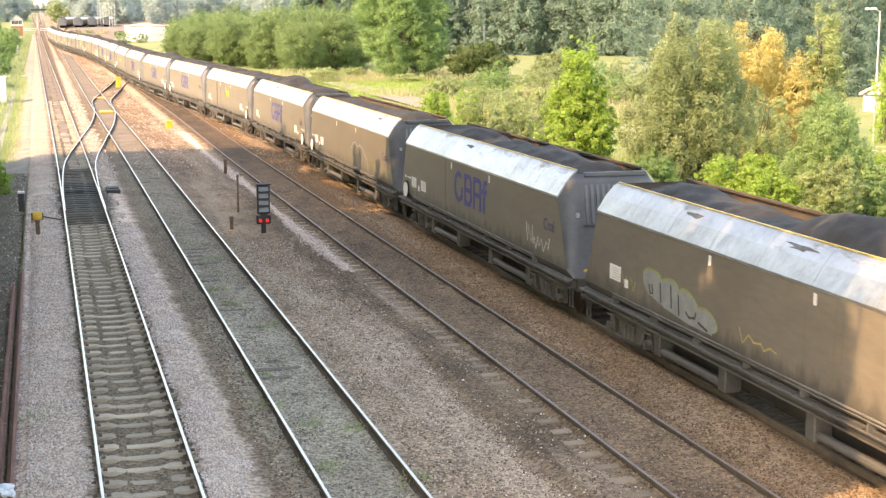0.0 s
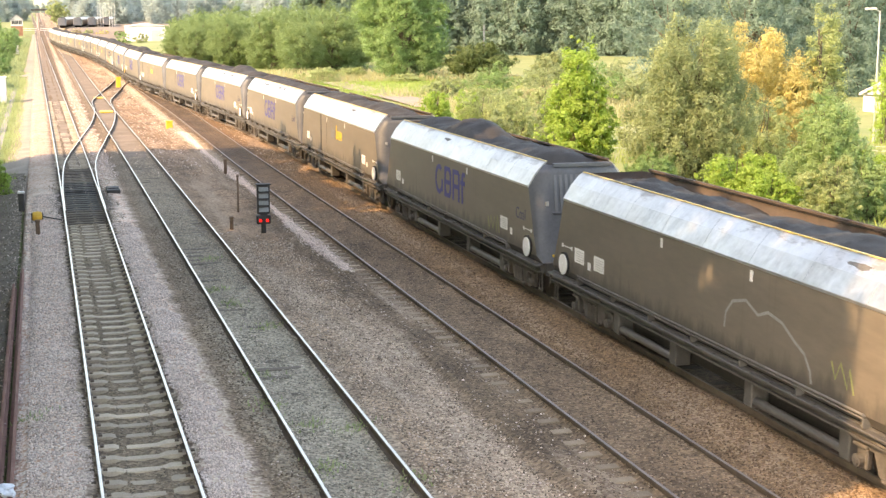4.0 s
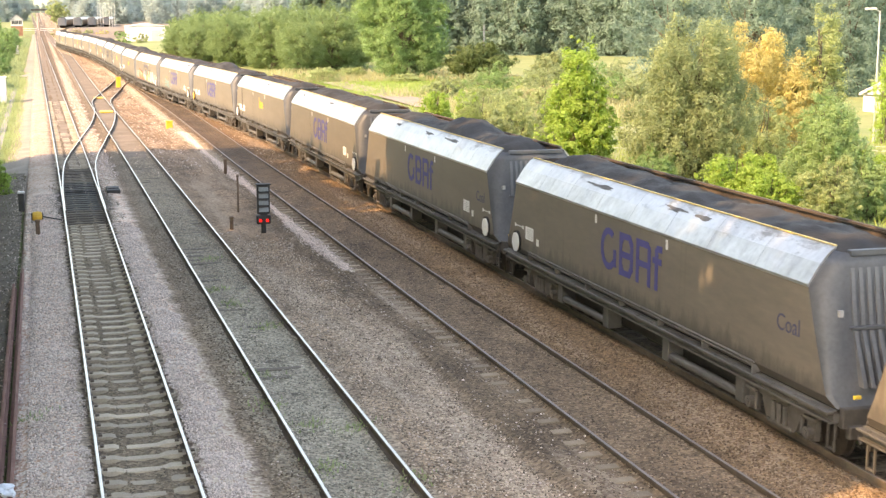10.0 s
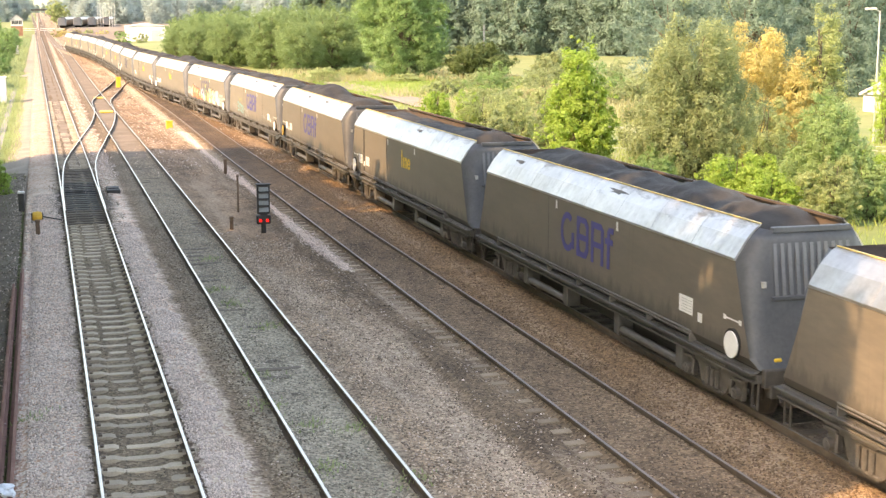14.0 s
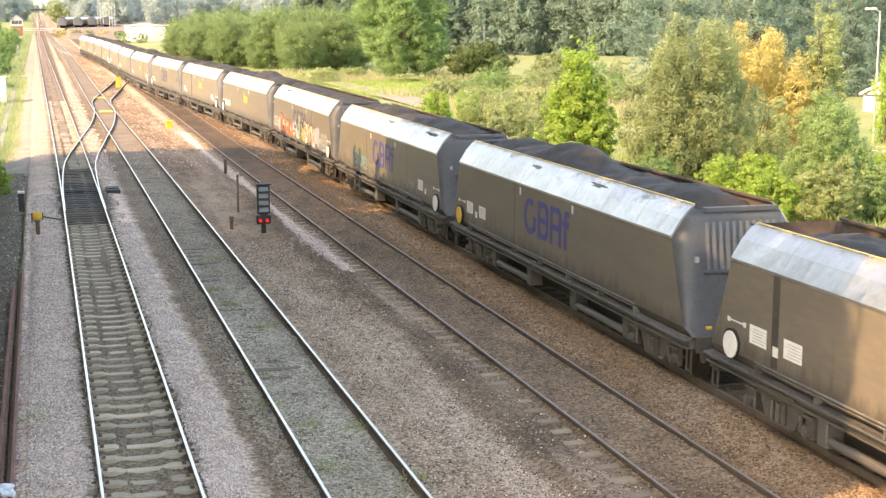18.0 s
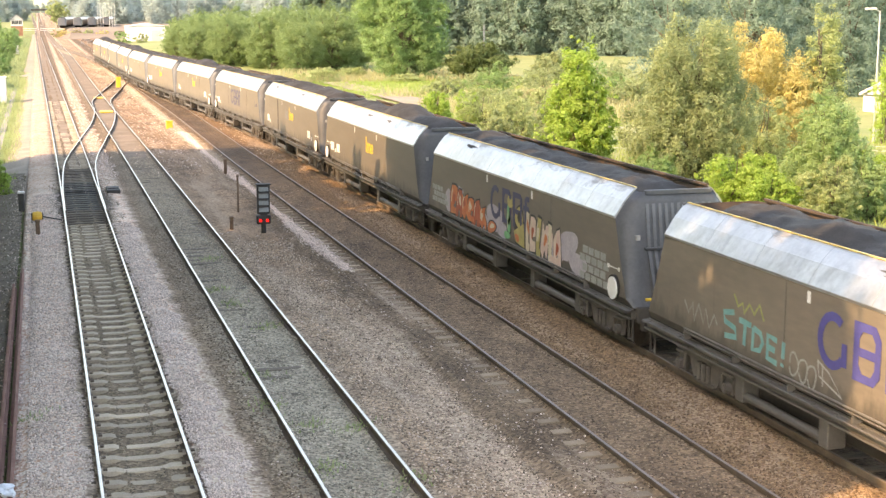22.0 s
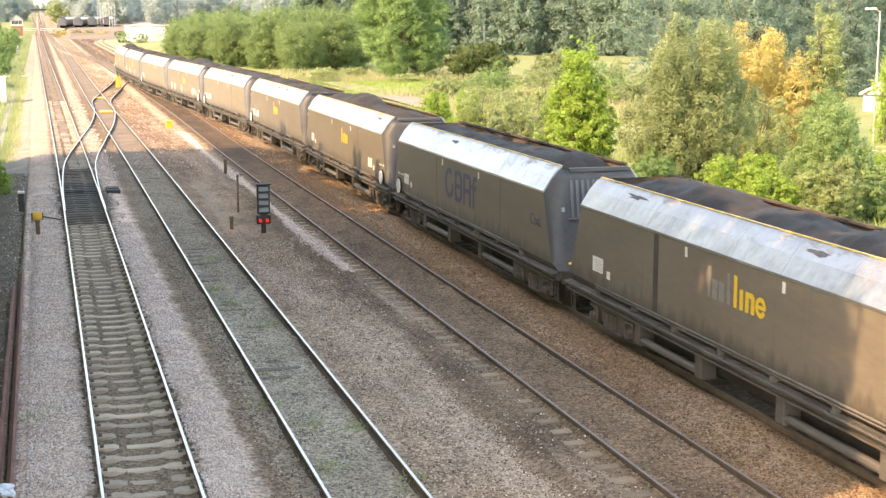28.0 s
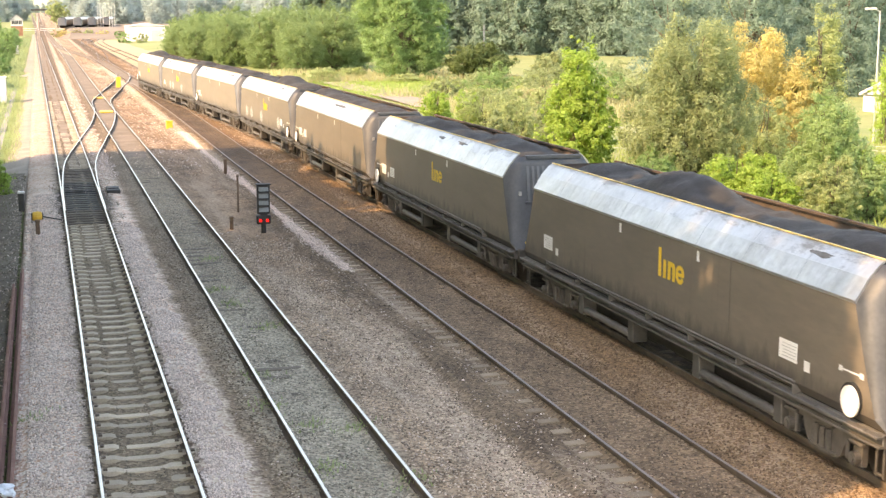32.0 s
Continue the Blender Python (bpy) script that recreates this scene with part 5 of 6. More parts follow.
shade = tree("bank_tree", "tall leafy tree on the railway bank", pose(-6.0, 15.7, 0), tall(60, 2.7, 21.1, 38), 12500, 0.43, L_green, 60, 0.3, group="bank trees")
for k, (x, y, s) in enumerate([(-9.0, 13.7, 0.74), (-9.4, 16.3, 0.91), (-9.2, 17.9, 0.895), (-9.0, 19.4, 0.905), (-9.2, 21.4, 1.03), (-9.6, 23.6, 1.02), (-9.0, 25.4, 1.0), (-9.2, 27.4, 1.02), (-9.5, 30.2, 1.02), (-9.0, 32.0, 0.98), (-9.2, 33.8, 1.02), (-9.4, 36.6, 1.02), (-9.0, 38.3, 0.97), (-9.2, 40.0, 1.0), (-9.4, 42.6, 0.84),
                               (-9.2, 45.0, 0.705), (-9.6, 46.6, 0.711), (-9.2, 48.2, 0.707), (-9.6, 49.8, 0.712), (-9.2, 51.4, 0.713), (-9.6, 53.0, 0.701), (-9.2, 54.6, 0.700), (-9.6, 56.2, 0.717), (-9.2, 57.8, 0.705), (-9.6, 59.4, 0.705), (-9.2, 61.0, 0.720), (-9.6, 62.6, 0.709), (-9.2, 64.2, 0.717), (-9.6, 65.8, 0.710), (-9.2, 67.4, 0.713), (-9.6, 69.0, 0.703), (-9.2, 70.6, 0.713), (-9.6, 72.6, 0.60)]):
    s += 0.03 * math.sin(k * 2.3) if y > 44 else 0
    copy_thing(shade, pose(x + 3.2, y + 0.98, 0, 0, 0, 65 * k) @ Matrix.Diagonal((s, s, 0.75 * s + 0.25, 1)))
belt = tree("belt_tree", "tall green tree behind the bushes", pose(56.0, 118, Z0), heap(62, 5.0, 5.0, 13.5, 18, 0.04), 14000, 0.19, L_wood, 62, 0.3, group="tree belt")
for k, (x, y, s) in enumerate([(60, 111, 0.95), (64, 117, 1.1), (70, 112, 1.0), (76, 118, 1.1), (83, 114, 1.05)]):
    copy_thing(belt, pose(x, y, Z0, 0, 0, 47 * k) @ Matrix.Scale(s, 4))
for k, (x, y, h, mat) in enumerate([(8.0, 452, 3.0, L_gold), (11.5, 450, 3.2, L_straw), (15.0, 448, 3.0, L_pale), (19, 446, 2.8, L_gold), (24, 440, 3.0, L_green), (29, 436, 3.2, L_pale), (5.8, 456, 2.6, L_straw), (21.5, 372, 3.0, L_green), (25.5, 368, 2.6, L_willow)]):
    tree("yard_bush", "sunlit yellowing bush before the distant yard", pose(x, y, -0.4), heap(140 + k, 2.4, 2.4, h, 7, 0.03), 1500, 0.25, mat, 140 + k, 0.08, 2, category="bush", group="bushes before the yard")
for k, (x, y, h) in enumerate([(-4.9, 150, 2.2), (-4.9, 176, 3.4), (-5.2, 200, 4.6), (-4.9, 226, 6.0), (-6.4, 240, 7.2), (-4.9, 262, 5.2), (-5.2, 295, 4.6), (-5.6, 330, 4.4), (-6.4, 370, 4.2), (-6.6, 420, 4.0)]):
    tree("lineside_tree", "green leafy scrub tree beside the first line", pose(x, y, -0.4), heap(160 + k, 2.0, 2.4, h, 11, 0.03), 5500, 0.15, L_green, 160 + k, 0.08, 2, group="near bank bushes")
for k, (x, y, r, h, mat) in enumerate([(29.5, 150, 3.0, 1.8, L_pale), (34.5, 158, 2.6, 1.5, L_pale), (38.5, 148, 2.4, 1.0, L_pale), (43.5, 138, 2.6, 1.6, L_willow), (48.5, 134, 2.4, 1.9, L_pale), (52.0, 128, 2.2, 2.0, L_willow),
                                       (40.5, 110, 2.8, 3.6, L_willow), (44.2, 108, 2.8, 3.9, L_green), (47.5, 112, 2.8, 3.8, L_willow), (37.0, 113, 2.6, 3.5, L_green), (51.0, 110, 2.6, 3.4, L_willow), (42.4, 104, 2.0, 2.6, L_pale), (46.0, 103, 2.2, 2.8, L_willow), (33.6, 116, 2.4, 2.4, L_willow), (33.0, 104, 1.8, 1.8, L_pale), (36.0, 98, 1.8, 2.2, L_pale), (39.0, 106, 2.0, 1.8, L_straw), (31.0, 92, 1.8, 2.4, L_willow), (34.5, 86, 1.8, 2.2, L_pale), (28.6, 84, 1.6, 2.6, L_pale), (30.0, 77, 1.6, 2.6, L_willow)]):
    tree("scrub", "low scrub and tall weeds in the dry meadow", pose(x, y, -0.15), heap(180 + k, r, r, h, 9, 0.03), 4200, 0.12, mat, 180 + k, 0.04, 3, category="bush", group="meadow scrub")
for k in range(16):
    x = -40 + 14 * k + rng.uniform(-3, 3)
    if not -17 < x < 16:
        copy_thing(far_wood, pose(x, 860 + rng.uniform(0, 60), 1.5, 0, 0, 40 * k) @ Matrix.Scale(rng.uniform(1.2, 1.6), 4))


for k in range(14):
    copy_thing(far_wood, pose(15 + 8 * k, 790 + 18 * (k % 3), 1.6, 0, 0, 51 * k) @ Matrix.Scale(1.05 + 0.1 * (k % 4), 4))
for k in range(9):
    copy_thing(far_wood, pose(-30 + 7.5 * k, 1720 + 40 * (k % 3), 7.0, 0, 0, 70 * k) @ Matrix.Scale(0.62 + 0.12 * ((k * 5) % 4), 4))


# ------------------------------------------------------------------ lineside things
M_red = bpy.data.materials.new("red_lamp")
M_red.use_nodes = True
b = M_red.node_tree.nodes["Principled BSDF"]
b.inputs["Base Color"].default_value = (0.6, 0.02, 0.02, 1)
b.inputs["Emission Color"].default_value = (1.0, 0.02, 0.02, 1)
b.inputs["Emission Strength"].default_value = 0.35
M_post = surface("rusty_post", (0.13, 0.08, 0.055), (0.24, 0.16, 0.11), 0.85, 0.1, 4, 40, 0.3)
M_casing = surface("black_casing", (0.03, 0.03, 0.03), (0.055, 0.052, 0.05), 0.6, 0, 4, 40, 0.1)
M_louvre = surface("pale_indicator_glass", (0.34, 0.38, 0.42), (0.46, 0.49, 0.52), 0.35, 0, 4, 40, 0.05)
M_galv = surface("galvanised_steel", (0.5, 0.5, 0.5), (0.64, 0.64, 0.63), 0.5, 0.4, 3, 40, 0.1)
M_wall = surface("white_render", (0.72, 0.71, 0.68), (0.8, 0.79, 0.77), 0.85, 0, 0.4, 12, 0.1)
M_brick = surface("red_brick", (0.30, 0.15, 0.10), (0.40, 0.22, 0.15), 0.9, 0, 0.6, 14, 0.2)
M_slate = surface("slate_roof", (0.22, 0.21, 0.21), (0.32, 0.31, 0.30), 0.8, 0, 0.6, 10, 0.2)
M_glass = surface("dark_window_glass", (0.03, 0.035, 0.04), (0.06, 0.065, 0.07), 0.15, 0, 1, 10, 0.0)
M_bag = surface("white_plastic_film", (0.62, 0.68, 0.76), (0.8, 0.84, 0.88), 0.4, 0, 8, 30, 0.3)
M_slab = surface("trough_concrete", (0.22, 0.21, 0.20), (0.32, 0.31, 0.29), 0.9, 0, 1, 20, 0.2)


def signal():
    s = tagged(empty("ground_signal", pose(7.25, 47.7, 0)), "short black railway signal with pale indicator panes and two red lights", "signal")
    bm = bmesh.new()
    rod(bm, (0, 0.1, -0.3), (0, 0.1, 0.3), 0.09, 10)
    part("post", bm, M_casing, s)
    bm = bmesh.new()
    box(bm, -0.22, 0.22, 0.0, 0.16, 0.48, 1.52, 0.015)
    box(bm, -0.25, 0.25, -0.14, 0.16, 1.5, 1.54)
    head = part("indicator_box", bm, M_casing, s, "black indicator housing")
    for k in range(4):
        z = 0.55 + 0.24 * k
        bm = bmesh.new()
        box(bm, -0.17, 0.17, -0.012, 0.004, z, z + 0.17, 0.008)
        part("indicator_pane", bm, M_louvre, head, "pale grey pane")
        bm = bmesh.new()
        box(bm, -0.2, 0.2, -0.12, 0.0, z + 0.175, z + 0.19)
        part("hood", bm, M_casing, head)
    bm = bmesh.new()
    box(bm, -0.25, 0.25, 0.0, 0.2, 0.12, 0.44, 0.04)
    unit = part("lamp_unit", bm, M_casing, s, "black lamp housing")
    for x in (-0.12, 0.12):
        bm = bmesh.new()
        rod(bm, (x, -0.02, 0.25), (x, 0.01, 0.25), 0.055, 16)
        part("red_lamp", bm, M_red, unit, "lit red lamp")
        bm = bmesh.new()
        for k in range(9):
            a, c = math.pi * k / 9, math.pi * (k + 1) / 9
            bm.faces.new([bm.verts.new((x + 0.09 * math.cos(t), y, 0.25 + 0.09 * math.sin(t))) for t, y in ((a, 0), (c, 0), (c, -0.1), (a, -0.1))])
        part("hood", bm, M_casing, unit)
    bm = bmesh.new()
    box(bm, -0.12, 0.12, 0.02, 0.16, 0.4, 0.52)
    part("collar", bm, M_casing, s)


signal()


def post(name, label, x, y, h, r, material=M_post, cap=False):
    p = tagged(empty(name, pose(x, y, -0.25)), label, "post")
    bm = bmesh.new()
    box(bm, -r, r, -r * 0.8, r * 0.8, 0, h + 0.25, r * 0.25)
    part("shaft", bm, material, p)
    bm = bmesh.new()
    box(bm, -r * 1.25, r * 1.25, -r, r, h + 0.2, h + 0.28, r * 0.2)
    part("cap", bm, M_white if cap else material, p)
    return p


post("marker_post", "thin rusty marker post in the ballast", 7.1, 53.2, 1.2, 0.035)
post("marker_post", "short dark stump post in the ballast", 8.2, 65.6, 0.55, 0.07)
post("marker_post", "short dark stump post in the ballast", 6.24, 48.6, 0.28, 0.06)
post("marker_post", "short rusty stump beside the first line", -0.32, 49.1, 0.36, 0.07)
post("marker_post", "dark lineside post with pale cap", -0.93, 56.1, 0.5, 0.11, M_casing, True)


def motor():
    m = tagged(empty("points_drum", pose(-0.34, 52.6, -0.2)), "round yellow points drum with dark bands and rod", "points motor")
    bm = bmesh.new()
    prof = [(-0.2, 0.1), (-0.14, 0.165), (0, 0.185), (0.14, 0.165), (0.2, 0.1)]
    for (a, ra), (c, rc) in zip(prof, prof[1:]):
        rod(bm, (a, 0, 0.22), (c, 0, 0.22), ra, 14, rc)
    part("drum", bm, M_amber, m, "amber painted drum")
    for x in (-0.19, 0.19):
        bm = bmesh.new()
        rod(bm, (x - 0.025, 0, 0.22), (x + 0.025, 0, 0.22), 0.13, 12)
        part("band", bm, M_casing, m)
    bm = bmesh.new()
    rod(bm, (0.2, 0, 0.2), (0.86, -0.35, 0.1), 0.025, 6)
    part("rod", bm, M_casing, m)
    bm = bmesh.new()
    box(bm, -0.22, 0.22, -0.16, 0.16, -0.1, 0.07, 0.02)
    part("base", bm, M_slab, m)


motor()
machine = tagged(empty("point_machine", pose(2.75, 60.3, -0.22)), "low dark point machine box beside the switch rails", "point machine")
bm = bmesh.new()
box(bm, -0.28, 0.28, -0.7, 0.7, 0, 0.26, 0.04)
part("casing", bm, M_casing, machine)
bm = bmesh.new()
box(bm, -0.24, 0.24, -0.3, 0.3, 0.26, 0.3, 0.02)
part("lid", bm, M_casing, machine)
for y in (-0.35, 0.35):
    bm = bmesh.new()
    rod(bm, (-0.28, y, 0.1), (-1.95, y, 0.1), 0.025, 6)
    part("drive_rod", bm, M_casing, machine)


def yellow_box(x, y, w, d, h, words, name="lineside_box"):
    c = tagged(empty(name, pose(x, y, -0.22)), words, "box")
    bm = bmesh.new()
    box(bm, -w / 2, w / 2, -d / 2, d / 2, 0, h * 0.85, 0.03)
    part("casing", bm, M_yellow, c)
    bm = bmesh.new()
    box(bm, -w / 2 - 0.02, w / 2 + 0.02, -d / 2 - 0.02, d / 2 + 0.02, h * 0.85, h, 0.02)
    part("lid", bm, M_yellow, c)


yellow_box(8.08, 93.7, 0.42, 0.4, 0.55, "small yellow lineside box in the ballast")
yellow_box(7.7, 147.5, 0.46, 0.45, 1.1, "upright yellow lineside box by the junction")
yellow_box(5.0, 128.5, 0.95, 1.5, 0.16, "flat yellow cover between the rails", "rail_cover")
yellow_box(4.75, 110.0, 0.95, 1.5, 0.16, "flat yellow cover between the rails", "rail_cover")

for x, lean, y0, y1 in ((-0.74, 12, 17.5, 42.2), (-0.98, -8, 17.0, 39.8)):
    spare = tagged(empty("spare_rail", pose(x, 0, -0.06, 0, lean, 0)), "long rust-red spare rail lying beside the line", "rail", "spare rails")
    part("web", extrude_profile(RAIL_WEB, y0, y1), M_redrust, spare)
    part("head", extrude_profile(RAIL_HEAD, y0, y1), M_redrust, spare)

bm = bmesh.new()
bmesh.ops.create_icosphere(bm, subdivisions=3, radius=0.16)
for v in bm.verts:
    v.co += v.co.normalized() * 0.12 * noise.noise(v.co * 9)
    v.co.z *= 0.6
tagged(part("plastic_bag", bm, M_bag, None), "crumpled white plastic bag on the ballast", "bag").matrix_basis = pose(-0.80, 21.9, 0.0)

sheet("cess_gravel", [-2.3, -1.9, -1.6, -1.3, -1.0, -0.76], list(np.arange(60, 300, 2.0)) + list(np.arange(300, 520, 10.0)), lambda x, y: rise(y) - 0.2 - 0.2 * max(0, -0.9 - x) - 0.02 * max(0, 72 - y) + 0.05 * noise.noise((x * 1.3, y * 0.5, 2)), M_path, "sunlit cream gravel beside the first line")

# concrete walkway and cabinet by the first line
sheet("cess_soil", [-4.2, -3.0, -2.2, -1.6, -1.2, -0.92], list(np.arange(8, 70, 1.5)), lambda x, y: -0.24 - 0.06 * abs(x + 1.2) + 0.06 * noise.noise((x * 1.1, y * 0.8, 3)), M_soil, "dark grey-brown earth and ash beside the spare rails")
sheet("walkway", [-2.72, -2.34], list(np.arange(74, 150, 2.0)), lambda x, y: -0.27, M_slab, "narrow grey concrete walkway beside the railway")


def cabinet(x, y, w, d, h, words):
    c = tagged(empty("relay_cabinet", pose(x, y, -0.4)), words, "cabinet")
    bm = bmesh.new()
    box(bm, -w / 2, w / 2, -d / 2, d / 2, 0, h, 0.03)
    part("body", bm, M_wall, c)
    bm = bmesh.new()
    box(bm, -w / 2 - 0.06, w / 2 + 0.06, -d / 2 - 0.06, d / 2 + 0.06, h, h + 0.08, 0.02)
    part("roof", bm, M_wall, c)
    for s in (-1, 1):
        bm = bmesh.new()
        box(bm, s * w / 4 - w / 4 + 0.03, s * w / 4 + w / 4 - 0.03, -d / 2 - 0.02, -d / 2, 0.1, h - 0.1)
        part("door", bm, M_wall, c)


cabinet(-3.4, 128, 1.0, 2.2, 2.2, "pale grey lineside relay cabinet in the grass")
cabinet(-3.9, 265, 0.7, 0.7, 1.9, "pale narrow lineside cabinet")


def box_part(name, x0, x1, y0, y1, z0, z1, material, parent, bevel=0.0, label=""):
    return part(name, box(bmesh.new(), x0, x1, y0, y1, z0, z1, bevel), material, parent, label)


def gable(name, w, d, h, ridge, over, material, parent, along="y"):
    """A pitched roof with thickness; its ridge runs along the given axis."""
    pts = [(-w / 2 - over, h - 0.1), (0, ridge), (w / 2 + over, h - 0.1), (w / 2 + over, h + 0.08), (0, ridge + 0.18), (-w / 2 - over, h + 0.08)]
    ob = part(name, extrude_profile(pts, -d / 2 - over, d / 2 + over), material, parent)
    wall = part("gable_wall", extrude_profile([(-w / 2, h - 0.12), (w / 2, h - 0.12), (0, ridge - 0.02)], -d / 2, d / 2), M_wall, parent)
    if along == "x":
        ob.matrix_basis = wall.matrix_basis = pose(0, 0, 0, 0, 0, 90)


def signal_box():
    s = tagged(empty("signal_box", pose(-6.6, 487, -0.5)), "two-storey signal box, brick below, white windows above", "building")
    box_part("brick_base", -1.8, 1.8, -3, 3, 0, 3.6, M_brick, s)
    box_part("upper_storey", -1.9, 1.9, -3.1, 3.1, 3.6, 5.8, M_wall, s)
    for k in range(3):
        w = box_part("window", -1.6 + 1.12 * k, -0.65 + 1.12 * k, -3.16, -3.1, 4.2, 5.4, M_glass, s)
        box_part("glazing_bar", -1.16 + 1.12 * k, -1.09 + 1.12 * k, -3.19, -3.16, 4.2, 5.4, M_white, w)
    gable("roof", 3.8, 6.2, 5.8, 7.3, 0.3, M_slate, s)


signal_box()
shed = tagged(empty("shed", pose(28.1, 388, -0.4)), "long low white shed with shallow roof beyond the hedge", "building")
box_part("wall", -5.3, 5.3, -5, 5, 0, 4.2, M_wall, shed)
gable("roof", 10.6, 10, 4.2, 4.9, 0.15, M_wall, shed)
box_part("door", 1.0, 3.6, -5.06, -5, 0, 3.2, M_galv, shed)

house = tagged(empty("house", pose(63.6, 92.0, -0.75)), "small white gabled house among trees", "house")
box_part("wall", -2.6, 2.6, -2.6, 2.6, 0, 1.95, M_wall, house)
gable("roof", 5.2, 5.2, 1.95, 2.85, 0.25, M_wall, house, "x")
box_part("window", 0.2, 1.4, -2.66, -2.6, 0.7, 1.2, M_glass, house)


def street_lamp(x, y, h, words):
    s = tagged(empty("street_lamp", pose(x, y, -0.3)), words, "street lamp")
    bm = bmesh.new()
    rod(bm, (0, 0, 0), (0, 0, 1.3), 0.09, 10)
    rod(bm, (0, 0, 1.3), (0, 0, h), 0.06, 10, 0.045)
    part("column", bm, M_galv, s)
    bm = bmesh.new()
    rod(bm, (0, 0, h - 0.05), (-0.35, 0, h + 0.1), 0.035, 8)
    part("arm", bm, M_galv, s)
    bm = bmesh.new()
    box(bm, -0.95, -0.25, -0.13, 0.13, h + 0.03, h + 0.17, 0.05)
    part("lantern", bm, M_white, s, "white lamp head")


street_lamp(46.6, 71.0, 7.8, "tall pale street lamp with white head")

pole = tagged(empty("telegraph_pole", pose(50.5, 158, -0.3)), "weathered grey wooden telegraph pole", "pole")
part("shaft", rod(bmesh.new(), (0, 0, 0), (0, 0, 6.3), 0.13, 8, 0.1), M_pale, pole)
box_part("crossarm", -0.5, 0.5, -0.05, 0.05, 5.6, 5.7, M_bark, pole)


def fence(points, words):
    f = tagged(empty("wire_fence"), words, "fence")
    for (xa, ya), (xb, yb) in zip(points, points[1:]):
        n = max(1, round(math.hypot(xb - xa, yb - ya) / 3.0))
        for k in range(n + (xb == points[-1][0])):
            u = k / n
            x, y = xa + (xb - xa) * u, ya + (yb - ya) * u
            part("post", rod(bmesh.new(), (x, y, -0.5), (x, y, 1.35), 0.045, 6), M_slab, f)
        for z in (0.2, 0.65, 1.1, 1.3):
            part("wire", rod(bmesh.new(), (xa, ya, z), (xb, yb, z), 0.008, 4), M_galv, f)


fence([(29.5, 70), (34.0, 60), (38.0, 54.5), (44, 48)], "wire fence on pale concrete posts")

# pale tracks in the field
sheet("path", [28.9, 30.0, 31.0, 32.0], [108, 116, 124, 132, 140, 150], lambda x, y: earth(x, y) + 0.12, M_path, "pale gravel path in the field")
sheet("path", [34.6, 36.0, 38.0], [58, 61, 64, 67.5], lambda x, y: earth(x, y) + 0.12, M_path, "patch of pale gravel by the fence")
def ribbon(x, w, y0, y1):
    def where(rng, n):
        y = rng.uniform(y0, y1, n)
        q = x + rng.normal(0, w, n) * (0.7 + 0.3 * np.sin(y * 0.31)) + 0.05 * np.sin(y * 0.23)
        return np.stack([q, y, np.array([bed_height(a, b) for a, b in zip(q, y)]) + 0.01], -1)
    return where


stones("pale_gravel_strip", M_pale_stone, 22000, ribbon(8.48, 0.15, 39.5, 90), (0.022, 0.045), "line of spilled pale stone chippings along the track")


sheet("junction_ground", [13.2, 15, 17, 19, 21, 24, 28, 33], list(np.arange(150, 426, 12)), lambda x, y: -0.17 - 0.03 * max(0, x - 17) + 0.08 * noise.noise((x * 0.3, y * 0.1, 8)) if 15 < x + (180 - y) * 0.1 or y > 180 else -0.6, M_junction, "pale dusty cinders and dry grass round the yard lines")

# parked wagons, yard lamps and bridge far away
yard = sheet("yard_ground", [5, 6.5, 8, 9.6, 14, 20, 40, 70], [424, 445, 468, 520, 640, 800], lambda x, y: 3.3 * min(1, max(0, (y - 425) / 42)) * min(1, max(0, (x - 5.5) / 4)) - 0.55, M_yard, "dull brown ground of the distant yard")
for row, (x, y0, n) in enumerate(((8.0, 474, 5), (12.4, 478, 6), (16.8, 490, 6), (21.5, 500, 5))):
    for k in range(n):
        w = tagged(empty("parked_wagon", pose(x + 1.1 * k + row * 0.5, y0 + 17.4 * k, 2.4, 0, 0, -4)), "dark parked hopper wagon in the distant yard", "wagon", "parked wagons")
        again("body", WAGON["hull"], w)
        again("roof_sheet", WAGON["roof_sheet"], w)
        again("roof_sheet", WAGON["roof_sheet"], w, pose(0, 0, 0, 0, 0, 180))
        again("underframe", WAGON["underframe"], w)
        for y in (-6.8, 6.8):
            again("bogie_side", WAGON["bogie_side_frame"], w, pose(-1.06, y, 0))
for k in range(6):
    mast = tagged(empty("yard_lamp", pose(19.0 + 1.25 * k, 476 + (k % 3) * 8, 2.8)), "tall slim white yard lamp mast", "lamp mast", "yard lamps")
    part("column", rod(bmesh.new(), (0, 0, 0), (0, 0, 6.6 + (k % 2)), 0.07, 6, 0.05), M_white, mast)
    box_part("lantern", -0.5, 0.2, -0.1, 0.1, 6.5 + (k % 2), 6.65 + (k % 2), M_white, mast)
bridge = tagged(empty("road_bridge", pose(-2, 1250, 2.6)), "dark distant road bridge over the railway", "bridge")
box_part("deck", -40, 40, -3, 3, 6.5, 8.2, M_casing, bridge)
for x in (-34, -9, 9, 34):
    box_part("pier", x - 1, x + 1, -3, 3, 0, 6.5, M_slab, bridge)
for k, (x, y) in enumerate(((0.0, 560), (6.6, 560))):
    g = tagged(empty("crossing_gate", pose(x - 3, y, 0.36)), "white railway crossing gate", "gate")
    box_part("rail", -2.5, 2.5, -0.05, 0.05, 1.0, 1.2, M_white, g)
    box_part("rail", -2.5, 2.5, -0.05, 0.05, 0.4, 0.55, M_white, g)
    box_part("post", -2.6, -2.4, -0.1, 0.1, 0, 1.5, M_white, g)


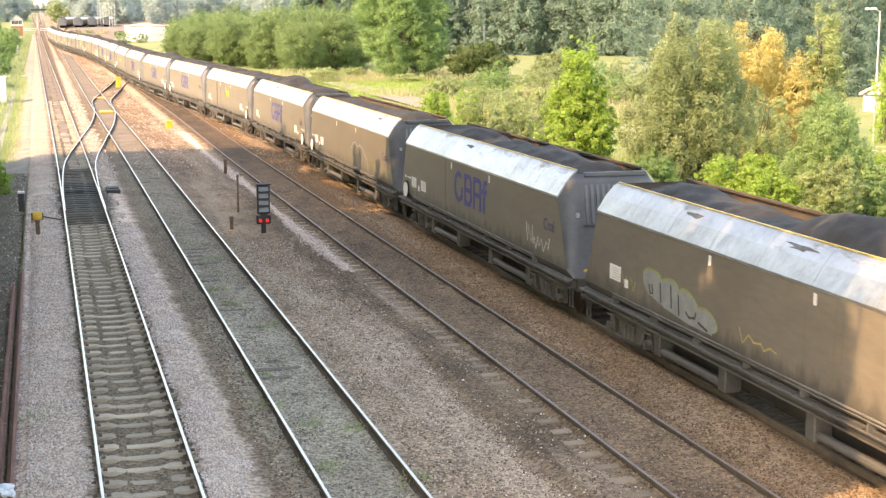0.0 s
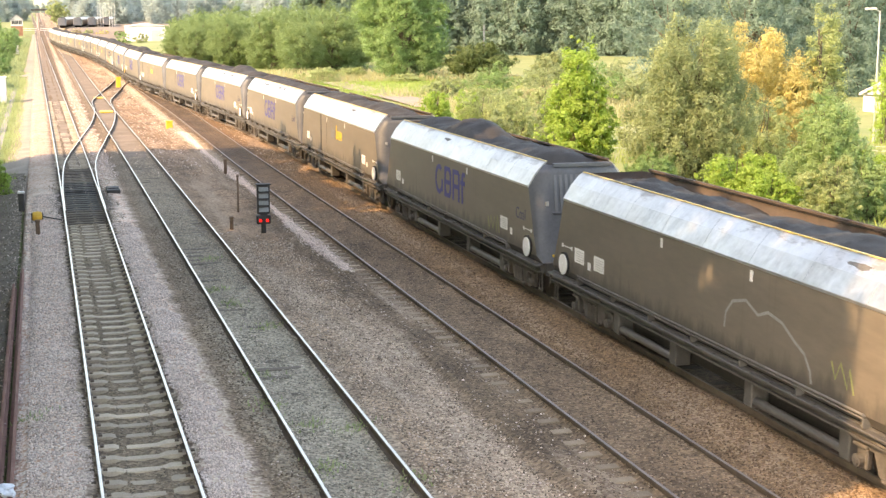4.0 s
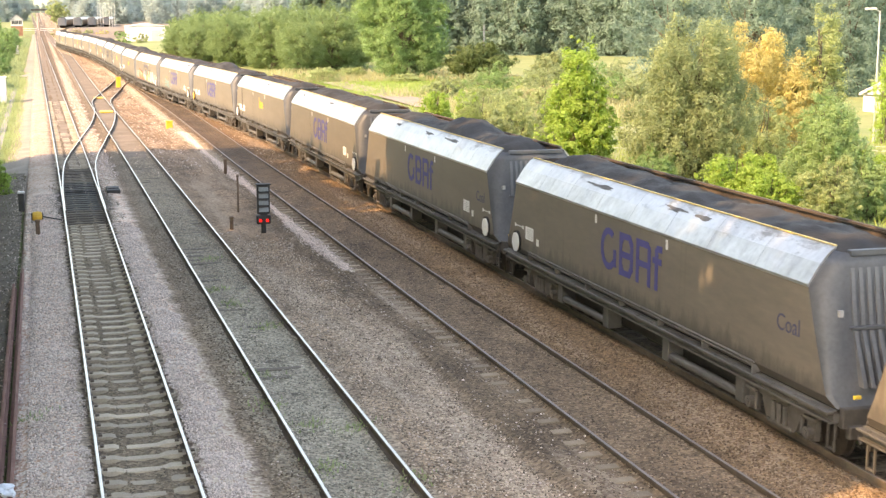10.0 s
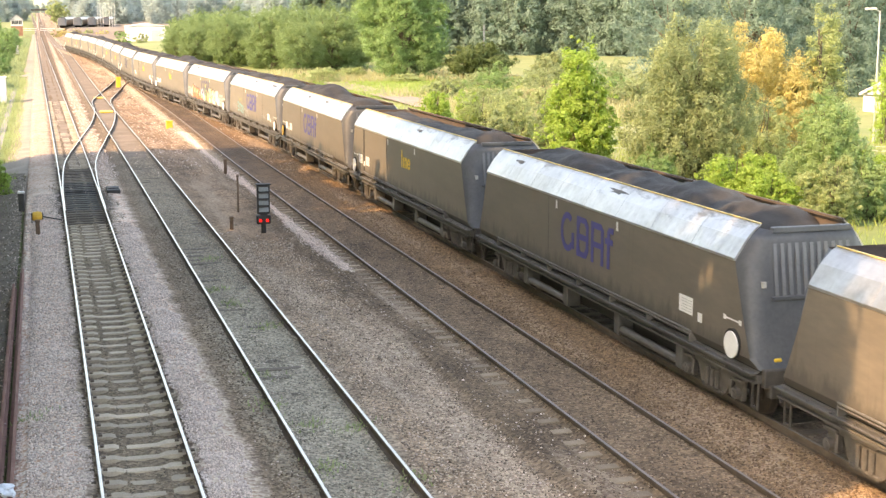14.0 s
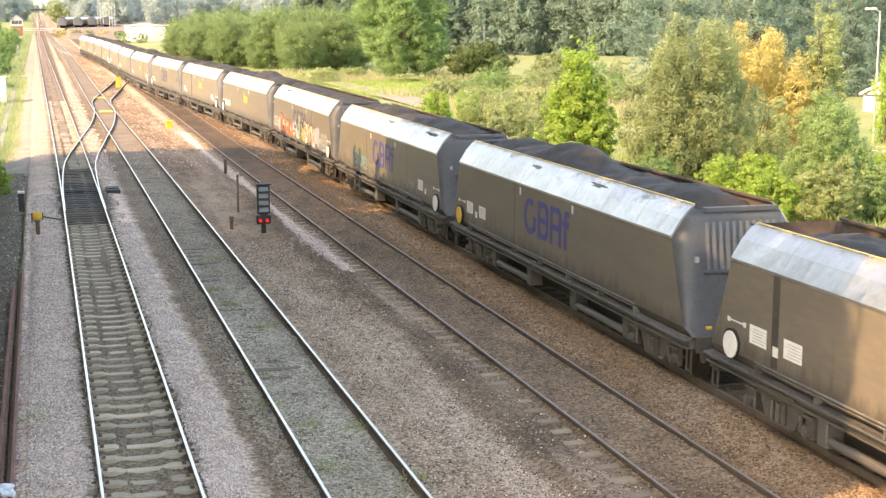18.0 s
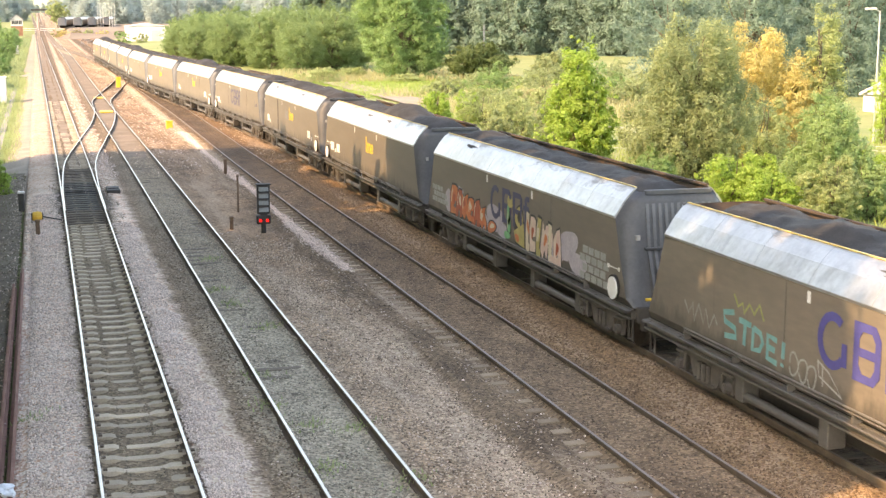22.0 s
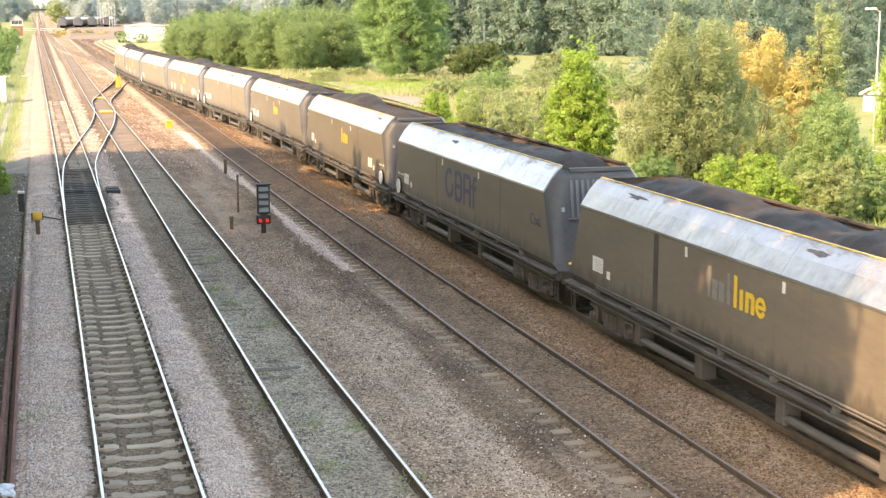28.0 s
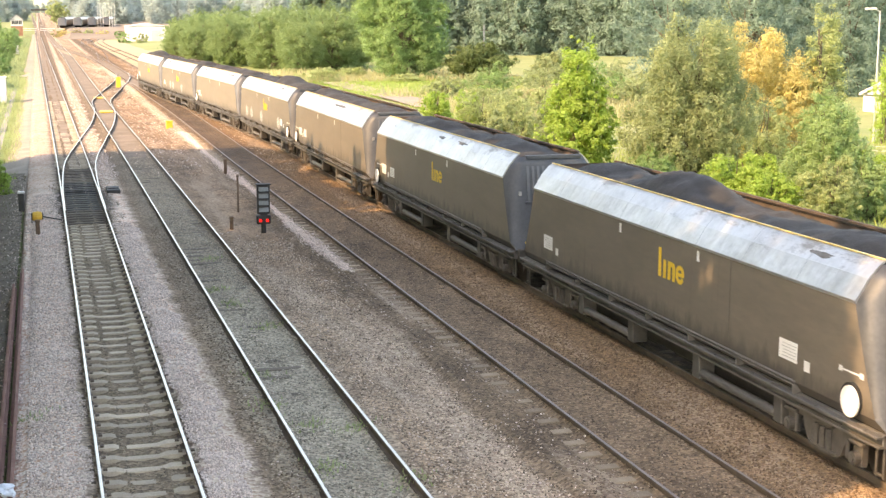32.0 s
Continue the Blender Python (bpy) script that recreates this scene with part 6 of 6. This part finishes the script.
# yard lines that fan out beyond the junction
line_e = spline([(222, 9.5), (250, 10.5), (290, 11.5), (330, 11.5), (370, 11.3), (400, 12.2), (423, 13.6)])
line_f = spline([(190, 15.9), (215, 15.6), (252, 15.3), (307, 14.9), (349, 14.9), (390, 15.9), (423, 18.0)])
TRACKS["yard"] = tagged(empty("yard_track"), "curving brown yard rails beyond the junction", "railway track", kind="structure")
rail_pair(TRACKS["yard"], line_e, list(np.arange(222, 424, 6)), M_rusthead, 0.01)
rail_pair(TRACKS["yard"], line_f, list(np.arange(190, 424, 6)), M_rusthead, 0.016)


# ------------------------------------------------------------------ grass and weeds
def blades(name, label, count, where, height, width, material, seed):
    rng = np.random.default_rng(seed)
    p = where(rng, count)
    n = len(p)
    a = rng.uniform(0, math.tau, n)
    h = rng.uniform(*height, n)[:, None]
    side = np.stack([np.cos(a), np.sin(a), 0 * a], -1) * rng.uniform(*width, n)[:, None]
    lean = np.stack([rng.normal(0, 0.3, n), rng.normal(0, 0.3, n), np.ones(n)], -1) * h
    v = np.stack([p - side, p + side, p + lean * 0.55 + side * 0.8, p + lean, p + lean * 0.55 - side * 0.8], 1).reshape(-1, 3)
    f = (np.array([(0, 1, 2), (0, 2, 4), (4, 2, 3)])[None] + 5 * np.arange(n)[:, None, None]).reshape(-1, 3)
    me = bpy.data.meshes.new(name)
    me.vertices.add(5 * n)
    me.vertices.foreach_set("co", v.reshape(-1).astype(np.float32))
    me.loops.add(len(f) * 3)
    me.loops.foreach_set("vertex_index", f.reshape(-1).astype(np.int32))
    me.polygons.add(len(f))
    me.polygons.foreach_set("loop_start", (np.arange(len(f)) * 3).astype(np.int32))
    me.update(calc_edges=True)
    me.materials.append(material)
    return tagged(new(name, me), label, "grass", kind="stuff")


def field(x0, x1, y0, y1):
    def where(rng, n):
        x, y = rng.uniform(x0, x1, n), rng.uniform(y0, y1, n)
        keep = np.array([noise.noise((p * 0.12, q * 0.09, 5)) > -0.25 for p, q in zip(x, y)])
        x, y = x[keep], y[keep]
        return np.stack([x, y, np.array([earth(p, q) for p, q in zip(x, y)])], -1)
    return where


def tufts(centres, spread, each):
    def where(rng, n):
        c = np.array(centres)[rng.integers(0, len(centres), n)]
        q = c + rng.normal(0, spread, (n, 2))
        return np.stack([q[:, 0], q[:, 1], np.array([max(earth(a, b), bed_height(a, b) if -0.8 < a < 16 else -9) for a, b in q]) - 0.02], -1)
    return where


blades("tall_grass", "dry straw-coloured tall grass beyond the line", 6000, field(27, 52, 148, 172), (0.4, 1.0), (0.02, 0.05), L_straw, 1)
blades("tall_grass", "dry straw-coloured tall weeds among the bushes", 7000, field(30, 50, 88, 126), (0.4, 1.1), (0.015, 0.04), L_straw, 11)
blades("tall_grass", "fresh green grass beside the gravel path", 9000, field(22, 46, 118, 150), (0.1, 0.35), (0.02, 0.045), L_fresh, 12)
blades("tall_grass", "yellow-green meadow grass beyond the line", 38000, field(17, 48, 38, 165), (0.12, 0.42), (0.012, 0.03), L_grass, 2)
blades("bank_grass", "green grass on the near bank", 11000, field(-9, -2.2, 48, 200), (0.15, 0.5), (0.015, 0.035), L_willow, 3)
blades("bank_grass", "yellow-green grass at the walkway edge", 9000, field(-2.3, -1.2, 62, 190), (0.12, 0.4), (0.012, 0.03), L_pale, 6)
blades("bank_grass", "straw-coloured dry grass on the near bank", 9000, field(-7, -2.2, 150, 430), (0.3, 0.8), (0.03, 0.07), L_willow, 13)
blades("bank_grass", "dark weeds beside the spare rails", 7000, field(-3, -1.3, 17, 60), (0.08, 0.3), (0.008, 0.02), L_dark, 4)
blades("track_weeds", "small green weeds between the rails", 800, tufts([(4.3, 22.1), (4.5, 24.6), (5.3, 24.2), (4.1, 28.5), (5.0, 33), (4.4, 38), (4.8, 43), (3.95, 26), (5.55, 21), (4.6, 36), (-0.45, 26.4)], 0.22, 0), (0.04, 0.14), (0.008, 0.018), L_pale, 5)
for k, (x, y, r, h, mat) in enumerate([(-1.9, 62, 0.8, 1.5, L_lime), (-3.2, 75, 1.3, 2.0, L_green), (-4.0, 95, 1.3, 1.6, L_hedge), (-3.6, 84, 1.2, 1.5, L_green), (-2.4, 66, 0.8, 1.4, L_green), (-4.4, 125, 1.3, 1.8, L_hedge), (-5.0, 110, 1.3, 1.5, L_green), (-4.0, 150, 1.2, 1.6, L_green), (-4.8, 175, 1.6, 2.2, L_green), (-6.0, 200, 2.0, 3.0, L_green), (-2.6, 44, 1.0, 1.0, L_green), (-2.4, 34, 0.9, 0.9, L_dark)]):
    tree("lineside_bush", "green lineside bush on the near bank", pose(x, y, -0.3), heap(80 + k, r, r, h, 7, 0.05), 4200, 0.06, mat, 80 + k, 0.04, 3, category="bush", group="near bank bushes")


# ------------------------------------------------------------------ graffiti and lettering
G_silver = surface("silver_spray", (0.24, 0.25, 0.25), (0.33, 0.34, 0.33), 0.5, 0.1, 3, 20, 0.03)
G_lime = surface("lime_spray", (0.24, 0.27, 0.09), (0.34, 0.36, 0.14), 0.6, 0, 3, 20, 0.03)
G_orange = surface("orange_spray", (0.52, 0.13, 0.05), (0.62, 0.22, 0.09), 0.6, 0, 3, 20, 0.03)
G_lilac = surface("lilac_spray", (0.36, 0.32, 0.36), (0.46, 0.42, 0.44), 0.6, 0, 3, 20, 0.03)
G_green = surface("green_spray", (0.12, 0.38, 0.16), (0.2, 0.5, 0.25), 0.6, 0, 3, 20, 0.03)
G_olive = surface("ochre_spray", (0.36, 0.30, 0.10), (0.5, 0.42, 0.17), 0.6, 0, 3, 20, 0.03)
G_pink = surface("cream_pink_spray", (0.58, 0.40, 0.33), (0.68, 0.55, 0.46), 0.6, 0, 3, 20, 0.03)
G_teal = surface("teal_spray", (0.11, 0.30, 0.30), (0.18, 0.40, 0.39), 0.6, 0, 3, 20, 0.03)
G_block = surface("grey_block_spray", (0.27, 0.28, 0.26), (0.36, 0.37, 0.34), 0.6, 0, 3, 20, 0.03)


def oval(y, z, ry, rz, tilt=0, n=18, wobble=0.08, seed=0):
    rng = random.Random(seed + round(y * 100))
    k0 = rng.uniform(0, 6)
    out = []
    for k in range(n):
        a = math.tau * k / n
        r = 1 + wobble * math.sin(3 * a + k0)
        p, q = ry * r * math.cos(a), rz * r * math.sin(a)
        t = radians(tilt)
        out.append((y + p * math.cos(t) - q * math.sin(t), z + p * math.sin(t) + q * math.cos(t)))
    return out


def spray(n, material, outlines=(), strokes=(), layer=0, label="", width=0.05):
    """One colour of graffiti on wagon n: filled outlines and drawn strokes (y, z), each a patch of its own."""
    x = -SIDE - 0.004 - 0.004 * layer
    for k, o in enumerate(outlines):
        part("graffiti", prism(o, x - 0.0005 * (k % 8), 0.003), material, WAGONS[n], label)
    for pts in strokes:
        bm = bmesh.new()
        left, right = [], []
        for k, (y, z) in enumerate(pts):
            p, q = pts[max(0, k - 1)], pts[min(len(pts) - 1, k + 1)]
            d = Vector((q[0] - p[0], q[1] - p[1]))
            s = Vector((-d.y, d.x)).normalized() * width / 2
            left.append(bm.verts.new((x - 0.002, y + s.x, z + s.y)))
            right.append(bm.verts.new((x - 0.002, y - s.x, z - s.y)))
        for k in range(len(pts) - 1):
            bm.faces.new((left[k], left[k + 1], right[k + 1], right[k]))
        back = {v: bm.verts.new(v.co + Vector((0.0015, 0, 0))) for v in left + right}
        rim = left + right[::-1]
        for v, w in zip(rim, rim[1:] + rim[:1]):
            bm.faces.new((v, w, back[w], back[v]))
        part("graffiti", bm, material, WAGONS[n], label)


def squiggle(y0, y1, z0, z1, n, seed):
    rng = random.Random(seed)
    return [(y0 + (y1 - y0) * k / n + rng.uniform(-0.05, 0.05), (z0 if k % 2 else z1) + rng.uniform(-0.08, 0.08)) for k in range(n + 1)]


# silver bubbles with a lime outline
bubbles = [(4.35, 1.84, 0.46, 0.26), (3.55, 1.74, 0.5, 0.3), (2.75, 1.66, 0.46, 0.28), (1.95, 1.52, 0.5, 0.2)]
spray(0, G_lime, [oval(y, z + 0.015, a + 0.035, b + 0.035) for y, z, a, b in bubbles], layer=0, label="lime outline")
spray(0, G_silver, [oval(y, z, a, b) for y, z, a, b in bubbles] + [[(4.72, 1.74), (4.45, 1.56), (3.7, 1.42), (2.6, 1.32), (1.6, 1.32), (2.2, 1.66), (3.2, 1.80), (4.3, 1.92)]], layer=1, label="silver bubbles")
spray(0, M_frame, strokes=[[(4.5, 1.78), (4.42, 1.6), (4.3, 1.62), (4.36, 1.8)], [(3.95, 1.9), (3.9, 1.5)], [(3.45, 1.95), (3.4, 1.48)], [(3.1, 1.82), (3.05, 1.4)], [(2.75, 1.55), (2.6, 1.46), (2.35, 1.5), (2.3, 1.62)], [(2.2, 1.45), (1.8, 1.36)]], layer=2.4, width=0.055)
spray(0, G_olive, strokes=[squiggle(0.6, -0.8, 1.5, 1.66, 7, 1), squiggle(5.9, 5.2, 1.52, 1.7, 6, 2)], width=0.035)
spray(1, M_white, strokes=[squiggle(-5.1, -5.7, 1.5, 2.0, 5, 3), squiggle(-5.7, -6.9, 1.45, 1.75, 8, 4)], label="white scrawl", width=0.04)
spray(2, G_silver, strokes=[[(-1.0, 1.6), (-1.05, 1.9), (-1.3, 2.15), (-1.8, 2.26), (-2.25, 2.08), (-2.6, 2.2), (-3.1, 2.12), (-3.5, 1.9), (-3.85, 1.75), (-4.05, 1.5), (-4.1, 1.3)]], label="pale green outline", width=0.06)
spray(2, G_lime, strokes=[squiggle(-4.7, -5.4, 1.5, 1.8, 5, 5), squiggle(-7.0, -7.8, 1.4, 1.7, 6, 6)], width=0.05)
spray(3, G_lime, strokes=[squiggle(-4.0, -5.0, 1.4, 1.75, 7, 7)], width=0.05)
spray(10, G_teal, strokes=[[(4.35, 1.95), (4.75, 1.88), (4.7, 1.72), (4.3, 1.66), (4.25, 1.5), (4.7, 1.45)], [(4.15, 1.86), (3.7, 1.84)], [(3.92, 1.85), (3.95, 1.42)], [(3.62, 1.82), (3.64, 1.42), (3.38, 1.46), (3.27, 1.62), (3.36, 1.77), (3.62, 1.82)], [(2.78, 1.77), (3.1, 1.8), (3.1, 1.4), (2.76, 1.37)], [(3.1, 1.6), (2.84, 1.58)], [(2.55, 1.8), (2.57, 1.5)], [(2.58, 1.42), (2.59, 1.36)]], label="teal strokes", width=0.11)
spray(10, G_lime, strokes=[squiggle(4.4, 3.3, 2.06, 2.22, 7, 8)], width=0.06)
spray(10, G_block, strokes=[squiggle(6.4, 5.0, 1.5, 1.8, 9, 9), squiggle(-3.3, -4.6, 1.5, 1.75, 9, 10), squiggle(-6.0, -6.8, 1.55, 1.8, 6, 11)], width=0.045)

spray(10, G_block, strokes=[oval(y, 1.5 - 0.04 * k, 0.14, 0.2) for k, y in enumerate((2.2, 1.9, 1.62))], width=0.04)
spray(10, M_pale, strokes=[[(1.45, 1.75), (1.1, 1.62), (0.7, 1.3), (1.4, 1.5), (1.45, 1.75)], [(1.3, 1.72), (1.28, 1.35)]], label="white scribbled triangle", width=0.035)

# long mural on the twelfth wagon
spray(11, G_lilac, [oval(1.1, 1.72, 0.75, 0.38), oval(0.45, 1.45, 0.5, 0.2), oval(-4.55, 1.84, 0.66, 0.36, -15), oval(-5.2, 1.5, 0.6, 0.26), oval(-3.6, 1.5, 0.7, 0.25)], layer=0, label="lilac clouds")
def block_shape(y, z, w, h, seed, grow=1.0):
    """Outline of a blocky spray shape: broad shoulders and two feet."""
    g = random.Random(seed)
    pts = [(1.0, -1.0), (0.28, -1.0), (0.2, -0.42), (-0.2, -0.38), (-0.32, -1.0), (-1.0, -0.92), (-0.92, 0.25), (-0.5, 1.0), (0.3, 0.9), (0.95, 0.4)]
    if seed % 3 == 1:
        pts = [(1.0, 0.2), (0.7, -1.0), (-0.9, -0.95), (-1.0, -0.45), (0.0, -0.4), (-0.1, -0.1), (-0.9, 0.0), (-1.0, 0.9), (-0.35, 1.05), (0.6, 0.95)]
    elif seed % 3 == 2:
        pts = [(1.0, -0.6), (0.4, -1.0), (-0.2, -0.55), (-0.75, -1.0), (-1.05, -0.3), (-0.7, 0.35), (-1.0, 0.95), (-0.2, 0.8), (0.2, 0.45), (0.75, 1.0)]
    lean = g.uniform(-0.25, 0.25)
    return [(y + grow * w * (p + lean * q + g.uniform(-0.12, 0.12)), z + grow * h * (q + g.uniform(-0.08, 0.08))) for p, q in pts]


def wedge_shape(y, z, w, h, seed, grow=1.0):
    """Outline of a leaning spray wedge with a hooked foot."""
    g = random.Random(seed)
    lean = g.uniform(-0.5, 0.5)
    pts = [(0.7, -1.0), (-0.6, -1.0), (-0.75, -0.6), (-0.2, -0.5), (-0.75 - lean, 0.95), (0.35 - lean, 1.0), (0.75, -0.1)]
    return [(y + grow * w * p, z + grow * h * q) for p, q in pts]


def spray_block(n, shape, y, z, w, h, fill, seed, layer, inner):
    """A filled shape with a dark outline, a patch of a second colour and a highlight stroke."""
    g = random.Random(seed)
    spray(n, M_casing, [shape(y, z, w, h, seed, 1.14)], layer=layer)
    spray(n, fill, [shape(y, z, w, h, seed)], layer=layer + 1)
    spray(n, inner, [oval(y + g.uniform(-0.3, 0.3) * w, z + g.uniform(-0.1, 0.35) * h, w * 0.34, h * 0.36, g.uniform(-30, 30), 12, 0.2, seed)], layer=layer + 1.7)
    spray(n, G_cream, strokes=[[(y + w * 0.55, z - h * 0.2), (y + w * 0.5, z + h * 0.35), (y + w * 0.2, z + h * 0.72)]], layer=layer + 2.1, width=0.05)


G_cream = surface("cream_spray", (0.56, 0.48, 0.34), (0.68, 0.60, 0.45), 0.6, 0, 3, 20, 0.03)
G_red = surface("brick_red_spray", (0.36, 0.075, 0.04), (0.46, 0.12, 0.06), 0.6, 0, 3, 20, 0.03)
spray(11, G_lilac, [oval(5.75, 1.62, 0.34, 0.36), oval(4.55, 2.06, 0.4, 0.14), oval(2.2, 1.5, 0.5, 0.26)], layer=0, label="lilac clouds")
for k, (y, w, h) in enumerate(((5.12, 0.38, 0.46), (4.5, 0.32, 0.44), (3.92, 0.38, 0.40), (3.35, 0.31, 0.36), (2.78, 0.36, 0.40), (2.2, 0.32, 0.34))):
    spray_block(11, block_shape, y, 1.72 - 0.03 * k, w, h, G_red if k % 3 == 1 else G_orange, 100 + 2 * k, 1 + 0.12 * (k % 2), G_cream if k % 2 else G_red)
spray(11, M_casing, [oval(1.35, 1.42, 0.42, 0.2, -12)], layer=1)
spray(11, G_orange, [oval(1.35, 1.42, 0.37, 0.16, -12)], layer=2)
spray(11, G_cream, [oval(1.3, 1.46, 0.2, 0.07, -12)], layer=3)
spray(11, M_casing, [oval(-0.12, 1.82, 0.21, 0.46, -6)], layer=1)
spray(11, G_green, [oval(-0.12, 1.86, 0.16, 0.40, -6), oval(0.0, 1.40, 0.26, 0.10)], layer=2, label="green figure shape")
spray(11, G_olive, [oval(-0.22, 2.30, 0.22, 0.11, 15), oval(-0.12, 2.36, 0.08, 0.13), oval(-0.36, 2.33, 0.08, 0.12)], layer=2.5)
spray(11, G_cream, strokes=[[(-0.06, 1.6), (-0.08, 2.05)]], layer=3.4, width=0.04)
spray(11, M_casing, [oval(-0.98, 2.0, 0.36, 0.34), [(-0.5, 2.0), (-0.68, 1.28), (-1.5, 1.2), (-1.42, 1.95)]], layer=1)
spray(11, G_olive, [oval(-0.98, 2.0, 0.31, 0.29), [(-0.56, 1.6), (-0.72, 1.33), (-1.44, 1.25), (-1.36, 1.9)]], layer=2)
spray(11, M_casing, [oval(-0.98, 2.02, 0.1, 0.15)], layer=3.5)
spray(11, G_orange, [oval(-0.85, 1.45, 0.16, 0.1, 20)], layer=3.5)
for k, (y, w, h) in enumerate(((-1.68, 0.2, 0.52), (-2.05, 0.24, 0.46), (-2.5, 0.22, 0.52), (-2.95, 0.27, 0.48), (-3.4, 0.24, 0.50), (-3.85, 0.27, 0.46))):
    spray_block(11, wedge_shape if k % 2 == 0 else block_shape, y, 1.74 - 0.015 * k, w, h, (G_cream, G_pink, G_olive, G_pink, G_cream, G_pink)[k], 131 + 2 * k, 1 + 0.12 * (k % 2), (G_orange, G_red, G_cream, G_orange, G_pink, G_red)[k])
spray(11, G_pink, [oval(-3.7, 1.30, 0.36, 0.12)], layer=3.2)
for row in range(4):
    for k in range(7 - row):
        y = -5.5 - 0.36 * k - (0.18 if row % 2 else 0.0)
        if y > -7.95 and not (row < 2 and -7.85 < y < -7.1):
            spray(11, G_block, [rect(y - 0.15, y + 0.15, 1.22 + 0.21 * row, 1.39 + 0.21 * row)], layer=0.6)
for row in range(3):
    for k in range(6 - row):
        y = 7.4 - 0.3 * k - 0.15 * (row % 2)
        spray(11, G_block, [rect(y - 0.125, y + 0.125, 1.42 + 0.19 * row, 1.57 + 0.19 * row)], layer=0.6)
for n, at in ((18, (5.5, 3.9, 0.6, -4.6)), (20, (3.2, 1.7, -2.6))):
    spray(n, G_silver, [oval(y, 1.62, 0.45, 0.32) for y in at], label="white bubbles")
    spray(n, M_white, strokes=[squiggle(y + 0.3, y - 0.3, 1.45, 1.8, 4, n) for y in at], layer=1, width=0.05)


def word(text, size):
    cu = bpy.data.curves.new("word", "FONT")
    cu.body, cu.size, cu.extrude = text, size, 0.002
    ob = new("word", cu)
    me = bpy.data.meshes.new_from_object(ob.evaluated_get(bpy.context.evaluated_depsgraph_get()))
    bpy.data.objects.remove(ob)
    me.materials.append(M_faint)
    return me


COAL = word("Coal", 0.42)
for n, spec in enumerate(FLEET):
    if spec.get("coal"):
        ob = again("lettering", COAL, WAGONS[n], Matrix.Translation((-SIDE - 0.008, -6.42, 2.0)) @ Matrix.Rotation(radians(-90), 4, "Z") @ Matrix.Rotation(radians(90), 4, "X"))
        ob["label"] = "faded blue word Coal"


# ------------------------------------------------------------------ movement
SY = np.arange(-60.0, 520.0, 1.0)
SX = np.array([line_d(y) for y in SY])
ARC = np.concatenate([[0], np.cumsum(np.hypot(np.diff(SX), np.diff(SY)))])
ARC = ARC - np.interp(0.0, SY, ARC)


def on_line(s):
    y = float(np.interp(s, ARC, SY))
    return Vector((float(np.interp(y, SY, SX)), y, 0.0))


def rolled(t):
    """Metres that the train has gone, slowing a little on the way."""
    return -14.40 + 8.158 * t - 0.00495 * t * t


def motions():
    times = [0, 2, 4, 6, 8, 10, 12, 14, 16, 18, 20, 22, 24, 26, 28, 30, 32]
    for n, w in enumerate(WAGONS):
        rows = []
        for t in times:
            s = PITCH * n - rolled(t) + 7.345
            a, b = on_line(s - 6.8), on_line(s + 6.8)
            mid = (a + b) / 2
            rows.append((t, pose(mid.x, mid.y, 0, 0, 0, -math.degrees(math.atan2(b.x - a.x, b.y - a.y)))))
        walk(w, rows)
    steps = [k / 15 for k in range(481)]
    shared = {}
    for ax, d in WHEELS:
        if d not in shared:
            walk(ax, [(t, pose(0, d, 0.42, math.degrees(rolled(t) / 0.42) % 360 - 180)) for t in steps])
            shared[d] = ax.animation_data
        else:
            ax.rotation_mode = "QUATERNION"
            keys = ax.animation_data_create()
            keys.action = shared[d].action
            keys.action_slot = shared[d].action_slot


motions()
